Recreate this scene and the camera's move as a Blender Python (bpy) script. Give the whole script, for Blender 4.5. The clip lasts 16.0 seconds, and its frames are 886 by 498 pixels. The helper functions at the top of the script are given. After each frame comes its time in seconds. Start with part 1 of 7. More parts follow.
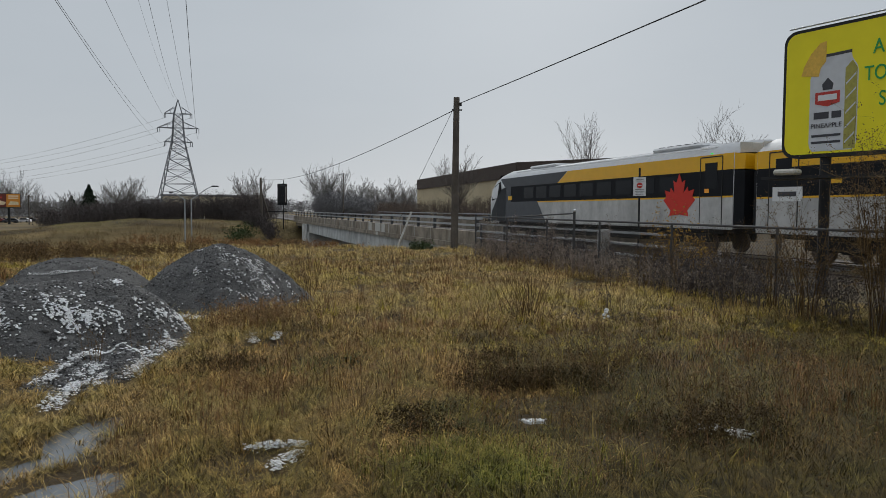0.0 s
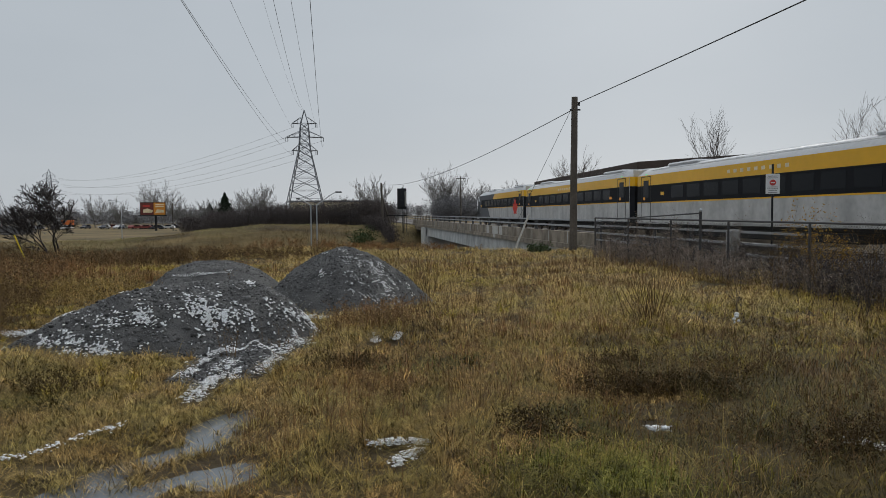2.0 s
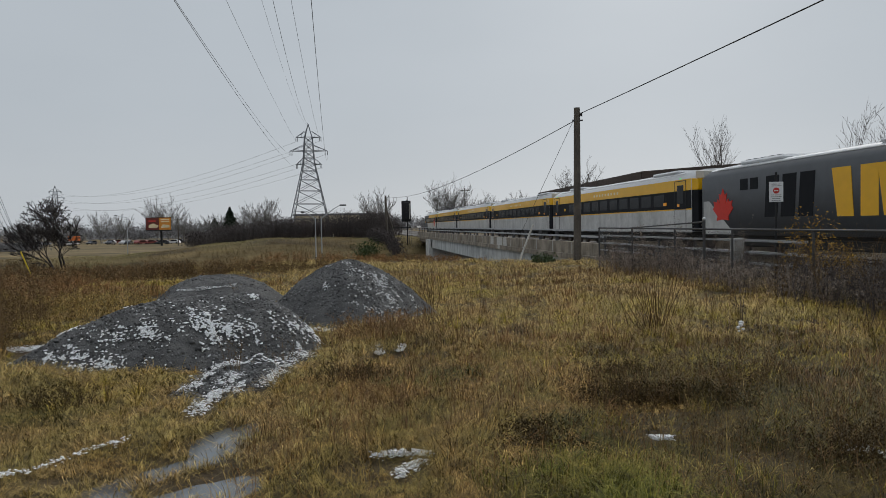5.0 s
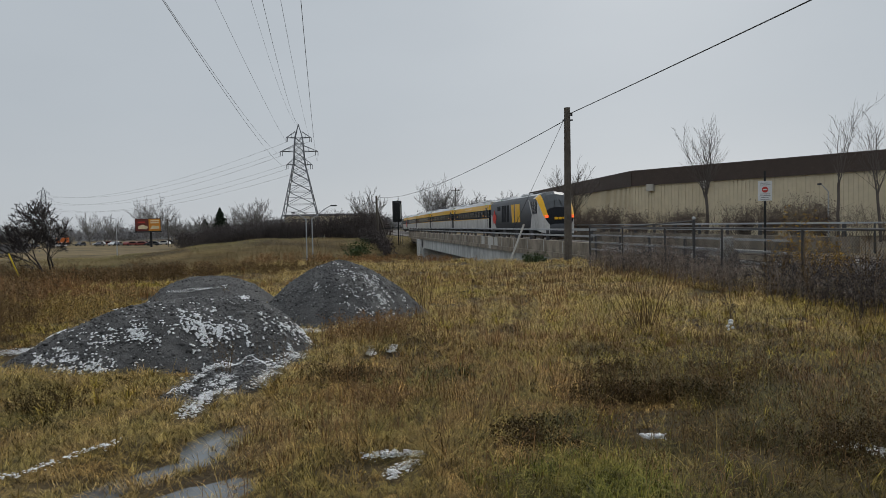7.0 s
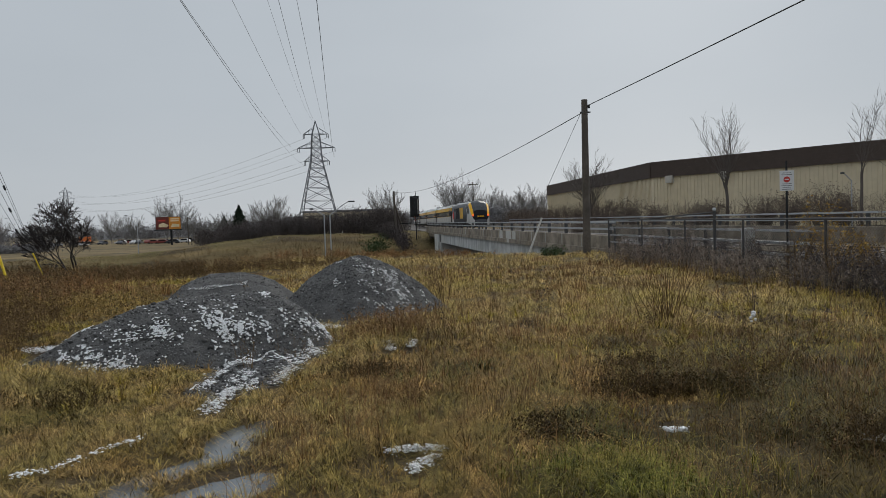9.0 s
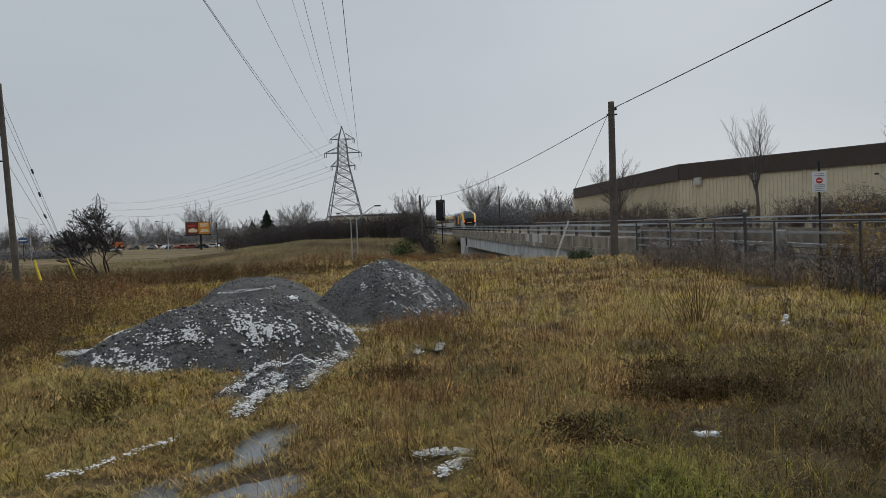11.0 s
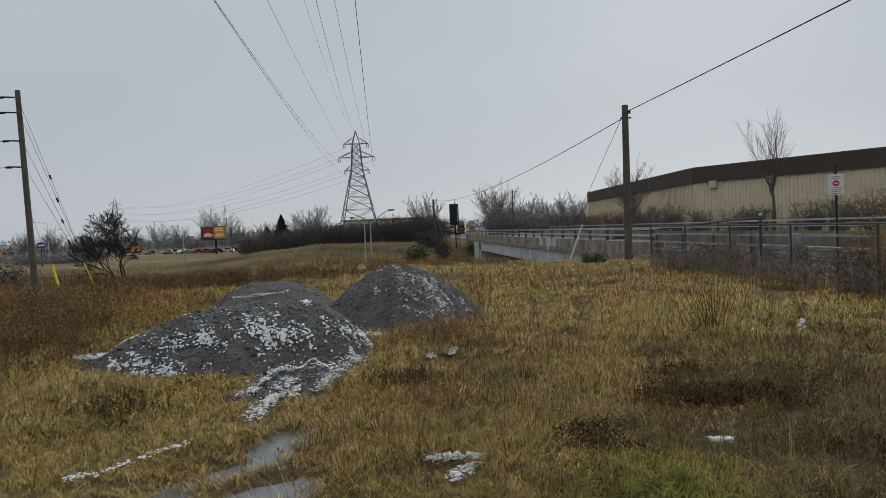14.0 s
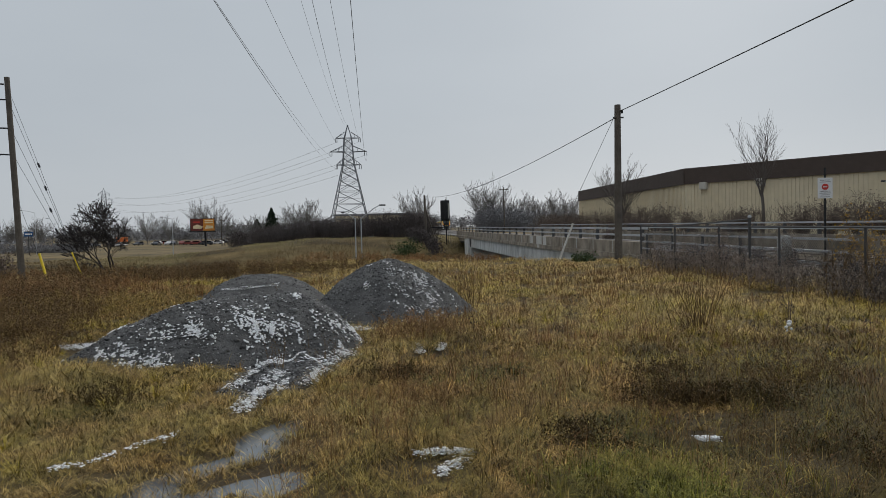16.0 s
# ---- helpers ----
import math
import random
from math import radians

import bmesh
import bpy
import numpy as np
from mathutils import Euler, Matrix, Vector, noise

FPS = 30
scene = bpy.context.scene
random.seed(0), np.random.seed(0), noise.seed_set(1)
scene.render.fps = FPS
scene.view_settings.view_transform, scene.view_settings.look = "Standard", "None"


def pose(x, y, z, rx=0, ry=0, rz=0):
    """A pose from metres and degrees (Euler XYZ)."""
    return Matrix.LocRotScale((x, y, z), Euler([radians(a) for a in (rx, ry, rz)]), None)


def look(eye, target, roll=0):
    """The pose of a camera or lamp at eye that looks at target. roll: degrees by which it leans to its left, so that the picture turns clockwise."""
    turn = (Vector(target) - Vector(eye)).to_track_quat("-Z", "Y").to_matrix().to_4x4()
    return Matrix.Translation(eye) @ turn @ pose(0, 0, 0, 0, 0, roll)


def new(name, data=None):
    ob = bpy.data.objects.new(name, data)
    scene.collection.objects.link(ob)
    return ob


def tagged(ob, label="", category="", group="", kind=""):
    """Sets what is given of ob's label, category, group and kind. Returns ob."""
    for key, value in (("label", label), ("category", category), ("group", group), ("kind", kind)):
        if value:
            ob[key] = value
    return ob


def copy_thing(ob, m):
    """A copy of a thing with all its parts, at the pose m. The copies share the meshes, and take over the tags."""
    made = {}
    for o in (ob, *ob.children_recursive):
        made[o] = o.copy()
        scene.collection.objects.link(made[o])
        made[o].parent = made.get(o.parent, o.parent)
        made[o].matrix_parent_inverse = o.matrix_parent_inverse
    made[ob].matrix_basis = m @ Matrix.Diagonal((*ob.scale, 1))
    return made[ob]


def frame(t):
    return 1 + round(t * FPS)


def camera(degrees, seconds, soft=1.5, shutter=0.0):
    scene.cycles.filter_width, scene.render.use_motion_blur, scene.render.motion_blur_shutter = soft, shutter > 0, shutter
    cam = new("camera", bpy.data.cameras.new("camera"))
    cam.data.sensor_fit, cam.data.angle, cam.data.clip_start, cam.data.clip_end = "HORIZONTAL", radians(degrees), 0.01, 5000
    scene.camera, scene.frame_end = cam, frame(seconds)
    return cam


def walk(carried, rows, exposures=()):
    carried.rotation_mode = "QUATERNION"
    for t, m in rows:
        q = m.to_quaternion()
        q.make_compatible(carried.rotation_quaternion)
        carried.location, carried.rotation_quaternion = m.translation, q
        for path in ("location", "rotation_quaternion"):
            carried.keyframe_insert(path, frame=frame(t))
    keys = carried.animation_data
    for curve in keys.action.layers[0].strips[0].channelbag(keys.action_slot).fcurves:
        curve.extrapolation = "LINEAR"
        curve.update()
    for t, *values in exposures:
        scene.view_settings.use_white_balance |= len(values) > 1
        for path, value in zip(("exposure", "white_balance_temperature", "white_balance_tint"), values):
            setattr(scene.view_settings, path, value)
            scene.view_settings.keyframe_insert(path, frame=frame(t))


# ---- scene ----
cam = camera(63.46, 16.0, soft=0.8)
walk(cam, [
    (0.0, pose(-0.008, 0.013, 1.672, 87.05, -0.38, -12.94)),
    (0.1, pose(-0.009, 0.030, 1.665, 86.40, -0.20, -11.78)),
    (0.2, pose(-0.009, 0.030, 1.665, 85.60, 0.10, -10.18)),
    (0.3, pose(-0.009, 0.030, 1.665, 85.25, 0.30, -8.98)),
    (0.4, pose(-0.009, 0.030, 1.665, 85.40, 0.45, -7.47)),
    (0.5, pose(-0.010, 0.052, 1.657, 85.63, 0.55, -6.93)),
    (1.0, pose(-0.010, 0.024, 1.655, 86.18, -0.11, -5.64)),
    (1.5, pose(-0.011, 0.036, 1.654, 86.63, 0.20, -4.57)),
    (2.0, pose(-0.011, 0.025, 1.655, 87.28, 0.37, -3.59)),
    (2.5, pose(-0.002, 0.023, 1.656, 87.58, 0.75, -3.69)),
    (3.0, pose(0.005, 0.010, 1.657, 87.73, 0.98, -3.89)),
    (3.5, pose(0.009, -0.014, 1.658, 88.12, 1.04, -3.32)),
    (4.0, pose(0.013, -0.010, 1.652, 88.24, 1.08, -3.13)),
    (6.5, pose(0.017, 0.004, 1.654, 88.20, 1.06, -3.68)),
    (7.0, pose(0.017, -0.008, 1.658, 88.21, 1.26, -3.94)),
    (7.5, pose(0.018, -0.013, 1.660, 88.11, 1.77, -3.80)),
    (8.0, pose(0.017, -0.012, 1.658, 88.14, 1.80, -3.23)),
    (8.5, pose(0.011, -0.004, 1.654, 88.05, 1.76, -2.79)),
    (9.0, pose(0.006, 0.005, 1.654, 87.82, 1.97, -2.54)),
    (11.5, pose(-0.004, -0.001, 1.651, 88.25, 2.36, -0.06)),
    (12.0, pose(0.001, -0.009, 1.656, 88.25, 2.46, 0.10)),
    (12.5, pose(-0.000, -0.000, 1.650, 88.30, 2.50, 0.00)),
    (13.0, pose(-0.003, 0.003, 1.651, 88.36, 2.45, 0.15)),
    (13.5, pose(0.004, -0.005, 1.651, 88.51, 2.78, 0.37)),
    (14.0, pose(0.008, -0.005, 1.652, 88.57, 2.40, 0.63)),
    (14.5, pose(0.014, -0.003, 1.650, 88.50, 2.13, 0.38)),
    (15.0, pose(0.008, -0.007, 1.649, 88.54, 1.81, -0.08)),
    (15.5, pose(0.002, -0.004, 1.648, 88.40, 1.59, 0.01)),
    (16.0, pose(-0.001, -0.003, 1.646, 88.25, 1.34, -0.12)),
])

# world: an even grey overcast sky with faint cloud
world = bpy.data.worlds.new("overcast")
scene.world = world
world.use_nodes = True
wt = world.node_tree
wt.nodes.clear()
w_out = wt.nodes.new("ShaderNodeOutputWorld")
w_bg = wt.nodes.new("ShaderNodeBackground")
w_tc = wt.nodes.new("ShaderNodeTexCoord")
w_sep = wt.nodes.new("ShaderNodeSeparateXYZ")
w_ramp = wt.nodes.new("ShaderNodeValToRGB")
w_noise = wt.nodes.new("ShaderNodeTexNoise")
w_map = wt.nodes.new("ShaderNodeMapping")
w_sky = wt.nodes.new("ShaderNodeTexSky")
w_hsv = wt.nodes.new("ShaderNodeHueSaturation")
w_mixc = wt.nodes.new("ShaderNodeMix")
w_mixs = wt.nodes.new("ShaderNodeMix")
w_sky.sky_type, w_sky.sun_disc = "NISHITA", False
w_sky.sun_elevation, w_sky.sun_rotation = radians(28), radians(20)
w_hsv.inputs["Saturation"].default_value = 0.25
w_hsv.inputs["Value"].default_value = 0.1
cr = w_ramp.color_ramp
cr.elements[0].position, cr.elements[0].color = 0.0, (0.45, 0.485, 0.52, 1)
cr.elements[1].position, cr.elements[1].color = 1.0, (0.86, 0.91, 0.97, 1)
e = cr.elements.new(0.16); e.color = (0.44, 0.485, 0.53, 1)
e = cr.elements.new(0.42); e.color = (0.45, 0.5, 0.55, 1)
w_map.inputs["Scale"].default_value = (1.2, 1.2, 3.5)
w_noise.inputs["Scale"].default_value, w_noise.inputs["Detail"].default_value = 2.2, 4
w_mixc.data_type, w_mixc.blend_type = "RGBA", "SOFT_LIGHT"
w_mixc.inputs["Factor"].default_value = 0.14
w_mixs.data_type = "RGBA"
w_mixs.inputs["Factor"].default_value = 0.08
L = wt.links.new
L(w_tc.outputs["Generated"], w_sep.inputs[0])
L(w_sep.outputs["Z"], w_ramp.inputs[0])
L(w_tc.outputs["Generated"], w_map.inputs[0])
L(w_map.outputs[0], w_noise.inputs["Vector"])
L(w_ramp.outputs[0], w_mixc.inputs["A"])
L(w_noise.outputs["Fac"], w_mixc.inputs["B"])
L(w_sky.outputs[0], w_hsv.inputs["Color"])
L(w_mixc.outputs["Result"], w_mixs.inputs["A"])
L(w_hsv.outputs[0], w_mixs.inputs["B"])
L(w_mixs.outputs["Result"], w_bg.inputs[0])
w_bg.inputs[1].default_value = 1.0
L(w_bg.outputs[0], w_out.inputs[0])

sun = new("sun", bpy.data.lights.new("sun", "SUN"))
sun.data.energy, sun.data.angle, sun.data.color = 1.15, radians(35), (1.0, 0.97, 0.92)
sun.matrix_world = look((0, 0, 50), (-10, -14, 36))
scene.view_settings.exposure = 0.0


# ---- materials ----
def material(name, color, rough=0.8, metal=0.0, spots=(), scale=6.0, amount=0.25, bump=0.0, bump_scale=60.0, spec=0.3, island=0.0, coat=0.0, glow=0.0, streak=0.0):
    """Principled surface: base colour varied by broad stains and fine grain, with fine relief."""
    m = bpy.data.materials.new(name)
    m.use_nodes = True
    nt = m.node_tree
    b = nt.nodes["Principled BSDF"]
    b.inputs["Roughness"].default_value, b.inputs["Metallic"].default_value = rough, metal
    b.inputs["Specular IOR Level"].default_value = spec
    b.inputs["Coat Weight"].default_value = coat
    tc = nt.nodes.new("ShaderNodeTexCoord")
    n1, n2 = nt.nodes.new("ShaderNodeTexNoise"), nt.nodes.new("ShaderNodeTexNoise")
    n1.inputs["Scale"].default_value, n1.inputs["Detail"].default_value = scale * 0.15, 5
    n2.inputs["Scale"].default_value, n2.inputs["Detail"].default_value = scale * 2.5, 3
    for n in (n1, n2):
        nt.links.new(tc.outputs["Object"], n.inputs["Vector"])
    add = nt.nodes.new("ShaderNodeMath"); add.operation = "ADD"
    nt.links.new(n1.outputs["Fac"], add.inputs[0]); nt.links.new(n2.outputs["Fac"], add.inputs[1])
    rng = nt.nodes.new("ShaderNodeMapRange")
    rng.inputs[1].default_value, rng.inputs[2].default_value = 0.6, 1.4
    rng.inputs[3].default_value, rng.inputs[4].default_value = 1 - amount, 1 + amount
    nt.links.new(add.outputs[0], rng.inputs[0])
    val = rng.outputs[0]
    if island:
        geo = nt.nodes.new("ShaderNodeNewGeometry")
        r2 = nt.nodes.new("ShaderNodeMapRange")
        r2.inputs[3].default_value, r2.inputs[4].default_value = 1 - island, 1 + island
        nt.links.new(geo.outputs["Random Per Island"], r2.inputs[0])
        mul = nt.nodes.new("ShaderNodeMath"); mul.operation = "MULTIPLY"
        nt.links.new(val, mul.inputs[0]); nt.links.new(r2.outputs[0], mul.inputs[1])
        val = mul.outputs[0]
    if streak:
        mp, n4, r4, mu = (nt.nodes.new("ShaderNode" + k) for k in ("Mapping", "TexNoise", "MapRange", "Math"))
        mp.inputs["Scale"].default_value = (1.3, 1.3, 0.7)
        n4.inputs["Scale"].default_value, n4.inputs["Detail"].default_value = 1.0, 6
        r4.inputs[1].default_value, r4.inputs[2].default_value = 0.36, 0.62
        r4.inputs[3].default_value, r4.inputs[4].default_value = 1 - streak, 1 + streak * 0.5
        mu.operation = "MULTIPLY"
        nt.links.new(tc.outputs["Object"], mp.inputs[0]); nt.links.new(mp.outputs[0], n4.inputs["Vector"])
        nt.links.new(n4.outputs["Fac"], r4.inputs[0])
        nt.links.new(val, mu.inputs[0]); nt.links.new(r4.outputs[0], mu.inputs[1])
        val = mu.outputs[0]
    ramp = None
    if spots:
        ramp = nt.nodes.new("ShaderNodeValToRGB")
        el = ramp.color_ramp.elements
        el[0].color, el[1].color = (*color, 1), (*spots[-1], 1)
        el[0].position, el[1].position = 0.3, 0.72
        for i, c in enumerate(spots[:-1]):
            x = el.new(0.3 + 0.42 * (i + 1) / len(spots)); x.color = (*c, 1)
        nt.links.new(n1.outputs["Fac"], ramp.inputs[0])
    mix = nt.nodes.new("ShaderNodeVectorMath"); mix.operation = "SCALE"
    if ramp:
        nt.links.new(ramp.outputs[0], mix.inputs[0])
    else:
        mix.inputs[0].default_value = color
    nt.links.new(val, mix.inputs["Scale"])
    nt.links.new(mix.outputs[0], b.inputs["Base Color"])
    if bump:
        bn = nt.nodes.new("ShaderNodeBump")
        n3 = nt.nodes.new("ShaderNodeTexNoise")
        n3.inputs["Scale"].default_value, n3.inputs["Detail"].default_value = bump_scale, 4
        nt.links.new(tc.outputs["Object"], n3.inputs["Vector"])
        nt.links.new(n3.outputs["Fac"], bn.inputs["Height"])
        bn.inputs["Strength"].default_value, bn.inputs["Distance"].default_value = bump, 0.02
        nt.links.new(bn.outputs[0], b.inputs["Normal"])
    if glow:
        b.inputs["Emission Color"].default_value = (*color, 1)
        b.inputs["Emission Strength"].default_value = glow
    return m


def plant_material(name, ramp_colors, patch_colors, patch_scale=0.35, patch=0.5, rough=0.75, clump=0.0, clump_scale=14.0):
    """Blades and leaves: each piece takes its own tint, and broad patches of the field differ in hue."""
    m = bpy.data.materials.new(name)
    m.use_nodes = True
    nt = m.node_tree
    b = nt.nodes["Principled BSDF"]
    b.inputs["Roughness"].default_value, b.inputs["Specular IOR Level"].default_value = rough, 0.2
    geo, tc = nt.nodes.new("ShaderNodeNewGeometry"), nt.nodes.new("ShaderNodeTexCoord")
    ramps = []
    for cols in (ramp_colors, patch_colors):
        r = nt.nodes.new("ShaderNodeValToRGB")
        el = r.color_ramp.elements
        el[0].color, el[1].color = (*cols[0], 1), (*cols[-1], 1)
        for i, c in enumerate(cols[1:-1]):
            x = el.new((i + 1) / (len(cols) - 1)); x.color = (*c, 1)
        nt.links.new(geo.outputs["Random Per Island"], r.inputs[0])
        ramps.append(r)
    n = nt.nodes.new("ShaderNodeTexNoise")
    n.inputs["Scale"].default_value, n.inputs["Detail"].default_value = patch_scale, 3
    nt.links.new(tc.outputs["Object"], n.inputs["Vector"])
    rng = nt.nodes.new("ShaderNodeMapRange")
    rng.inputs[1].default_value, rng.inputs[2].default_value = patch - 0.1, patch + 0.1
    nt.links.new(n.outputs["Fac"], rng.inputs[0])
    mx = nt.nodes.new("ShaderNodeMix"); mx.data_type = "RGBA"
    nt.links.new(rng.outputs[0], mx.inputs["Factor"])
    nt.links.new(ramps[0].outputs[0], mx.inputs["A"]); nt.links.new(ramps[1].outputs[0], mx.inputs["B"])
    col = mx.outputs["Result"]
    if clump:
        n2, r2, sc = nt.nodes.new("ShaderNodeTexNoise"), nt.nodes.new("ShaderNodeMapRange"), nt.nodes.new("ShaderNodeVectorMath")
        n2.inputs["Scale"].default_value, n2.inputs["Detail"].default_value = clump_scale, 3
        nt.links.new(tc.outputs["Object"], n2.inputs["Vector"])
        r2.inputs[1].default_value, r2.inputs[2].default_value = 0.36, 0.64
        r2.inputs[3].default_value, r2.inputs[4].default_value = 1 - clump, 1 + clump
        nt.links.new(n2.outputs["Fac"], r2.inputs[0])
        sc.operation = "SCALE"
        nt.links.new(col, sc.inputs[0]); nt.links.new(r2.outputs[0], sc.inputs["Scale"])
        col = sc.outputs[0]
    nt.links.new(col, b.inputs["Base Color"])
    return m


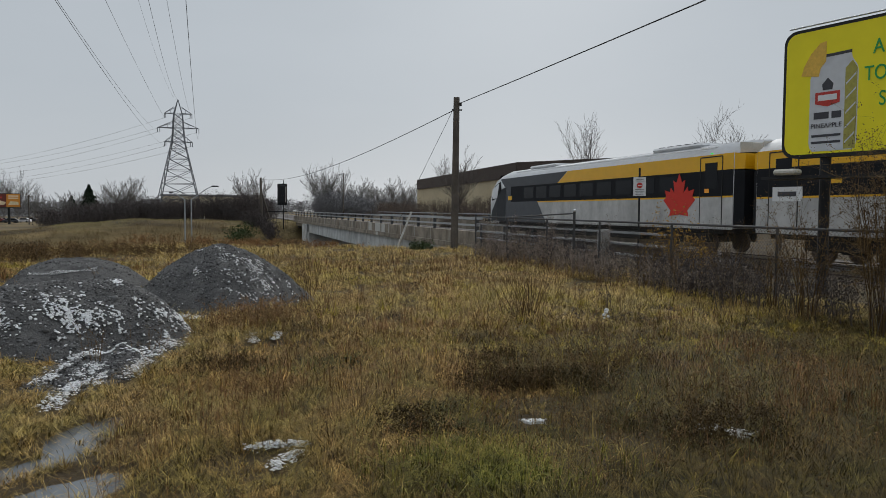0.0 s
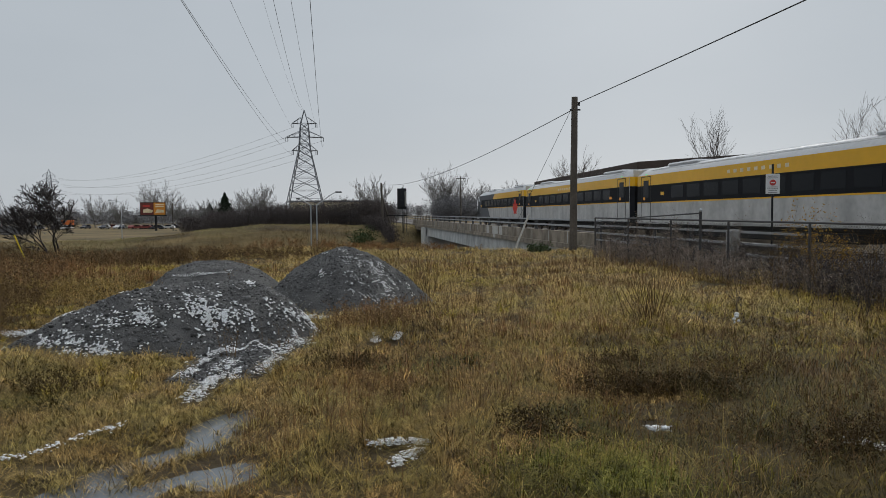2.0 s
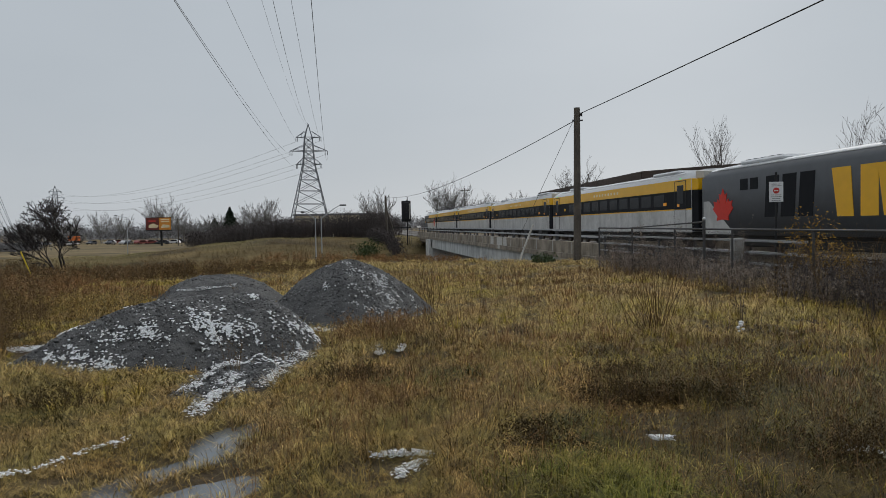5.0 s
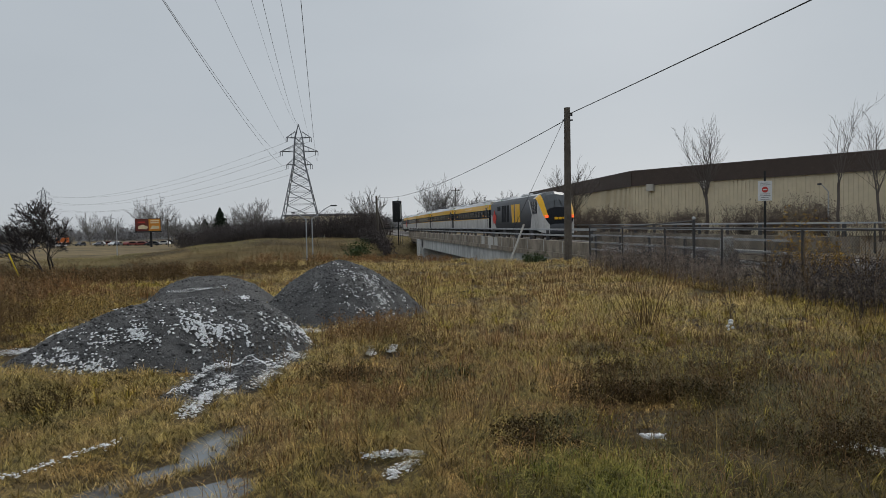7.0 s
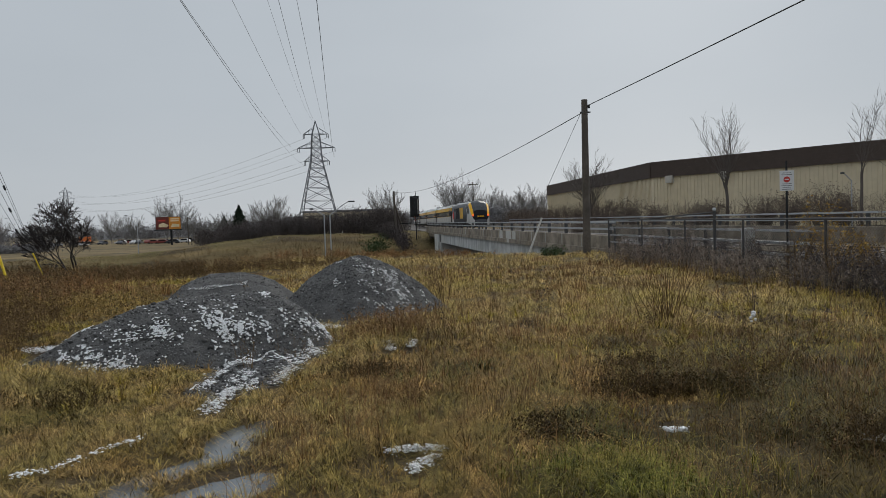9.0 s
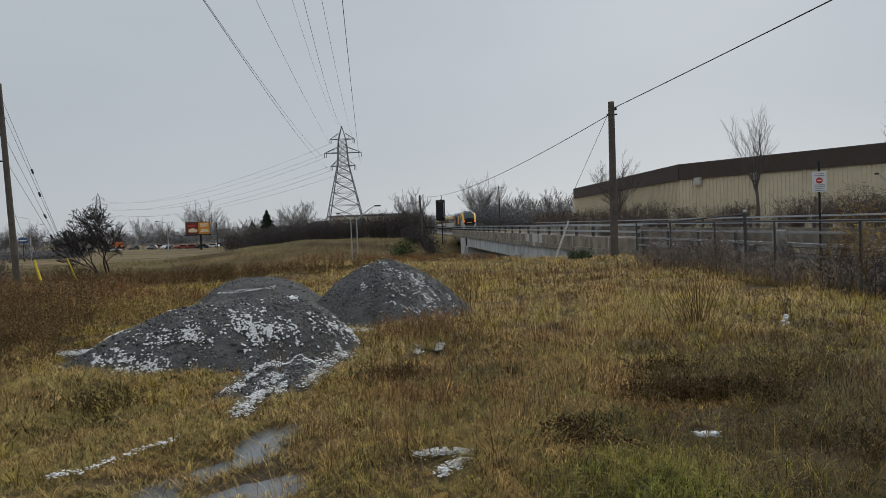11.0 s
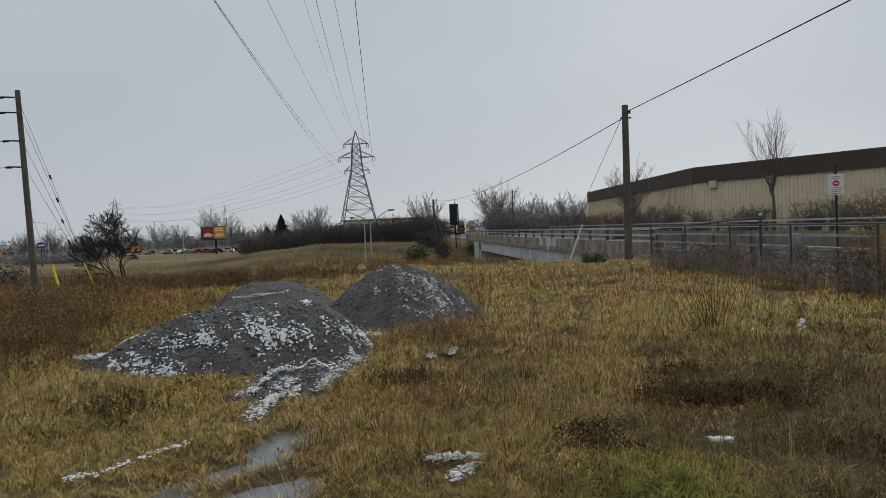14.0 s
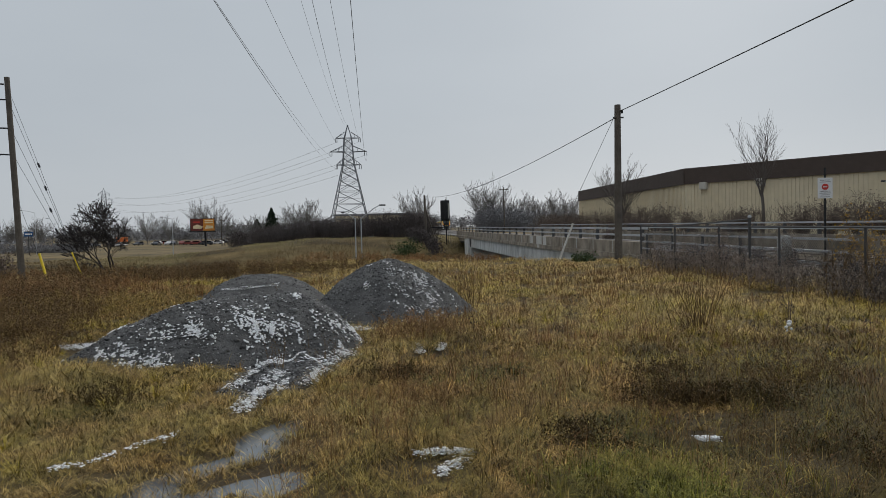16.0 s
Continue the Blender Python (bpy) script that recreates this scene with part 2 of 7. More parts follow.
M = dict(
    soil=material("soil", (0.0382, 0.0265, 0.0126), 0.9, spots=((0.0553, 0.0374, 0.0162), (0.0765, 0.053, 0.0216), (0.0467, 0.0429, 0.0144)), scale=3.0, amount=0.35, bump=0.8, bump_scale=25),
    straw=plant_material("straw", [(0.0419, 0.0242, 0.00755), (0.234, 0.134, 0.0345), (0.566, 0.376, 0.124), (0.074, 0.0411, 0.013), (0.444, 0.267, 0.0755), (0.123, 0.0726, 0.0216)], [(0.0369, 0.0315, 0.00647), (0.185, 0.136, 0.0302), (0.444, 0.339, 0.0967), (0.0616, 0.0484, 0.0108), (0.32, 0.23, 0.0594)], 2.2, 0.5, clump=0.6, clump_scale=13),
    gold=plant_material("golden_straw", [(0.106, 0.0621, 0.0198), (0.37, 0.241, 0.0743), (0.677, 0.471, 0.168), (0.169, 0.0963, 0.0337), (0.466, 0.321, 0.109)], [(0.106, 0.0813, 0.0207), (0.328, 0.241, 0.0653), (0.582, 0.439, 0.144), (0.169, 0.126, 0.0317), (0.38, 0.284, 0.0823)], 1.1, 0.5, clump=0.45, clump_scale=5),
    bank=plant_material("bank_grass", [(0.22, 0.18, 0.08), (0.28, 0.225, 0.1), (0.36, 0.29, 0.13)], [(0.17, 0.155, 0.06), (0.22, 0.19, 0.075), (0.28, 0.235, 0.1)], 0.12, 0.5),
    bankbrown=plant_material("bank_brush", [(0.147, 0.104, 0.054), (0.21, 0.147, 0.072), (0.263, 0.19, 0.09)], [(0.126, 0.095, 0.045), (0.179, 0.133, 0.0612), (0.231, 0.171, 0.0765)], 0.2, 0.5),
    fleck=plant_material("dry_leaf", [(0.16, 0.12, 0.095), (0.28, 0.22, 0.18), (0.42, 0.36, 0.3)], [(0.12, 0.09, 0.075), (0.24, 0.19, 0.155), (0.36, 0.3, 0.25)], 0.5, 0.5),
    green=plant_material("green_blades", [(0.0139, 0.0184, 0.00223), (0.0478, 0.0512, 0.00491), (0.143, 0.122, 0.0183)], [(0.0239, 0.021, 0.00312), (0.0944, 0.0635, 0.0125), (0.0564, 0.0471, 0.00714)], 0.6, 0.55, clump=0.55, clump_scale=12),
    fresh=plant_material("fresh_blades", [(0.0437, 0.052, 0.00558), (0.138, 0.138, 0.0156), (0.335, 0.303, 0.0614)], [(0.0654, 0.0615, 0.00893), (0.189, 0.159, 0.0251), (0.305, 0.246, 0.0614)], 3.0, 0.5, clump=0.5, clump_scale=14),
    olive=plant_material("olive_blades", [(0.128, 0.104, 0.0107), (0.321, 0.25, 0.0295), (0.556, 0.43, 0.0738)], [(0.171, 0.13, 0.018), (0.407, 0.29, 0.0525), (0.289, 0.22, 0.0295)], 0.9, 0.55, clump=0.45, clump_scale=5),
    pale=plant_material("pale_straw", [(0.0629, 0.0371, 0.0129), (0.315, 0.196, 0.0597), (0.545, 0.391, 0.156), (0.125, 0.0721, 0.0239), (0.524, 0.35, 0.12)], [(0.0629, 0.0515, 0.0129), (0.272, 0.206, 0.0551), (0.462, 0.36, 0.129), (0.147, 0.113, 0.0276), (0.44, 0.33, 0.101)], 2.0, 0.5, clump=0.55, clump_scale=13),
    sere=plant_material("dark_sere_grass", [(0.0164, 0.0106, 0.00227), (0.0697, 0.0424, 0.00778), (0.228, 0.153, 0.0325), (0.0253, 0.0153, 0.00325), (0.12, 0.0768, 0.0146)], [(0.0139, 0.0124, 0.00195), (0.0631, 0.0499, 0.00714), (0.177, 0.141, 0.026), (0.0228, 0.0199, 0.00292)], 2.2, 0.5, clump=0.6, clump_scale=13),
    rust=plant_material("rusty_stems", [(0.173, 0.086, 0.037), (0.286, 0.148, 0.061), (0.367, 0.210, 0.090)], [(0.122, 0.072, 0.037), (0.224, 0.143, 0.070), (0.326, 0.229, 0.107)], 0.5, 0.5, clump=0.45, clump_scale=8),
    weed=plant_material("dead_weed", [(0.0552, 0.0336, 0.015), (0.116, 0.0708, 0.03), (0.208, 0.132, 0.056)], [(0.0732, 0.0456, 0.021), (0.16, 0.101, 0.043), (0.282, 0.194, 0.09)], 0.8, 0.5),
    # litter blades near black: the shade between tufts is put into their colour
    litter=plant_material("gap_shade_litter", [(0.0272, 0.0161, 0.0072), (0.0578, 0.0355, 0.012), (0.102, 0.0646, 0.0216)], [(0.0306, 0.0209, 0.0072), (0.0612, 0.042, 0.0132), (0.0884, 0.0646, 0.0179)], 0.8, 0.5),
    brush=plant_material("brush_twig", [(0.07, 0.054, 0.046), (0.13, 0.1, 0.082), (0.2, 0.16, 0.13)], [(0.08, 0.06, 0.05), (0.14, 0.105, 0.082), (0.23, 0.19, 0.16)], 0.3, 0.5),
    hedge=plant_material("hedge_twig", [(0.0448, 0.0388, 0.0394), (0.0784, 0.0684, 0.0661), (0.123, 0.106, 0.102)], [(0.0504, 0.0433, 0.0429), (0.0896, 0.0752, 0.0719), (0.134, 0.109, 0.0986)], 0.1, 0.5),
    # twigs of the far scrub, haze painted in as a paler grey
    hazewood=plant_material("haze_paled_twig", [(0.13, 0.129, 0.138), (0.195, 0.19, 0.196), (0.26, 0.258, 0.261)], [(0.143, 0.136, 0.145), (0.208, 0.204, 0.21), (0.26, 0.258, 0.261)], 0.05, 0.5),
    bark=material("bark", (0.12, 0.103, 0.092), 0.9, scale=5, amount=0.35, bump=0.4),
    # bark for trees far off: a lighter grey puts the haze into the colour
    hazebark=material("haze_paled_bark", (0.17, 0.16, 0.152), 0.9, scale=5, amount=0.3),
    darkbark=material("dark_bark", (0.035, 0.03, 0.03), 0.9, scale=5, amount=0.3, bump=0.4),
    conifer=plant_material("conifer_needles", [(0.016, 0.03, 0.016), (0.03, 0.05, 0.026)], [(0.02, 0.03, 0.02), (0.04, 0.055, 0.03)], 1.0, 0.5),
    amber=plant_material("amber_leaf", [(0.4, 0.22, 0.03), (0.55, 0.33, 0.05), (0.25, 0.12, 0.03)], [(0.45, 0.28, 0.05), (0.3, 0.2, 0.05)], 1.0, 0.5),
    leaf=plant_material("green_leaf", [(0.03, 0.05, 0.02), (0.06, 0.09, 0.03)], [(0.04, 0.06, 0.025), (0.08, 0.1, 0.04)], 1.0, 0.5),
    gravel=material("gravel", (0.076, 0.075, 0.074), 0.9, spots=((0.096, 0.095, 0.094), (0.116, 0.113, 0.11)), scale=22, amount=0.4, bump=0.8, bump_scale=70),
    stone=material("gravel_stone", (0.127, 0.126, 0.126), 0.85, scale=9, amount=0.25, island=0.85),
    snow=material("snow", (0.93, 0.94, 0.95), 0.7, scale=12, amount=0.05, bump=0.2, bump_scale=50, spec=0.4),
    concrete=material("concrete", (0.231, 0.198, 0.154), 0.9, spots=((0.275, 0.239, 0.192), (0.165, 0.13, 0.096)), scale=3, amount=0.22, bump=0.3, streak=0.4),
    palecon=material("pale_concrete", (0.42, 0.43, 0.42), 0.85, spots=((0.48, 0.49, 0.48), (0.36, 0.36, 0.34)), scale=2, amount=0.15, bump=0.2, streak=0.25),
    patch=material("repair_concrete", (0.5, 0.49, 0.46), 0.85, scale=4, amount=0.15),
    galv=material("galvanised_steel", (0.42, 0.44, 0.46), 0.45, 0.7, scale=5, amount=0.2),
    dull=material("dull_fence_steel", (0.075, 0.075, 0.077), 0.7, 0.1, scale=6, amount=0.3),
    tower=material("tower_steel", (0.188, 0.197, 0.215), 0.6, 0.4, scale=1, amount=0.2),
    wire=material("wire", (0.03, 0.03, 0.032), 0.6, 0.2, amount=0.1),
    polewood=material("pole_wood", (0.0864, 0.0743, 0.0617), 0.9, spots=((0.119, 0.103, 0.0859), (0.0594, 0.0502, 0.0441)), scale=5, amount=0.3, bump=0.6, bump_scale=30),
    rail=material("rail_steel", (0.13, 0.1, 0.085), 0.5, 0.6, scale=4, amount=0.25),
    ballast=material("ballast", (0.16, 0.15, 0.145), 0.95, spots=((0.2, 0.19, 0.18), (0.11, 0.1, 0.095)), scale=12, amount=0.4, bump=1.0, bump_scale=30),
    sleeper=material("sleeper", (0.2, 0.19, 0.18), 0.9, scale=5, amount=0.3),
    asphalt=material("asphalt", (0.05, 0.05, 0.052), 0.9, scale=6, amount=0.25, bump=0.3),
    fascia=material("brown_fascia", (0.085, 0.064, 0.054), 0.7, scale=0.8, amount=0.15),
    siding=material("beige_siding", (0.6, 0.52, 0.365), 0.6, scale=0.6, amount=0.1, spots=((0.64, 0.56, 0.4), (0.57, 0.49, 0.34))),
    roofgrey=material("roof_membrane", (0.2, 0.2, 0.2), 0.9, scale=0.5),
    vent=material("vent_grey", (0.5, 0.48, 0.43), 0.7, amount=0.15),
    t_grey=material("silver_grey_paint", (0.45, 0.445, 0.43), 0.45, scale=2, amount=0.14, coat=0.1, spots=((0.5, 0.495, 0.48), (0.38, 0.37, 0.345)), streak=0.18),
    t_roof=material("pale_roof_paint", (0.6, 0.61, 0.62), 0.45, scale=2, amount=0.12),
    t_black=material("black_band_paint", (0.018, 0.019, 0.022), 0.6, scale=1, amount=0.15, spec=0.06),
    t_yellow=material("yellow_paint", (0.8, 0.43, 0.008), 0.4, scale=1, amount=0.08, coat=0.2),
    t_dark=material("slate_grey_paint", (0.095, 0.1, 0.108), 0.55, scale=1, amount=0.12, spec=0.15),
    t_glass=material("tinted_glass", (0.011, 0.013, 0.016), 0.2, scale=1, amount=0.1, spec=0.1),
    t_screen=material("windscreen_glass", (0.035, 0.042, 0.048), 0.06, scale=1, amount=0.1, spec=0.5),
    t_red=material("red_decal", (0.62, 0.035, 0.02), 0.5, scale=2, amount=0.08),
    t_under=material("underframe", (0.03, 0.029, 0.028), 0.8, scale=3, amount=0.3),
    t_line=material("door_seal", (0.02, 0.02, 0.02), 0.6),
    lamp_red=material("red_tail_lamp", (1.0, 0.12, 0.03), 0.4, glow=1.0),
    lamp_green=material("green_lamp", (0.1, 0.9, 0.2), 0.4, glow=0.35),
    led=material("amber_display", (0.75, 0.3, 0.03), 0.4, glow=0.12),
    black=material("black_metal", (0.015, 0.016, 0.018), 0.5, scale=3),
    white=material("white_sign", (0.7, 0.71, 0.72), 0.5, scale=3, amount=0.06),
    ink=material("print_ink", (0.06, 0.06, 0.07), 0.6),
    yellowad=material("yellow_poster", (0.86, 0.75, 0.02), 0.5, scale=1, amount=0.06),
    greenad=material("green_lettering", (0.03, 0.33, 0.09), 0.5),
    can=material("printed_can_silver", (0.58, 0.6, 0.63), 0.4, scale=2, amount=0.15),
    canedge=material("printed_can_olive", (0.36, 0.33, 0.08), 0.5),
    fruit=material("printed_fruit", (0.72, 0.45, 0.08), 0.5, scale=8, amount=0.2),
    redad=material("red_print", (0.5, 0.05, 0.04), 0.5),
    maroon=material("maroon_poster", (0.16, 0.04, 0.03), 0.5, scale=1),
    orange=material("orange_poster", (0.65, 0.26, 0.04), 0.5, scale=1),
    cream=material("cream_print", (0.75, 0.62, 0.4), 0.5, scale=3, amount=0.3),
    yellowpl=material("yellow_guard", (0.62, 0.45, 0.02), 0.5, scale=3),
    whitepost=material("weathered_white_post", (0.55, 0.54, 0.51), 0.8, scale=5, amount=0.2),
    blue=material("blue_sign", (0.03, 0.1, 0.25), 0.5),
    carw=material("white_car_paint", (0.6, 0.6, 0.62), 0.3, coat=0.5),
    card=material("dark_car_paint", (0.05, 0.055, 0.07), 0.3, coat=0.5),
    carr=material("red_car_paint", (0.24, 0.05, 0.045), 0.3, coat=0.5),
    caro=material("orange_truck_paint", (0.65, 0.16, 0.03), 0.4),
    farwall=material("far_wall", (0.4, 0.41, 0.43), 0.8, scale=0.3, amount=0.15),
    farroof=material("far_roof", (0.2, 0.2, 0.21), 0.8),
    tyre=material("rubber", (0.02, 0.02, 0.02), 0.9),
)


def grass_over(m, y0, y1):
    """Beyond the field the soil is closed over by tawny and olive turf, drawn out in long streaks."""
    nt = m.node_tree
    b = nt.nodes["Principled BSDF"]
    old = b.inputs["Base Color"].links[0].from_socket
    tc, sp_, mp, n, rg, cr_, mx = (nt.nodes.new("ShaderNode" + k) for k in ("TexCoord", "SeparateXYZ", "Mapping", "TexNoise", "MapRange", "ValToRGB", "Mix"))
    mp.inputs["Scale"].default_value = (0.07, 0.3, 0.5)
    n.inputs["Scale"].default_value, n.inputs["Detail"].default_value = 1.0, 6
    rg.inputs[1].default_value, rg.inputs[2].default_value = y0, y1
    el = cr_.color_ramp.elements
    el[0].position, el[0].color, el[1].position, el[1].color = 0.38, (0.07, 0.052, 0.025, 1), 0.64, (0.235, 0.168, 0.074, 1)
    x = el.new(0.5); x.color = (0.135, 0.1, 0.044, 1)
    mx.data_type = "RGBA"
    nt.links.new(tc.outputs["Object"], sp_.inputs[0]); nt.links.new(sp_.outputs["Y"], rg.inputs[0])
    nt.links.new(tc.outputs["Object"], mp.inputs[0]); nt.links.new(mp.outputs[0], n.inputs["Vector"])
    nt.links.new(n.outputs["Fac"], cr_.inputs[0])
    nt.links.new(rg.outputs[0], mx.inputs["Factor"])
    nt.links.new(old, mx.inputs["A"]); nt.links.new(cr_.outputs[0], mx.inputs["B"])
    nt.links.new(mx.outputs["Result"], b.inputs["Base Color"])


grass_over(M["soil"], 60.0, 90.0)
water = bpy.data.materials.new("muddy_water")
water.use_nodes = True
wb = water.node_tree.nodes["Principled BSDF"]
wb.inputs["Base Color"].default_value = (0.12, 0.13, 0.137, 1)
wb.inputs["Roughness"].default_value = 0.09
wb.inputs["IOR"].default_value = 1.55
wn, wbump = water.node_tree.nodes.new("ShaderNodeTexNoise"), water.node_tree.nodes.new("ShaderNodeBump")
wn.inputs["Scale"].default_value, wn.inputs["Detail"].default_value = 14, 5
wbump.inputs["Strength"].default_value, wbump.inputs["Distance"].default_value = 0.12, 0.02
water.node_tree.links.new(wn.outputs["Fac"], wbump.inputs["Height"])
water.node_tree.links.new(wbump.outputs[0], wb.inputs["Normal"])
M["water"] = water


# ---- mesh helpers ----
def mesh_from(name, verts, faces, mat, smooth=False):
    """A mesh from numpy verts and a list of face index arrays (each array has faces of one size)."""
    me = bpy.data.meshes.new(name)
    verts = np.asarray(verts, dtype=np.float32)
    groups = [np.asarray(f, dtype=np.int32) for f in faces if len(f)]
    loops = np.concatenate([g.ravel() for g in groups])
    sizes = np.concatenate([np.full(len(g), g.shape[1], dtype=np.int32) for g in groups])
    starts = np.concatenate([[0], np.cumsum(sizes)[:-1]]).astype(np.int32)
    me.vertices.add(len(verts)); me.vertices.foreach_set("co", verts.ravel())
    me.loops.add(len(loops)); me.loops.foreach_set("vertex_index", loops)
    me.polygons.add(len(sizes)); me.polygons.foreach_set("loop_start", starts)
    me.update(calc_edges=True)
    me.validate()
    if smooth:
        me.polygons.foreach_set("use_smooth", np.ones(len(me.polygons), dtype=bool))
    me.materials.append(mat)
    return me


def empty(name, m=None):
    ob = new(name)
    ob.empty_display_size = 0.3
    if m is not None:
        ob.matrix_basis = m
    return ob


def part(name, bm, mat, parent=None, label="", smooth=False):
    """Links a bmesh as one mesh object under a thing or a part."""
    me = bpy.data.meshes.new(name)
    if smooth:
        for f in bm.faces:
            f.smooth = True
    bm.normal_update()
    bm.to_mesh(me); bm.free()
    me.materials.append(mat)
    ob = new(name, me)
    ob.parent = parent
    return tagged(ob, label)


def arr(name, verts, faces, mat, parent=None, label="", smooth=False):
    ob = new(name, mesh_from(name, verts, faces, mat, smooth))
    ob.parent = parent
    return tagged(ob, label)


def box(bm, lo, hi, bevel=0.0):
    lo, hi = Vector(lo), Vector(hi)
    r = bmesh.ops.create_cube(bm, size=1, matrix=Matrix.Translation((lo + hi) / 2) @ Matrix.Diagonal((*(hi - lo), 1)))
    if bevel:
        edges = list({e for v in r["verts"] for e in v.link_edges})
        bmesh.ops.bevel(bm, geom=edges, offset=bevel, segments=1, affect="EDGES")
    return bm


def boxes(*pairs, bevel=0.0):
    bm = bmesh.new()
    for lo, hi in pairs:
        box(bm, lo, hi, bevel)
    return bm


def rod(bm, a, b, r0, r1=None, n=8):
    a, b = Vector(a), Vector(b)
    d = b - a
    m = Matrix.Translation((a + b) / 2) @ d.to_track_quat("Z", "Y").to_matrix().to_4x4()
    bmesh.ops.create_cone(bm, cap_ends=True, segments=n, radius1=r0, radius2=r0 if r1 is None else r1, depth=d.length, matrix=m)
    return bm


def rods(*items, n=8):
    bm = bmesh.new()
    for a, b, r in items:
        rod(bm, a, b, r, n=n)
    return bm


def prism(bm, pts, x0, x1):
    """A polygon of (y, z) points pushed from x0 to x1."""
    a = [bm.verts.new((x0, y, z)) for y, z in pts]
    b = [bm.verts.new((x1, y, z)) for y, z in pts]
    bm.faces.new(a); bm.faces.new(b[::-1])
    for i in range(len(pts)):
        j = (i + 1) % len(pts)
        bm.faces.new((a[j], a[i], b[i], b[j]))
    bmesh.ops.recalc_face_normals(bm, faces=bm.faces)
    return bm


def tubes(segs, n=4):
    """Tapered tubes from rows of x0 y0 z0 x1 y1 z1 r0 r1, as numpy verts and quads."""
    s = np.asarray(segs, dtype=np.float64)
    a, b, r0, r1 = s[:, :3], s[:, 3:6], s[:, 6], s[:, 7]
    d = b - a
    d /= np.linalg.norm(d, axis=1, keepdims=True) + 1e-9
    ref = np.where(np.abs(d[:, 2:3]) > 0.9, np.array([[1.0, 0, 0]]), np.array([[0, 0, 1.0]]))
    u = np.cross(d, ref); u /= np.linalg.norm(u, axis=1, keepdims=True) + 1e-9
    v = np.cross(d, u)
    ang = np.arange(n) * 2 * np.pi / n
    ring = u[:, None] * np.cos(ang)[None, :, None] + v[:, None] * np.sin(ang)[None, :, None]
    verts = np.concatenate([a[:, None] + ring * r0[:, None, None], b[:, None] + ring * r1[:, None, None]], axis=1)
    base = (np.arange(len(s)) * 2 * n)[:, None, None]
    k = np.arange(n); k2 = (k + 1) % n
    q = np.stack([k, k2, k2 + n, k + n], axis=1)[None] + base
    return verts.reshape(-1, 3), q.reshape(-1, 4)


def blades(P, az, h, w, bend):
    """Bent blades: five points each."""
    n = len(P)
    d = np.stack([np.cos(az), np.sin(az), np.zeros(n)], 1)
    p = np.stack([-np.sin(az), np.cos(az), np.zeros(n)], 1)
    up = np.array([[0, 0, 1.0]])
    mid = P + d * (bend * h * 0.3)[:, None] + up * (h * 0.62 * (1 - 0.12 * bend))[:, None]
    tip = P + d * (bend * h * 0.95)[:, None] + up * (h * (1 - 0.5 * bend))[:, None]
    pw = p * w[:, None]
    V = np.stack([P - pw / 2, P + pw / 2, mid + pw * 0.42, mid - pw * 0.42, tip], 1).reshape(-1, 3)
    i = (np.arange(n) * 5)[:, None]
    return V, i + np.array([[0, 1, 2, 3]]), i + np.array([[3, 2, 4]])


def arcs(P, az, length, w, tilt, curl, n=4):
    """Long blades that rise, arch over and hang: n segments each."""
    m = len(P)
    d = np.stack([np.cos(az), np.sin(az), np.zeros(m)], 1)
    side = np.stack([-np.sin(az), np.cos(az), np.zeros(m)], 1)
    pts, p = [P], P
    for i in range(n):
        th = tilt + curl * (i + 0.5) / n
        p = p + (d * np.sin(th)[:, None] + np.array([[0, 0, 1.0]]) * np.cos(th)[:, None]) * (length / n)[:, None]
        pts.append(p)
    rows = []
    for i, q in enumerate(pts[:-1]):
        f = 0.5 * (1 - 0.55 * i / n)
        rows += [q - side * (w * f)[:, None], q + side * (w * f)[:, None]]
    V = np.stack(rows + [pts[-1]], 1).reshape(-1, 3)
    b = (np.arange(m) * (2 * n + 1))[:, None]
    quads = np.concatenate([b + np.array([[2 * i, 2 * i + 1, 2 * i + 3, 2 * i + 2]]) for i in range(n - 1)])
    return V, quads, b + np.array([[2 * n - 2, 2 * n - 1, 2 * n]])


def flakes(P, size, rng, flat=0.0):
    """Small leaves: one kinked quad at each point, turned at random."""
    n = len(P)
    a = rng.normal(size=(n, 3)); a[:, 2] *= 1 - flat
    a /= np.linalg.norm(a, axis=1, keepdims=True)
    b = np.cross(a, rng.normal(size=(n, 3))); b /= np.linalg.norm(b, axis=1, keepdims=True)
    s = np.broadcast_to(size, (n,))[:, None]
    V = np.stack([P - a * s, P + b * s * 0.5, P + a * s, P - b * s * 0.5], 1).reshape(-1, 3)
    return V, (np.arange(n) * 4)[:, None] + np.array([[0, 1, 2, 3]])


def fuse(*sets):
    """Joins (verts, face arrays...) sets into one."""
    V, F, off = [], [], 0
    for v, *fs in sets:
        V.append(v)
        F += [f + off for f in fs]
        off += len(v)
    return np.concatenate(V), F


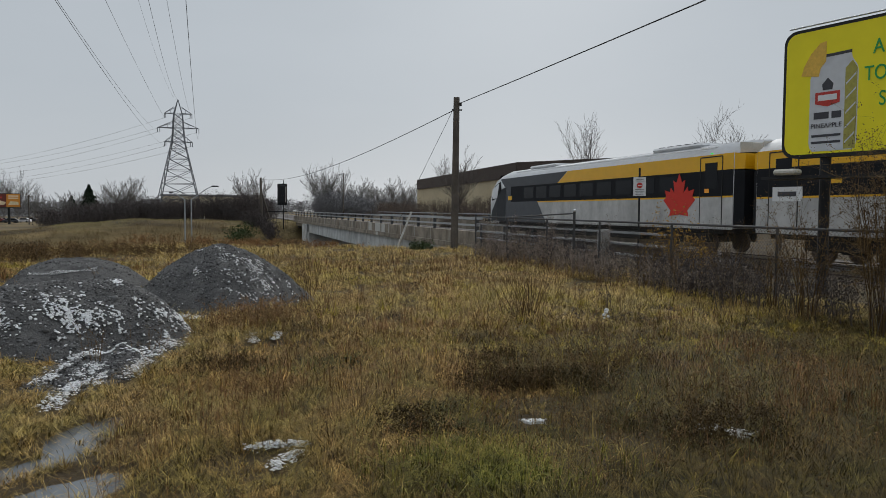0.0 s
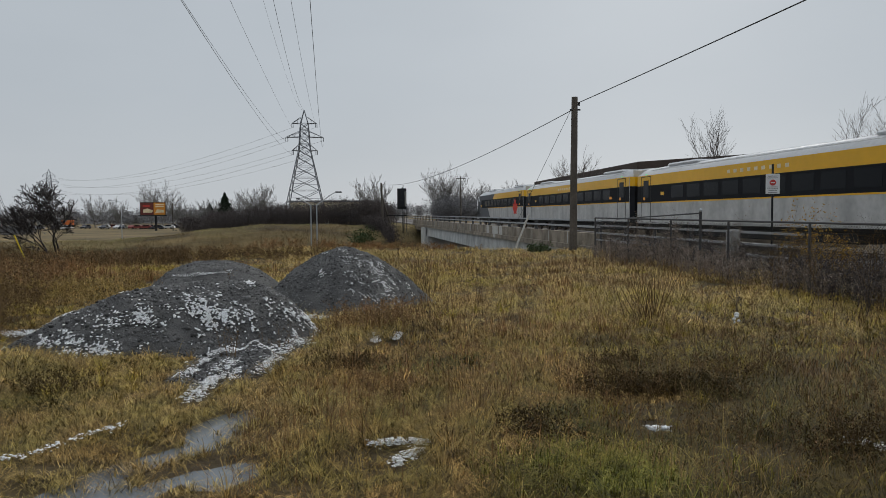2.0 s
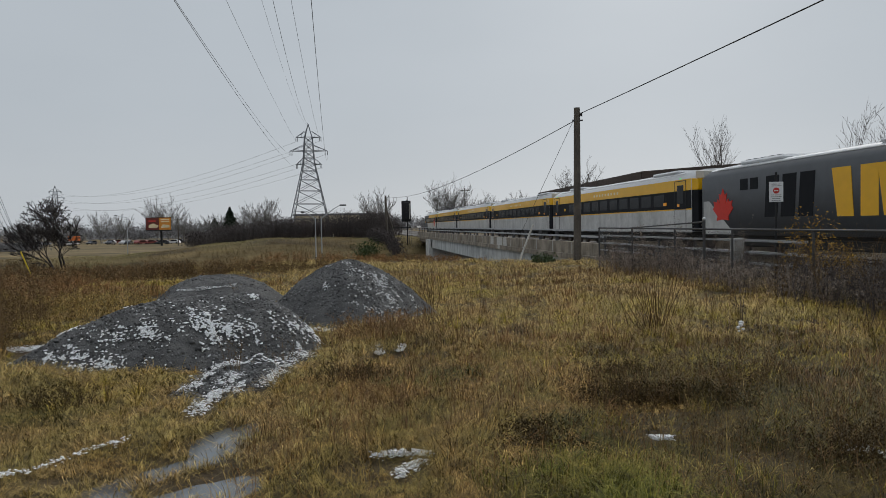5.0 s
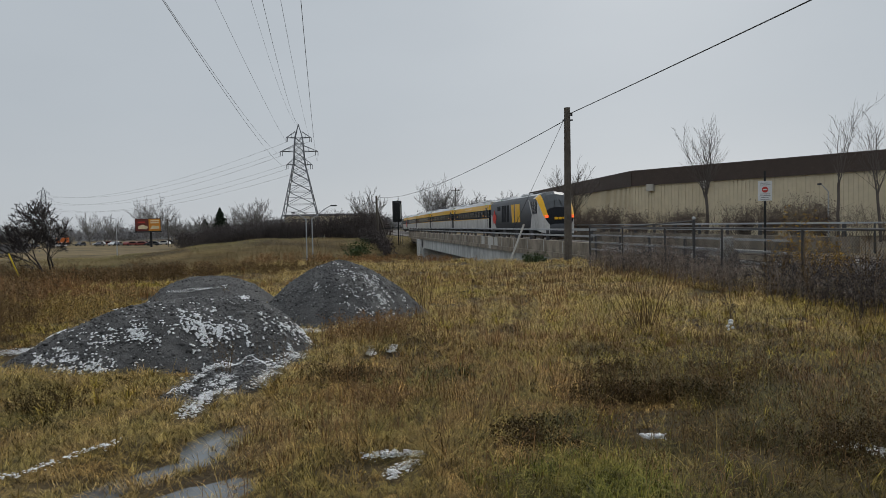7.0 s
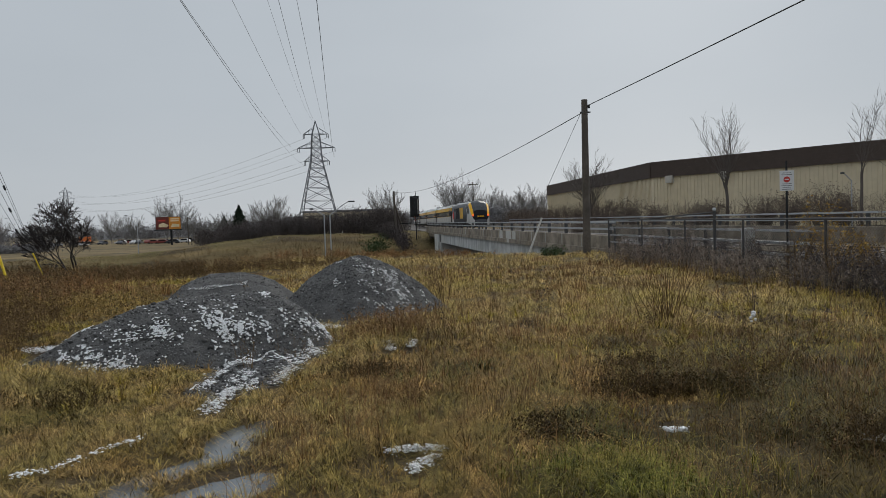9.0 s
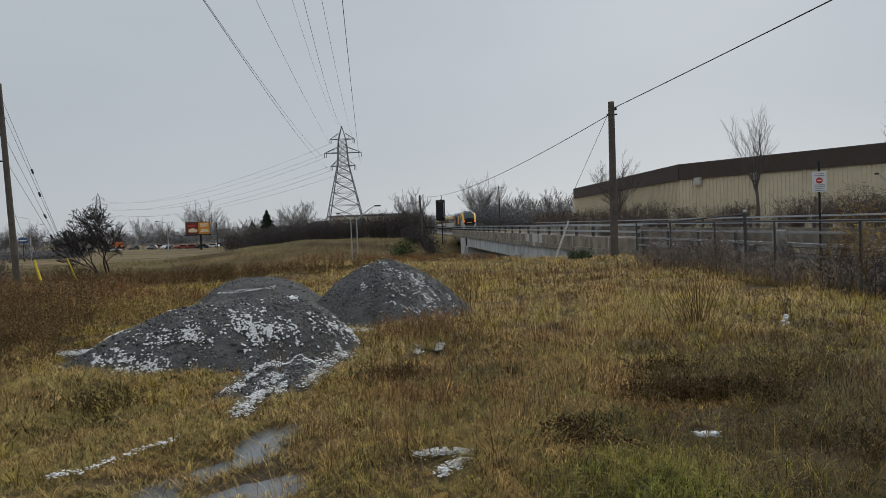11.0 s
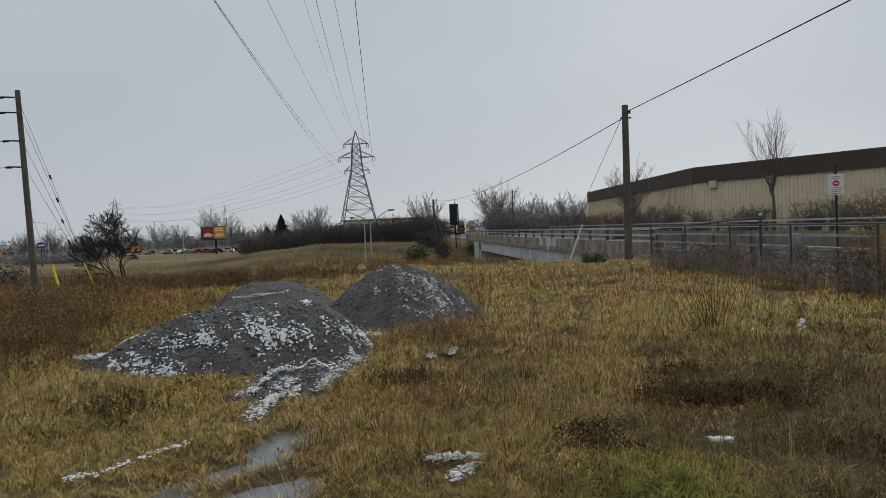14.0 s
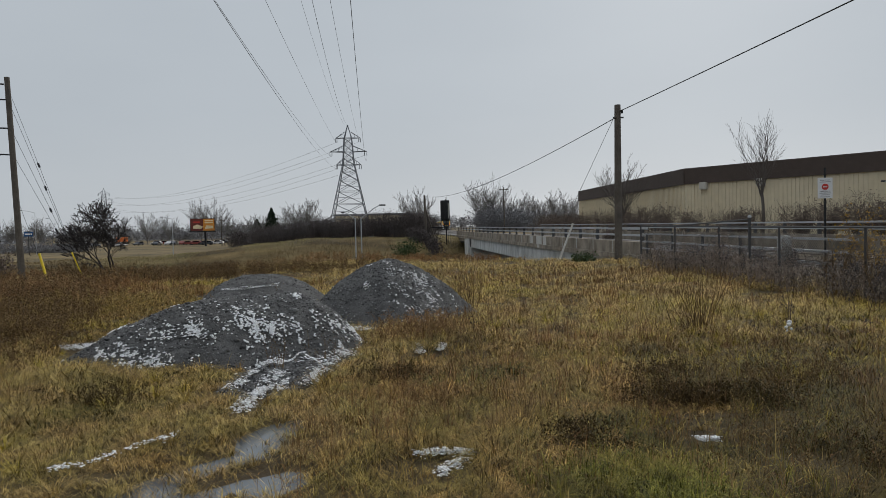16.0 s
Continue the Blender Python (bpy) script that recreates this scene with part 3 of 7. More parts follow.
def grow(rng, base, height, spread=0.5, depth=5, r=0.12, up=0.25, forks=(2, 3), trunk=0.35):
    """A bare tree as tapered segments: limbs down to fine twigs. Returns thick and thin segments."""
    thick, thin = [], []

    def limb(p, d, length, rad, lev):
        steps = 3 if lev < 2 else 2
        for i in range(steps):
            d = d + rng.normal(scale=0.13, size=3) + np.array([0, 0, up * 0.25])
            d /= np.linalg.norm(d)
            q = p + d * length / steps
            r1 = rad * 0.84
            (thick if rad > r * 0.2 else thin).append((*p, *q, rad, r1))
            p, rad = q, r1
            if lev > 0 and lev < depth and rng.random() < 0.55:
                side = rng.normal(size=3); side[2] = abs(side[2]) * 0.6
                nd = d * 0.75 + side / np.linalg.norm(side) * spread
                limb(p, nd / np.linalg.norm(nd), length * 0.6, rad * 0.55, lev + 1)
        if lev < depth:
            for _ in range(rng.integers(forks[0], forks[1] + 1)):
                side = rng.normal(size=3); side[2] *= 0.5
                nd = d + side / np.linalg.norm(side) * spread + np.array([0, 0, up])
                limb(p, nd / np.linalg.norm(nd), length * rng.uniform(0.6, 0.82), rad * 0.66, lev + 1)

    limb(np.array(base, float), np.array([0, 0, 1.0]), height * trunk, r, 0)
    return thick, thin


# ---- the lie of the land ----
def smooth01(x):
    x = np.clip(x, 0, 1)
    return x * x * (3 - 2 * x)


def bumps(x, y):
    return (np.sin(x * 0.9 + 1.3) * np.sin(y * 0.7 + 0.4) * 0.035 + np.sin(x * 2.3 - y * 1.1) * 0.018 + np.sin(x * 5.1 + y * 3.7) * 0.012
            + np.sin(x * 0.23 + y * 0.31) * 0.04)


def ruts(x, y):
    """Hollows with standing water beside the gravel, left by wheels."""
    d = 0
    for cx, cy, sx, sy in ((-1.46, 5.6, 0.18, 0.38), (-1.27, 5.92, 0.08, 0.18), (-1.5, 5.06, 0.24, 0.085), (-1.25, 4.53, 0.27, 0.22), (-1.12, 4.8, 0.22, 0.1), (-1.02, 4.66, 0.05, 0.11), (-1.85, 4.55, 0.12, 0.1), (-1.3, 3.98, 0.3, 0.2), (-2.3, 4.7, 0.16, 0.06), (-1.9, 4.25, 0.3, 0.1), (-1.75, 4.9, 0.16, 0.06)):
        d = np.maximum(d, np.exp(-((x - cx) / sx) ** 2 - ((y - cy) / sy) ** 2))
    w = 0.85 + 0.5 * np.sin(x * 11 + y * 6) * np.sin(y * 21 - x * 5) + 0.5 * np.sin(x * 31 - y * 11) * np.sin(y * 27 + x * 9)
    d3 = np.exp(-((x + 0.32) / 0.07) ** 2 - ((y - 9.2) / 0.28) ** 2) + np.exp(-((x + 0.04) / 0.09) ** 2 - ((y - 9.1) / 0.3) ** 2)
    return d * w + d3


def land(x, y):
    """Height of the ground: a flat field, a road cut behind it, a bank, and the plain beyond."""
    x, y = np.asarray(x, float), np.asarray(y, float)
    fade = smooth01((60 - y) / 20) * smooth01((40 - np.abs(x)) / 10)
    worn = smooth01((x + 5.0) / 0.5) * smooth01((0.3 - x) / 0.4) * smooth01((7.6 - y) / 0.5)
    z = bumps(x, y) * fade * (1 - 0.85 * worn) + 0.03 * worn
    left = smooth01((-x - 3) / 7)
    edge = 39.5 - 6.5 * smooth01((x + 3) / 7) - 9.5 * left
    cut = smooth01((y - edge) / (10 + 14 * left)) * (1 - smooth01((y - 98.0 - 0.03 * x) / 17)) * (1 - smooth01((x - 14.0) / 4.5))
    z = z - 5.2 * cut
    far = smooth01((y - 112) / 60)
    z = z - far * 1.1 * smooth01((-x - 6) / 40)
    bank = np.exp(-((y - 116) / 9) ** 2) * smooth01((4 - x) / 6)
    z = z + bank * (0.25 + 0.18 * np.sin(x * 0.21) + 0.1 * np.sin(x * 0.63 + y * 0.4) - 1.0 * smooth01((-x - 28) / 25))
    z = z - 1.6 * smooth01((-x - 12) / 38) * smooth01((y - 88) / 22)
    z = z - 0.14 * ruts(x, y) * fade
    z = z - 0.2 * smooth01((-x - 7) / 7) * smooth01((y - 15) / 13) * (1 - smooth01((y - 36) / 10))
    return z


# ---- ground ----
def axis_steps(limit, fine, n):
    t = np.linspace(-1, 1, n)
    k = np.arcsinh(limit / fine)
    return np.sinh(t * k) * fine


gx = np.concatenate([axis_steps(2600, 6.0, 301)])
gy = np.concatenate([axis_steps(3600, 9.0, 361) + 8.0])
gy = gy[gy > -900]
GX, GY = np.meshgrid(gx, gy)
gv = np.stack([GX, GY, land(GX, GY)], -1).reshape(-1, 3)
ny, nx = GX.shape
gi = np.arange(ny * nx).reshape(ny, nx)
gf = np.stack([gi[:-1, :-1], gi[:-1, 1:], gi[1:, 1:], gi[1:, :-1]], -1).reshape(-1, 4)
ground = arr("ground", gv, [gf], M["soil"], smooth=True)
tagged(ground, "brown damp soil of a rough field, thinly grassed", "ground", kind="structure")


def sheet(name, x0, x1, y0, y1, z, mat, label, category):
    ob = arr(name, [(x0, y0, z), (x1, y0, z), (x1, y1, z), (x0, y1, z)], [[(0, 1, 2, 3)]], mat)
    return tagged(ob, label, category, kind="structure")


sheet("water", -4.3, -0.2, 1.2, 7.0, 0.005, M["water"], "shallow half-frozen grey puddle standing in wheel ruts", "puddle")
sheet("water_2", -0.55, 0.2, 8.7, 9.7, -0.055, M["water"], "small puddle of water between grass tufts", "puddle")
road_v = np.array([(x, y, -5.12) for x in (-150, -90, -40, 0, 18) for y in (62, 88)], float)
road_f = [[(2 * i, 2 * i + 2, 2 * i + 3, 2 * i + 1) for i in range(4)]]
tagged(arr("road", road_v, road_f, M["asphalt"]), "grey asphalt road in the cut under the bridge", "road", kind="structure")

# ---- railway: two tracks on a bridge over the road ----
BX = -0.0835
TRACK = pose(0, 0, 0, 0, 0, math.degrees(math.atan(-BX)))
K = math.sqrt(1 + BX * BX)


def along(c, y, z=0.0):
    """A point on the line that runs with the railway, c metres across at y = 0."""
    return Vector((c + BX * y, y, z))


def bend(y):
    """The line curves gently once it is over the bridge."""
    return 1.2 * (min(max(y - 110, 0.0), 150) / 80) ** 2 + max(y - 260, 0.0) * 0.05625


def grade(y):
    return 0.003 * min(max(y - 32, -32), 80)


def strip(bm, c0, c1, y0, y1, z0, z1, n=1):
    """A beam that runs with the railway, following its slight grade."""
    ys = [y0 + (y1 - y0) * i / n for i in range(n + 1)]
    rings = []
    for y in ys:
        g = grade(y)
        rings.append([bm.verts.new((c + BX * y + bend(y), y, z + g)) for c, z in ((c0, z0), (c1, z0), (c1, z1), (c0, z1))])
    for a, b in zip(rings, rings[1:]):
        for i in range(4):
            bm.faces.new((a[i], b[i], b[(i + 1) % 4], a[(i + 1) % 4]))
    bm.faces.new(rings[0][::-1]); bm.faces.new(rings[-1])
    bmesh.ops.recalc_face_normals(bm, faces=bm.faces)
    return bm


bridge = empty("railway_bridge")
tagged(bridge, "weathered concrete railway bridge with steel railings over a road cut", "bridge")
C0, C1 = 11.6, 24.0
part("deck", strip(bmesh.new(), C0 + 0.3, C1 - 0.3, 34, 111, -0.7, -0.25, 4), M["concrete"], bridge)
part("parapet", strip(bmesh.new(), C0, C0 + 0.35, 31.5, 111, 0.16, 0.76, 4), M["concrete"], bridge, "stained brown-grey concrete parapet")
part("ledge", strip(bmesh.new(), C0 - 0.12, C0 + 0.3, 31.5, 111, -0.12, 0.156, 4), M["concrete"], bridge)
part("girder", strip(bmesh.new(), C0 + 0.1, C0 + 0.8, 33, 97, -1.25, -0.124, 4), M["palecon"], bridge, "pale concrete edge girder")
part("girder", strip(bmesh.new(), C0 + 4.5, C0 + 5.5, 33, 97, -1.25, -0.704, 2), M["palecon"], bridge)
part("girder", strip(bmesh.new(), C1 - 0.9, C1 - 0.1, 33, 97, -1.25, -0.254, 2), M["palecon"], bridge)
part("parapet", strip(bmesh.new(), C1 - 0.35, C1, 31.5, 111, -0.25, 0.76, 4), M["concrete"], bridge)
part("abutment", strip(bmesh.new(), C0 - 0.05, C1, 93, 98.5, -6.2, -1.254), M["palecon"], bridge, "pale concrete abutment wall")
part("abutment", strip(bmesh.new(), C0 + 0.2, C1, 31.5, 38, -6.2, -1.254), M["concrete"], bridge)
part("wing_wall", strip(bmesh.new(), C0 - 0.3, C0 - 0.06, 94.2, 98.0, -6.2, -0.2), M["palecon"], bridge)
for y in np.arange(36.0, 110, 3.36):
    bm = strip(bmesh.new(), C0 - 0.012, C0 + 0.1, y - 0.03, y + 0.03, 0.166, 0.75)
    part("joint", bm, M["palecon"], bridge)
for y0, y1 in ((50.6, 51.6), (52.0, 53.8), (55.0, 55.9)):
    part("repair", strip(bmesh.new(), C0 - 0.02, C0 + 0.1, y0, y1, 0.17, 0.755), M["patch"], bridge, "pale patched concrete")
part("repair", strip(bmesh.new(), C0 - 0.132, C0 + 0.1, 52.3, 53.0, -0.1, 0.15), M["patch"], bridge)


def railing(c, y0, y1, heights, parent, step=3.36, r=0.036):
    for z in heights:
        bm = strip(bmesh.new(), c - r, c + r, y0, y1, z - r * 1.25, z + r * 1.25, 6)
        part("rail", bm, M["galv"], parent)
    y = y0 + 0.8
    while y < y1:
        bm = strip(bmesh.new(), c - 0.02, c + 0.13, y - 0.06, y + 0.06, 0.76, heights[0] + 0.02)
        part("post", bm, M["dull"], parent)
        y += step


near_rail = empty("bridge_railing")
tagged(near_rail, "galvanised two-bar steel railing bolted on the concrete parapet", "railing", "bridge railings")
railing(C0 + 0.12, 31.6, 111, (1.36, 1.06), near_rail)
far_rail = empty("bridge_railing")
tagged(far_rail, "galvanised two-bar steel railing on the bridge's further side", "railing", "bridge railings")
railing(C1 - 0.15, 31.6, 108, (1.42, 1.08), far_rail)
# three-bar guard rail that carries on along the approach
approach = empty("guard_rail")
tagged(approach, "low galvanised three-bar guard rail beside the tracks", "guard rail")
for z in (1.15, 0.82, 0.52):
    part("rail", strip(bmesh.new(), 11.4, 11.46, 17.2, 31.4, z - 0.032, z + 0.032), M["galv"], approach)
for y in np.arange(17.6, 31.4, 2.7):
    part("post", strip(bmesh.new(), 11.47, 11.54, y - 0.035, y + 0.035, -0.1, 1.2), M["dull"], approach)
approach2 = empty("guard_rail")
tagged(approach2, "galvanised two-bar guard rail beyond the tracks", "guard rail")
for z in (1.42, 1.1):
    part("rail", strip(bmesh.new(), C1 - 0.2, C1 - 0.12, -6, 31.4, z - 0.036, z + 0.036), M["galv"], approach2)
for y in np.arange(-5.5, 31.4, 3.0):
    part("post", strip(bmesh.new(), C1 - 0.11, C1 - 0.05, y - 0.03, y + 0.03, -0.1, 1.45), M["dull"], approach2)
bm = bmesh.new()
box(bm, (-0.14, -0.14, -0.2), (0.14, 0.14, 1.2), 0.03)
block = part("concrete_post", bm, M["palecon"])
block.matrix_basis = Matrix.Translation(along(10.9, 19.4)) @ TRACK
tagged(block, "weathered square concrete post behind the wire fence", "post")

# ballast and tracks
CEN = 19.68
bm = strip(bmesh.new(), 13.0, 22.6, -160, 31.5, -0.6, -0.02, 2)
tagged(part("track_bed", bm, M["ballast"]), "grey-brown crushed stone ballast bed", "ballast", kind="structure")
bm = strip(bmesh.new(), 12.2, 23.2, 31.6, 110.9, -0.24, -0.02, 4)
tagged(part("track_bed_2", bm, M["ballast"]), "crushed stone ballast on the bridge deck", "ballast", kind="structure")
bm = strip(bmesh.new(), 12.2, 23.2, 111, 700, -1.6, -0.02, 8)
tagged(part("track_bed_3", bm, M["ballast"]), "ballast of the railway beyond the bridge", "ballast", kind="structure")
for c in (CEN, CEN - 4.2):
    track = empty("railway_track")
    tagged(track, "pair of worn steel rails on sleepers and ballast", "railway track", "tracks")
    for s in (-0.75, 0.75):
        bm = strip(bmesh.new(), c + s - 0.035, c + s + 0.035, -160, 700, 0.1, 0.16 - 0.1, 30)
        part("rail", strip(bm, c + s - 0.07, c + s + 0.07, -160, 700, 0.0, 0.02, 30), M["rail"], track)
    bm = bmesh.new()
    for y in np.arange(8, 110, 0.62):
        strip(bm, c - 1.25, c + 1.25, y - 0.12, y + 0.12, -0.1, 0.0)
    tagged(part("sleepers", bm, M["sleeper"], track), kind="stuff")


# ---- warehouse beyond the tracks ----
def wall_between(bm, a, b, z0, z1, out=0.0, thick=0.3):
    a, b = Vector((*a, 0)), Vector((*b, 0))
    d = (b - a).normalized()
    n = Vector((d.y, -d.x, 0))
    if n.dot(-a) < 0:
        n = -n
    q = [a + n * out, b + n * out, b + n * (out - thick), a + n * (out - thick)]
    lo = [bm.verts.new((p.x, p.y, z0)) for p in q]
    hi = [bm.verts.new((p.x, p.y, z1)) for p in q]
    for i in range(4):
        j = (i + 1) % 4
        bm.faces.new((lo[i], lo[j], hi[j], hi[i]))
    bm.faces.new(hi); bm.faces.new(lo[::-1])
    bmesh.ops.recalc_face_normals(bm, faces=bm.faces)
    return bm


house = empty("warehouse")
tagged(house, "long low warehouse with beige ribbed siding and brown fascia", "warehouse")
PA, PB, PC, PD = (25.57, 132.2), (27.9, 81.6), (62.0, 37.5), (95.0, 75.0)
for a, b in ((PA, PB), (PB, PC)):
    part("wall", wall_between(bmesh.new(), a, b, -1.2, 5.9), M["siding"], house)
    part("fascia", wall_between(bmesh.new(), a, b, 5.86, 7.65, 0.25, 0.6), M["fascia"], house, "dark brown metal fascia")
    av, bv = Vector((*a, 0)), Vector((*b, 0))
    d = (bv - av).normalized(); n = Vector((d.y, -d.x, 0))
    if n.dot(-av) < 0:
        n = -n
    bm = bmesh.new()
    span = (bv - av).length
    for i in range(int(span / 0.42)):
        p = av + d * (0.2 + i * 0.42)
        wall_between(bm, (p - d * 0.06)[:2], (p + d * 0.06)[:2], -1.2, 5.85, 0.07, 0.08)
    tagged(part("siding_ribs", bm, M["siding"], house), kind="stuff")
    bm = bmesh.new()
    for i in range(7):
        z = 6.05 + i * 0.24
        wall_between(bm, a, b, z, z + 0.05, 0.285, 0.04)
    tagged(part("fascia_ribs", bm, M["fascia"], house), kind="stuff")
bm = bmesh.new()
vs = [bm.verts.new((x, y, 7.4)) for x, y in (PA, PB, PC, PD, (60, 150))]
bm.faces.new(vs)
bmesh.ops.solidify(bm, geom=bm.faces[:], thickness=0.2)
part("roof", bm, M["roofgrey"], house)
part("wall", wall_between(bmesh.new(), PC, PD, -1.2, 7.4, 0, 0.3), M["siding"], house)
part("wall", wall_between(bmesh.new(), PD, (60, 150), -1.2, 7.4, 0, 0.3), M["siding"], house)
part("wall", wall_between(bmesh.new(), (60, 150), PA, -1.2, 7.4, 0, 0.3), M["siding"], house)
dirw = (Vector(PC) - Vector(PB)).normalized()
for s in (2.0, 8.6, 28.0):
    p = Vector(PB) + dirw * s
    q = p + dirw * 0.8
    v = part("vent", wall_between(bmesh.new(), p, q, 5.15, 5.95, 0.5, 0.5), M["vent"], house, "square grey wall vent")
    part("louvre", wall_between(bmesh.new(), p + dirw * 0.1, q - dirw * 0.1, 5.27, 5.83, 0.53, 0.03), M["vent"], v)


# ---- wire fence ----
fence = empty("chain_link_fence")
tagged(fence, "rusty dark chain-link fence with steel posts along the railway", "fence")
FC = 9.4
FY0, FY1 = 4.6, 26.0


def fence_top(y):
    return 1.45 + 0.005 * (y - 13.8)


for y in np.arange(FY1, FY0, -3.02):
    bm = rod(bmesh.new(), along(FC, y, -0.15), along(FC, y, fence_top(y)), 0.028)
    part("post", bm, M["dull"], fence)
bm = rod(bmesh.new(), along(FC, 18.3, -0.1), along(FC, 18.3, 1.72), 0.04)
p = part("gate_post", bm, M["dull"], fence)
bm = bmesh.new()
bmesh.ops.create_uvsphere(bm, u_segments=10, v_segments=6, radius=0.05, matrix=Matrix.Translation(along(FC, 18.3, 1.73)))
part("cap", bm, M["galv"], p)
bm = rod(bmesh.new(), along(FC, 18.3, 1.66), along(FC, 24.0, 1.48), 0.02)
part("brace", bm, M["dull"], fence)
part("top_rail", rods((along(FC, FY0, fence_top(FY0)), along(FC, FY1, fence_top(FY1)), 0.024)), M["dull"], fence)
segs = []
for y in np.arange(FY0 - 1.3, FY1, 0.072):
    for s in (1, -1):
        a, b = (y, y + 1.33) if s > 0 else (y + 1.33, y)
        a2, b2 = np.clip((a, b), FY0, FY1)
        if abs(a2 - b2) < 0.05:
            continue
        za, zb = 0.08 + 1.33 * abs(a2 - a) / 1.33, 0.08 + 1.33 * (1 - abs(b2 - b) / 1.33)
        segs.append((*along(FC, a2, za), *along(FC, b2, zb), 0.0028, 0.0028))
v, q = tubes(segs, 3)
tagged(arr("wire_mesh", v, [q], M["wire"], fence), kind="stuff")


# ---- gravel piles ----
# centre, reach to either side and in depth, height, fullness across and in depth, slant of the long axis, seed
PILES = [(-2.45, 9.8, 2.15, 1.34, 1.45, 0.80, 2.4, 1.8, 0.42, 0.4), (-1.05, 13.4, 1.55, 1.74, 1.75, 1.08, 1.6, 1.5, 0.0, 2.0), (-3.95, 15.5, 1.49, 1.42, 1.9, 0.72, 2.2, 2.0, 0.0, 4.1)]


def pile_z(i, x, y):
    """Height of heap i at a place, and how far out from its middle that is."""
    cx, cy, rl, rr, ry, H, pu, pv, slant, seed = PILES[i]
    u = np.where(x < cx, (x - cx) / rl, (x - cx) / rr)
    v = (y - cy - slant * (x - cx)) / ry
    ang = np.arctan2(v, u)
    w = 1 + (0.05 * np.sin(3 * ang + seed) + 0.04 * np.sin(5 * ang + seed * 2.1)) * np.clip(np.hypot(u, v) * 2, 0, 1)
    q = np.abs(u * w) ** pu + np.abs(v * w) ** pv
    z = H * (1 - q)
    z = z + 0.02 * np.sin(x * 3.1 + seed) * np.sin(y * 2.7 + seed) + 0.014 * np.sin(x * 9.1 + y * 4) * np.sin(y * 8.3 - x * 3)
    r = q ** 0.45
    if i == 0:
        q2 = ((x + 1.78 - 0.12 * (y - 8.2)) / 0.6) ** 2 + (np.abs(y - 8.6) / 1.75) ** 2.4
        z2 = 0.09 * (1 - q2) * (1 + 0.35 * np.sin(x * 14 + y * 2.2)) + 0.02 * np.sin(x * 23 + y * 7) * np.sin(y * 11)
        z, r = np.maximum(z, z2), np.minimum(r, q2 ** 0.5)
    return z, r


def all_piles(x, y):
    return np.max([pile_z(i, x, y)[0] * (pile_z(i, x, y)[1] < 1.02) for i in range(3)], axis=0)


rng = np.random.default_rng(7)
stone_v = np.array([(1, 0, 0), (-1, 0, 0), (0, 1, 0), (0, -1, 0), (0, 0, 1), (0, 0, -1)], float)
stone_f = np.array([(0, 2, 4), (2, 1, 4), (1, 3, 4), (3, 0, 4), (2, 0, 5), (1, 2, 5), (3, 1, 5), (0, 3, 5)])


def scatter_stones(P, size, rng, flat=0.7):
    n = len(P)
    a = rng.normal(size=(n, 3, 3))
    a, _ = np.linalg.qr(a)
    sc = size[:, None, None] * rng.uniform(0.55, 1.2, (n, 6, 1))
    V = np.einsum("nij,kj->nki", a, stone_v) * sc
    V[..., 2] *= flat
    V = V + P[:, None]
    return V.reshape(-1, 3), ((np.arange(n) * 6)[:, None, None] + stone_f[None]).reshape(-1, 3)


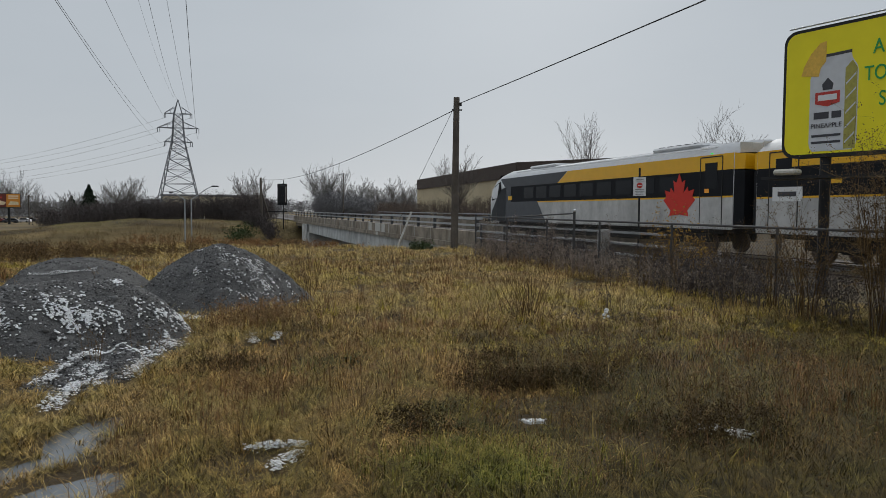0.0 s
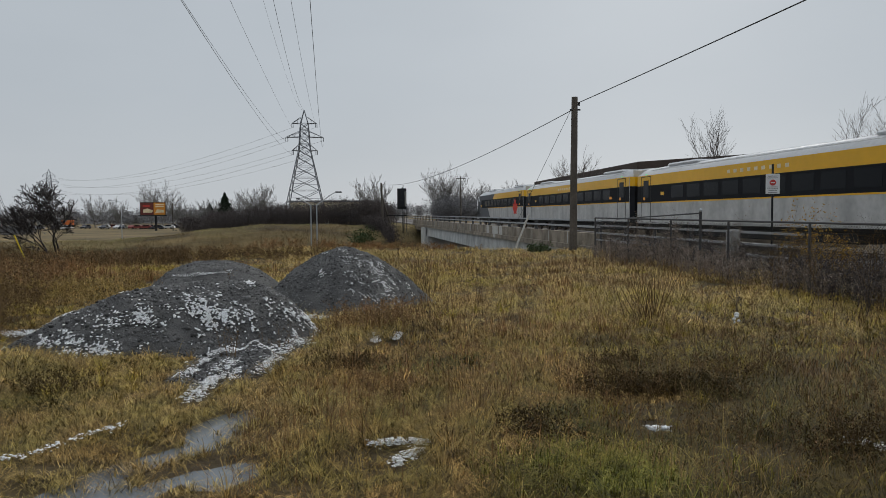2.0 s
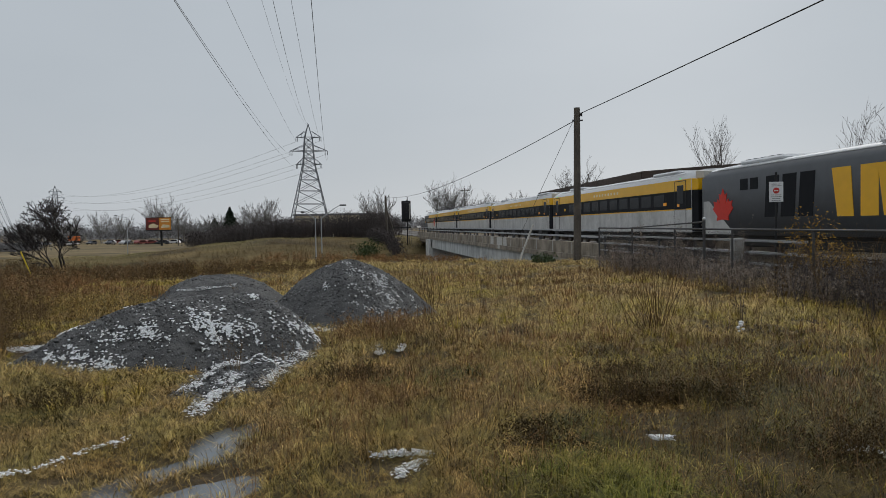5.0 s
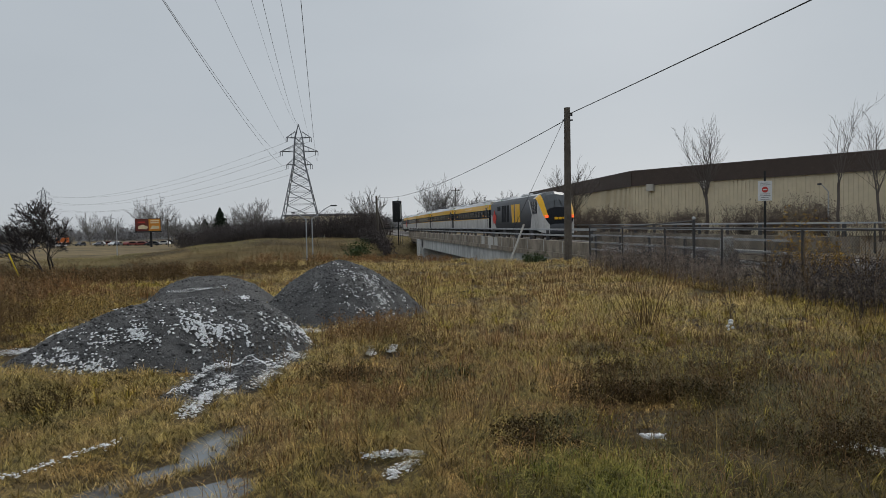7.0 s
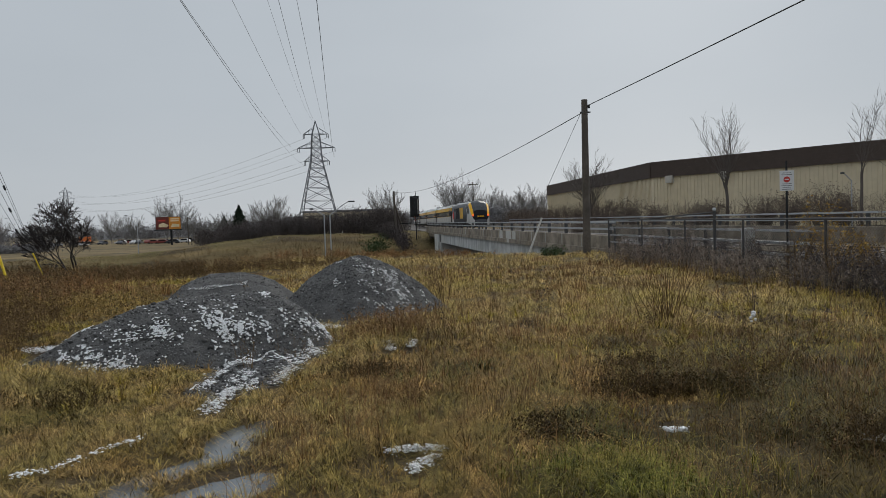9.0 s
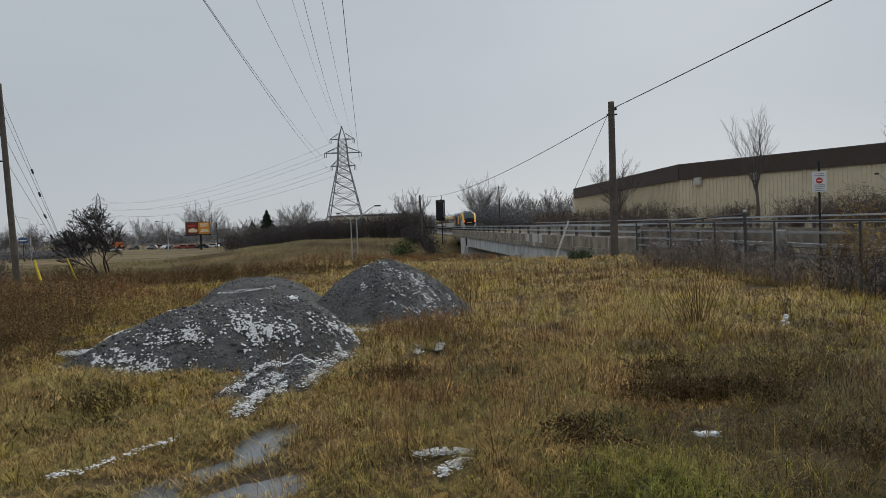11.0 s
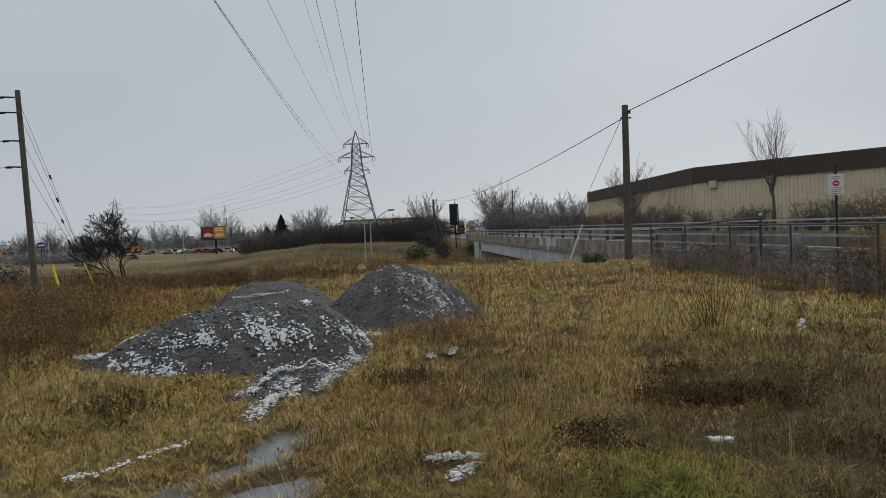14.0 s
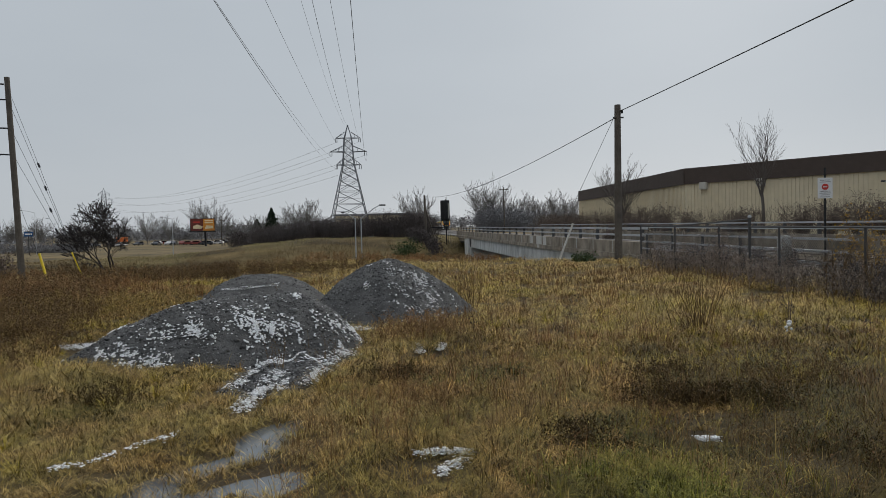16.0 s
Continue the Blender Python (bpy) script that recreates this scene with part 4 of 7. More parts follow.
names = ["dark grey gravel heap, long and low, streaked with snow", "dark grey gravel heap, steep and pointed, dusted with snow", "dark grey gravel heap behind the others with a band of snow"]
for i, (cx, cy, rl, rr, ry, H, pu, pv, slant, seed) in enumerate(PILES):
    heap = empty("gravel_pile")
    tagged(heap, names[i], "gravel pile", "gravel piles")
    ang = np.linspace(0, 2 * np.pi, 121)[:-1]
    rad = np.concatenate([[0.01], np.linspace(0.03, 1.2, 64)])
    R, A = np.meshgrid(rad, ang, indexing="ij")
    U, V_ = R * np.cos(A), R * np.sin(A)
    X = cx + np.where(U < 0, U * rl, U * rr)
    Y = cy + V_ * ry + slant * (X - cx)
    Z, _ = pile_z(i, X, Y)
    Z = np.maximum(Z + rng.normal(scale=0.008, size=Z.shape), -0.12)
    idx = np.arange(R.size).reshape(R.shape)
    j2 = np.roll(idx, -1, axis=1)
    f = np.stack([idx[:-1], idx[1:], j2[1:], j2[:-1]], -1).reshape(-1, 4)
    if i == 0:
        gx2, gy2 = np.meshgrid(np.linspace(-2.7, -0.9, 70), np.linspace(6.6, 9.4, 110))
        z_ap = np.maximum(pile_z(0, gx2, gy2)[0] + rng.normal(scale=0.01, size=gx2.shape) - 0.006, -0.1)
        g_ap = np.arange(gx2.size).reshape(gx2.shape)
        f_ap = np.stack([g_ap[:-1, :-1], g_ap[:-1, 1:], g_ap[1:, 1:], g_ap[1:, :-1]], -1).reshape(-1, 4)
        arr("apron", np.stack([gx2, gy2, z_ap], -1).reshape(-1, 3), [f_ap], M["gravel"], heap, "washed-out gravel and mud below the heap", True)
    arr("slope", np.stack([X, Y, Z], -1).reshape(-1, 3), [f], M["gravel"], heap, smooth=True)
    n = (26000, 15000, 5000)[i]
    u = rng.uniform(-1.1, 1.1, (n * 3, 2))
    if i == 0:
        u[:, 1] = rng.uniform(-2.3, 1.1, n * 3)
    x = cx + np.where(u[:, 0] < 0, u[:, 0] * rl, u[:, 0] * rr); y = cy + u[:, 1] * ry + slant * (x - cx)
    k = pile_z(i, x, y)[1] < 1.04
    x, y = x[k][:n], y[k][:n]
    z = np.maximum(pile_z(i, x, y)[0], land(x, y))
    size = rng.gamma(1.6, 0.005, len(x)) + 0.004
    v, t = scatter_stones(np.stack([x, y, z + 0.002], 1), size, rng)
    tagged(arr("loose_gravel", v, [t], M["stone"], heap), kind="stuff")


# ---- snow left on the heaps and in the grass ----
def field_noise(x, y, s, seed):
    return np.array([noise.noise(Vector((a * s, b * s, seed))) for a, b in zip(x, y)])


def snow_bits(P, size, rng, flat=0.3):
    return scatter_stones(P, size, rng, flat)


def snow_on_pile(i, n, rule):
    cx, cy, rl, rr, ry, H, pu, pv, slant, seed = PILES[i]
    u = rng.uniform(-1.08, 1.08, (n, 2))
    if i == 0:
        u[:, 1] = rng.uniform(-2.3, 0.3, n)
    x = cx + np.where(u[:, 0] < 0, u[:, 0] * rl, u[:, 0] * rr); y = cy + u[:, 1] * ry + slant * (x - cx)
    z, r = pile_z(i, x, y)
    a = 0.7 * field_noise(x, y * 0.8 + z, 2.2, 3.0 + i) + 0.6 * field_noise(x * 1.0 + y * 0.4, y, 6.0, 9.0) + 0.5 * field_noise(x, y * 1.3, 15.0, 5.0)
    keep = (r < 1.04) & rule(x, y, z, r, a)
    x, y, z = x[keep], y[keep], z[keep]
    z = np.maximum(z, land(x, y))
    return np.stack([x, y, z + 0.022], 1)


def near1(v, c, w):
    return np.exp(-((v - c) / w) ** 2)


# thin crust caught between the stones: broad drifts broken by a fine mottle
sp = [snow_on_pile(0, 520000, lambda x, y, z, r, a: (y < 9.8 + 0.35 * (x + 2.45)) & (a + 0.75 * field_noise(x, y, 38.0, 7.0) > 0.68 + 2.0 * (y < 8.05) - (y > 8.05) * (0.68 * near1(x, -2.15, 0.42) * near1(z, 0.4, 0.22) + 0.42 * near1(x, -1.4, 0.26) * near1(z, 0.25, 0.2)) - 0.75 * near1(x, -3.5, 0.5) * near1(z, 0.22, 0.2) - 0.4 * near1(x, -2.9, 0.35) * near1(z, 0.5, 0.15))),
      snow_on_pile(1, 260000, lambda x, y, z, r, a: (y < 13.2) & (x > -1.4) & (x < 0.45) & (a + 0.8 * field_noise(x, y, 38.0, 2.0) > 0.28 + 0.5 * np.abs(z - 0.6) + 0.3 * np.abs(x + 0.6))),
      snow_on_pile(2, 60000, lambda x, y, z, r, a: (np.abs(z - 0.5 - 0.05 * (x + 3.9)) < 0.022 + 0.012 * np.sin(x * 9)) & (y < 15.4) & (x > -4.5) & (x < -3.4))]
for P, lab in zip(sp, ("thin crusted snow in streaks on the long gravel heap", "thin snow flecks on the steep gravel heap", "narrow band of snow on the rear gravel heap")):
    v, t = snow_bits(P, rng.gamma(1.4, 0.0035, len(P)) + 0.004, rng, 0.35)
    tagged(arr("snow", v, [t], M["snow"]), lab, "snow", kind="stuff")


def snow_patch(cx, cy, pts, width, label, n=500):
    """Crusted snow along a short crooked line."""
    n = int(n * 5)
    pts = np.array(pts, float)
    t = rng.uniform(0, len(pts) - 1.001, n)
    k = t.astype(int)
    P = pts[k] + (pts[k + 1] - pts[k]) * (t - k)[:, None] + rng.normal(scale=width, size=(n, 2))
    z = land(P[:, 0], P[:, 1])
    keep = 0.7 * field_noise(P[:, 0], P[:, 1], 9.0, 1.0) + 0.8 * field_noise(P[:, 0], P[:, 1], 30.0, 2.0) > 0.0
    P, z = P[keep], z[keep]
    z = np.maximum(z, all_piles(P[:, 0], P[:, 1]))
    Q = np.stack([P[:, 0], P[:, 1], z + 0.035 + rng.uniform(0, 0.03, len(z))], 1)
    v, f = snow_bits(Q, rng.gamma(1.6, 0.004, len(Q)) + 0.005, rng, 0.2)
    tagged(arr("snow_patch", v, [f], M["snow"]), label, "snow", kind="stuff")


snow_patch(0, 0, [(-0.2, 4.93), (-0.02, 4.98), (0.11, 4.95), (0.12, 4.8), (0.02, 4.62), (-0.05, 4.52)], 0.03, "crooked patch of old snow lying in flattened grass", 420)
snow_patch(0, 0, [(1.85, 5.2), (1.98, 5.17)], 0.025, "small clot of snow caught in the grass", 130)
snow_patch(0, 0, [(-1.8, 6.2), (-1.82, 6.6), (-1.8, 7.0), (-1.83, 7.4), (-1.8, 7.9)], 0.045, "streak of snow running down from the gravel heap", 520)
snow_patch(0, 0, [(-2.16, 7.1), (-2.12, 7.6), (-2.1, 8.1), (-1.95, 8.4)], 0.04, "streak of snow at the foot of the gravel heap", 220)
snow_patch(0, 0, [(-1.62, 7.0), (-1.66, 7.45)], 0.025, "small scrap of snow below the gravel heap", 90)
snow_patch(0, 0, [(-1.4, 7.2), (-1.38, 7.6), (-1.4, 8.0), (-1.32, 8.6), (-1.25, 9.3)], 0.055, "snow along the edge of the gravel heap", 330)
snow_patch(0, 0, [(-5.25, 9.9), (-4.95, 10.15), (-4.8, 10.3)], 0.09, "flat patch of snow beside the gravel heap", 700)
snow_patch(0, 0, [(-2.67, 4.75), (-2.44, 4.91), (-2.28, 5.27), (-2.08, 5.51)], 0.025, "thin line of snow along a wheel rut", 95)
snow_patch(0, 0, [(3.05, 4.6), (3.25, 4.35)], 0.05, "scrap of snow in dark weeds", 250)
snow_patch(0, 0, [(-1.75, 12.0), (-1.5, 11.6), (-1.2, 11.4)], 0.07, "snow in the hollow between two gravel heaps", 500)
snow_patch(0, 0, [(-0.35, 9.55), (-0.32, 9.15)], 0.035, "snow at the rim of a puddle", 160)
snow_patch(0, 0, [(-0.02, 9.6), (-0.05, 9.3)], 0.03, "snow beside a small puddle", 120)
bm = bmesh.new()
for k in range(5):
    bmesh.ops.create_icosphere(bm, subdivisions=1, radius=0.022 + 0.005 * k, matrix=Matrix.Translation((0.05 * math.sin(k * 2.2), 0.04 * math.cos(k * 1.7), 0.12 + 0.03 * k)) @ Matrix.Diagonal((1, 0.7, 0.8, 1)))
rag = part("plastic_bag", bm, M["white"])
rag.matrix_basis = pose(4.88, 10.1, float(land(4.88, 10.1)))
tagged(rag, "crumpled white plastic bag caught on dry stems", "litter")


# ---- the train ----
SIDE = 1.55
LEAF = [(0, 1), (.14, .72), (.3, .8), (.22, .38), (.42, .58), (.47, .44), (.74, .5), (.66, .28), (.8, .18), (.42, -.14), (.48, -.32), (.06, -.28)]
LEAF = LEAF + [(-x, y) for x, y in LEAF[:0:-1]]


def loft(bm, rows):
    """Rows of (y, half width, z bottom, z eaves, z top, half width at the top), joined as a rounded car body."""
    rings = []
    for y, w, zb, ze, zt, wt_ in rows:
        pts = [(-w, zb), (-w, ze)]
        for k in range(1, 6):
            a = k / 6 * math.pi
            c, s = math.cos(a), math.sin(a)
            pts.append((-(wt_ + (w - wt_) * 0) * (abs(c) ** 0.75) * math.copysign(1, c) * (w / max(w, 0.01)), ze + (zt - ze) * (s ** 0.8)))
        pts += [(w, ze), (w, zb)]
        rings.append([bm.verts.new((x, y, z)) for x, z in pts])
    for a, b in zip(rings, rings[1:]):
        n = len(a)
        for i in range(n):
            j = (i + 1) % n
            bm.faces.new((a[i], a[j], b[j], b[i]))
    bm.faces.new(rings[0]); bm.faces.new(rings[-1][::-1])
    bmesh.ops.recalc_face_normals(bm, faces=bm.faces)
    return bm


def panel(name, pts, mat, car, label="", proud=0.012):
    """The same flat panel on both flanks."""
    for s in (-1, 1):
        part(name, prism(bmesh.new(), pts, s * (SIDE - 0.02), s * (SIDE + proud)), mat, car, label)


def rect(y0, y1, z0, z1):
    return [(y0, z0), (y1, z0), (y1, z1), (y0, z1)]


def bogie(car, y):
    b = part("bogie", boxes(((-1.15, y - 1.7, 0.45), (-0.95, y + 1.7, 0.8)), ((0.95, y - 1.7, 0.45), (1.15, y + 1.7, 0.8)), ((-1.1, y - 0.3, 0.4), (1.1, y + 0.3, 0.75)), bevel=0.03), M["t_under"], car)
    for dy in (-1.25, 1.25):
        for s in (-1, 1):
            part("wheel", rods(((s * 0.68, y + dy, 0.46), (s * 0.82, y + dy, 0.46), 0.46), n=20), M["rail"], b)


def decal_leaf(car, yc, zc, size):
    panel("leaf_decal", [(yc + x * size, zc + z * size) for x, z in LEAF], M["t_red"], car, "red leaf-shaped decal", 0.03)


def door(car, y, w=1.25):
    panel("door", rect(y - w / 2, y + w / 2, 1.15, 3.72), M["t_yellow"], car, "plug door in the car's own colours", 0.016)
    panel("door_panel", rect(y - w / 2, y + w / 2, 2.22, 3.2), M["t_black"], car, "", 0.02)
    panel("door_panel", rect(y - w / 2, y + w / 2, 1.15, 2.19), M["t_grey"], car, "", 0.02)
    panel("door_window", rect(y - w * 0.28, y + w * 0.28, 2.5, 3.5), M["t_glass"], car, "dark door window", 0.026)
    for a, b in ((y - w / 2 - 0.03, y - w / 2 + 0.01), (y + w / 2 - 0.01, y + w / 2 + 0.03)):
        panel("door_seal", rect(a, b, 1.1, 3.72), M["t_line"], car, "", 0.026)
    panel("door_seal", rect(y - w / 2, y + w / 2, 3.7, 3.74), M["t_line"], car, "", 0.028)
    for s in (-1, 1):
        part("door_lamp", boxes(((s * SIDE - 0.03, y - 0.04, 3.82), (s * SIDE + 0.03, y + 0.04, 3.87))), M["lamp_green"], car)
    panel("number_display", rect(y + 0.1, y + 0.36, 2.36, 2.52), M["led"], car, "amber digital display", 0.03)


def roof_gear(car, y0, y1):
    for i in range(6):
        z = 4.08 + 0.045 * i
        x = 1.32 - 0.16 * i
        for s in (-1, 1):
            part("roof_rib", rods(((s * x, y0, z), (s * x, y1, z), 0.018), n=5), M["t_roof"], car)
    for yy in (y0 + 3.0, y1 - 3.0):
        part("roof_unit", boxes(((-0.95, yy - 1.7, 4.24), (0.95, yy + 1.7, 4.42)), bevel=0.08), M["t_roof"], car, "pale roof air unit")
        for k in range(5):
            part("grille", boxes(((-0.85, yy - 1.4 + 0.6 * k, 4.422), (0.85, yy - 1.1 + 0.6 * k, 4.45))), M["dull"], car)


def underframe(car, y0, y1):
    part("underframe", boxes(((-1.2, y0, 0.8), (1.2, y1, 1.02)), ((-1.25, y0 + 5.5, 0.4), (1.25, y1 - 5.5, 0.8)), bevel=0.04), M["t_under"], car)


def windows(car, y0, y1, step=1.75):
    y = y0
    while y + 1.35 <= y1:
        panel("window", rect(y, y + 1.35, 2.42, 3.08), M["t_glass"], car, "", 0.02)
        y += step


def gangway(car, y, s):
    part("gangway", boxes(((-0.75, min(y, y + s * 0.45), 1.1), (0.75, max(y, y + s * 0.45), 3.7)), bevel=0.05), M["t_under"], car, "black rubber gangway bellows")
    part("coupler", boxes(((-0.15, min(y, y + s * 0.45), 0.75), (0.15, max(y, y + s * 0.45), 1.0))), M["t_under"], car)


def car_end(car, y, s):
    """The tapered end past the side panels: yellow above, black below, a grey roof fairing."""
    def taper(z0, z1, w0, w1):
        bm = bmesh.new()
        a = [bm.verts.new(p) for p in ((-w0, y, z0), (w0, y, z0), (w0, y, z1), (-w0, y, z1))]
        b = [bm.verts.new(p) for p in ((-w1, y + s * 0.36, z0), (w1, y + s * 0.36, z0), (w1, y + s * 0.36, z1 - 0.05), (-w1, y + s * 0.36, z1 - 0.05))]
        for i in range(4):
            j = (i + 1) % 4
            bm.faces.new((a[i], a[j], b[j], b[i]))
        bm.faces.new(b); bm.faces.new(a[::-1])
        bmesh.ops.recalc_face_normals(bm, faces=bm.faces)
        return bm
    part("end_panel", taper(3.2, 3.8, SIDE - 0.01, 1.36), M["t_yellow"], car)
    part("end_panel", taper(1.05, 3.196, SIDE - 0.01, 1.36), M["t_black"], car)
    part("roof_fairing", taper(3.804, 4.2, 1.3, 1.05), M["vent"], car, "grey roof end fairing")


def coach():
    car = empty("coach")
    h = 12.75
    part("body", loft(bmesh.new(), [(-h + 0.36, SIDE, 1.02, 3.78, 4.33, 1.3), (h - 0.36, SIDE, 1.02, 3.78, 4.33, 1.3)]), M["t_roof"], car, "pale body shell and roof", True)
    e = h - 0.38
    panel("lower_panel", rect(-e, e, 0.98, 2.18), M["t_grey"], car, "silver-grey lower side panel")
    panel("stripe", rect(-e, e, 2.17, 2.235), M["t_yellow"], car, "thin yellow stripe", 0.016)
    panel("window_band", rect(-e, e, 2.235, 3.2), M["t_black"], car, "black window band")
    panel("upper_panel", rect(-e, e, 3.2, 3.8), M["t_yellow"], car, "yellow upper side panel")
    for s in (-1, 1):
        car_end(car, s * (h - 0.37), s)
        gangway(car, s * h, s)
        door(car, s * (h - 1.6))
        bogie(car, s * 8.9)
    windows(car, -9.2, 9.3)
    panel("logo", rect(8.8, 9.2, 2.6, 2.78), M["t_yellow"], car, "small yellow emblem", 0.026)
    panel("logo", rect(-9.5, -9.1, 2.45, 2.62), M["led"], car, "small orange emblem", 0.03)
    for k in range(9):
        panel("lettering", rect(-2.4 + 0.55 * k, -2.15 + 0.55 * k, 3.42, 3.58), M["cream"], car, "", 0.018)
    underframe(car, -11.5, 11.5)
    roof_gear(car, -11.0, 11.0)
    return car


def cab_car():
    car = empty("cab_car")
    h = 12.75
    part("body", loft(bmesh.new(), [(-h + 0.36, SIDE, 1.02, 3.78, 4.33, 1.3), (9.6, SIDE, 1.02, 3.78, 4.33, 1.3), (10.6, SIDE - 0.02, 1.0, 3.62, 4.2, 1.25),
                                 (11.6, SIDE - 0.1, 0.9, 3.1, 3.75, 1.2), (12.3, SIDE - 0.25, 0.85, 2.4, 3.0, 1.1), (12.8, SIDE - 0.5, 0.85, 1.9, 2.25, 0.9), (13.0, SIDE - 0.8, 0.95, 1.6, 1.8, 0.6)]), M["t_roof"], car, "pale body shell with a sloping nose", True)
    e = -h + 0.38
    panel("lower_panel", [(e, 0.98), (3.0, 0.98), (4.2, 2.18), (e, 2.18)], M["t_grey"], car, "silver-grey lower side panel")
    panel("stripe", [(e, 2.17), (4.2, 2.17), (4.3, 2.235), (e, 2.235)], M["t_yellow"], car, "thin yellow stripe", 0.016)
    panel("window_band", [(e, 2.235), (8.9, 2.235), (8.9, 3.2), (e, 3.2)], M["t_black"], car, "black window band")
    panel("upper_panel", [(e, 3.2), (1.7, 3.2), (0.5, 3.8), (e, 3.8)], M["t_yellow"], car, "yellow upper side panel with a slanted end")
    panel("nose_panel", [(1.75, 3.2), (9.2, 3.2), (9.9, 3.74), (0.55, 3.8)], M["t_dark"], car, "slate-grey upper panel")
    panel("nose_panel", [(3.05, 0.98), (9.0, 0.98), (9.0, 3.2), (8.2, 3.2), (8.2, 2.235), (4.3, 2.235)], M["t_dark"], car, "slate-grey side of the cab end", 0.018)
    for s in (-1, 1):
        bm = bmesh.new()
        rows = [[bm.verts.new((s * (SIDE - dx + 0.022), y, z)) for z in (z0, z1)] for y, dx, z0, z1 in ((9.0, 0.0, 0.98, 3.2), (9.6, 0.0, 0.98, 3.1), (10.6, 0.02, 1.02, 2.5), (11.1, 0.06, 1.0, 2.1), (11.6, 0.1, 0.98, 1.7), (12.0, 0.18, 0.98, 1.35))]
        fs_ = [bm.faces.new((p[0], q[0], q[1], p[1]) if s > 0 else (p[1], q[1], q[0], p[0])) for p, q in zip(rows, rows[1:])]
        bmesh.ops.solidify(bm, geom=fs_, thickness=0.03)
        part("nose_side", bm, M["t_dark"], car, "slate-grey side of the nose")
        bm = bmesh.new()
        a = [bm.verts.new((s * x, y, z)) for x, y, z in ((1.56, 9.6, 2.55), (1.54, 10.5, 2.5), (1.46, 11.7, 2.35), (1.38, 11.95, 2.75), (1.52, 10.9, 3.35), (1.57, 9.9, 3.6))]
        f = bm.faces.new(a if s < 0 else a[::-1])
        bmesh.ops.solidify(bm, geom=[f], thickness=0.04)
        part("cab_window", bm, M["t_glass"], car, "dark raked cab side window")
    bm = bmesh.new()
    a = [bm.verts.new(p) for p in ((-1.1, 11.0, 4.05), (1.1, 11.0, 4.05), (1.05, 12.55, 2.75), (-1.05, 12.55, 2.75))]
    f = bm.faces.new(a)
    bmesh.ops.solidify(bm, geom=[f], thickness=0.06)
    part("windscreen", bm, M["t_glass"], car)
    windows(car, -9.2, 7.5)
    decal_leaf(car, -9.2, 1.88, 1.3)
    panel("logo", rect(8.0, 8.6, 2.35, 2.6), M["t_yellow"], car, "small yellow emblem", 0.03)
    door(car, -h + 1.6)
    car_end(car, -h + 0.37, -1)
    gangway(car, -h, -1)
    for y in (-8.9, 8.3):
        bogie(car, y)
    underframe(car, -11.5, 11.0)
    roof_gear(car, -11.0, 8.0)
    return car


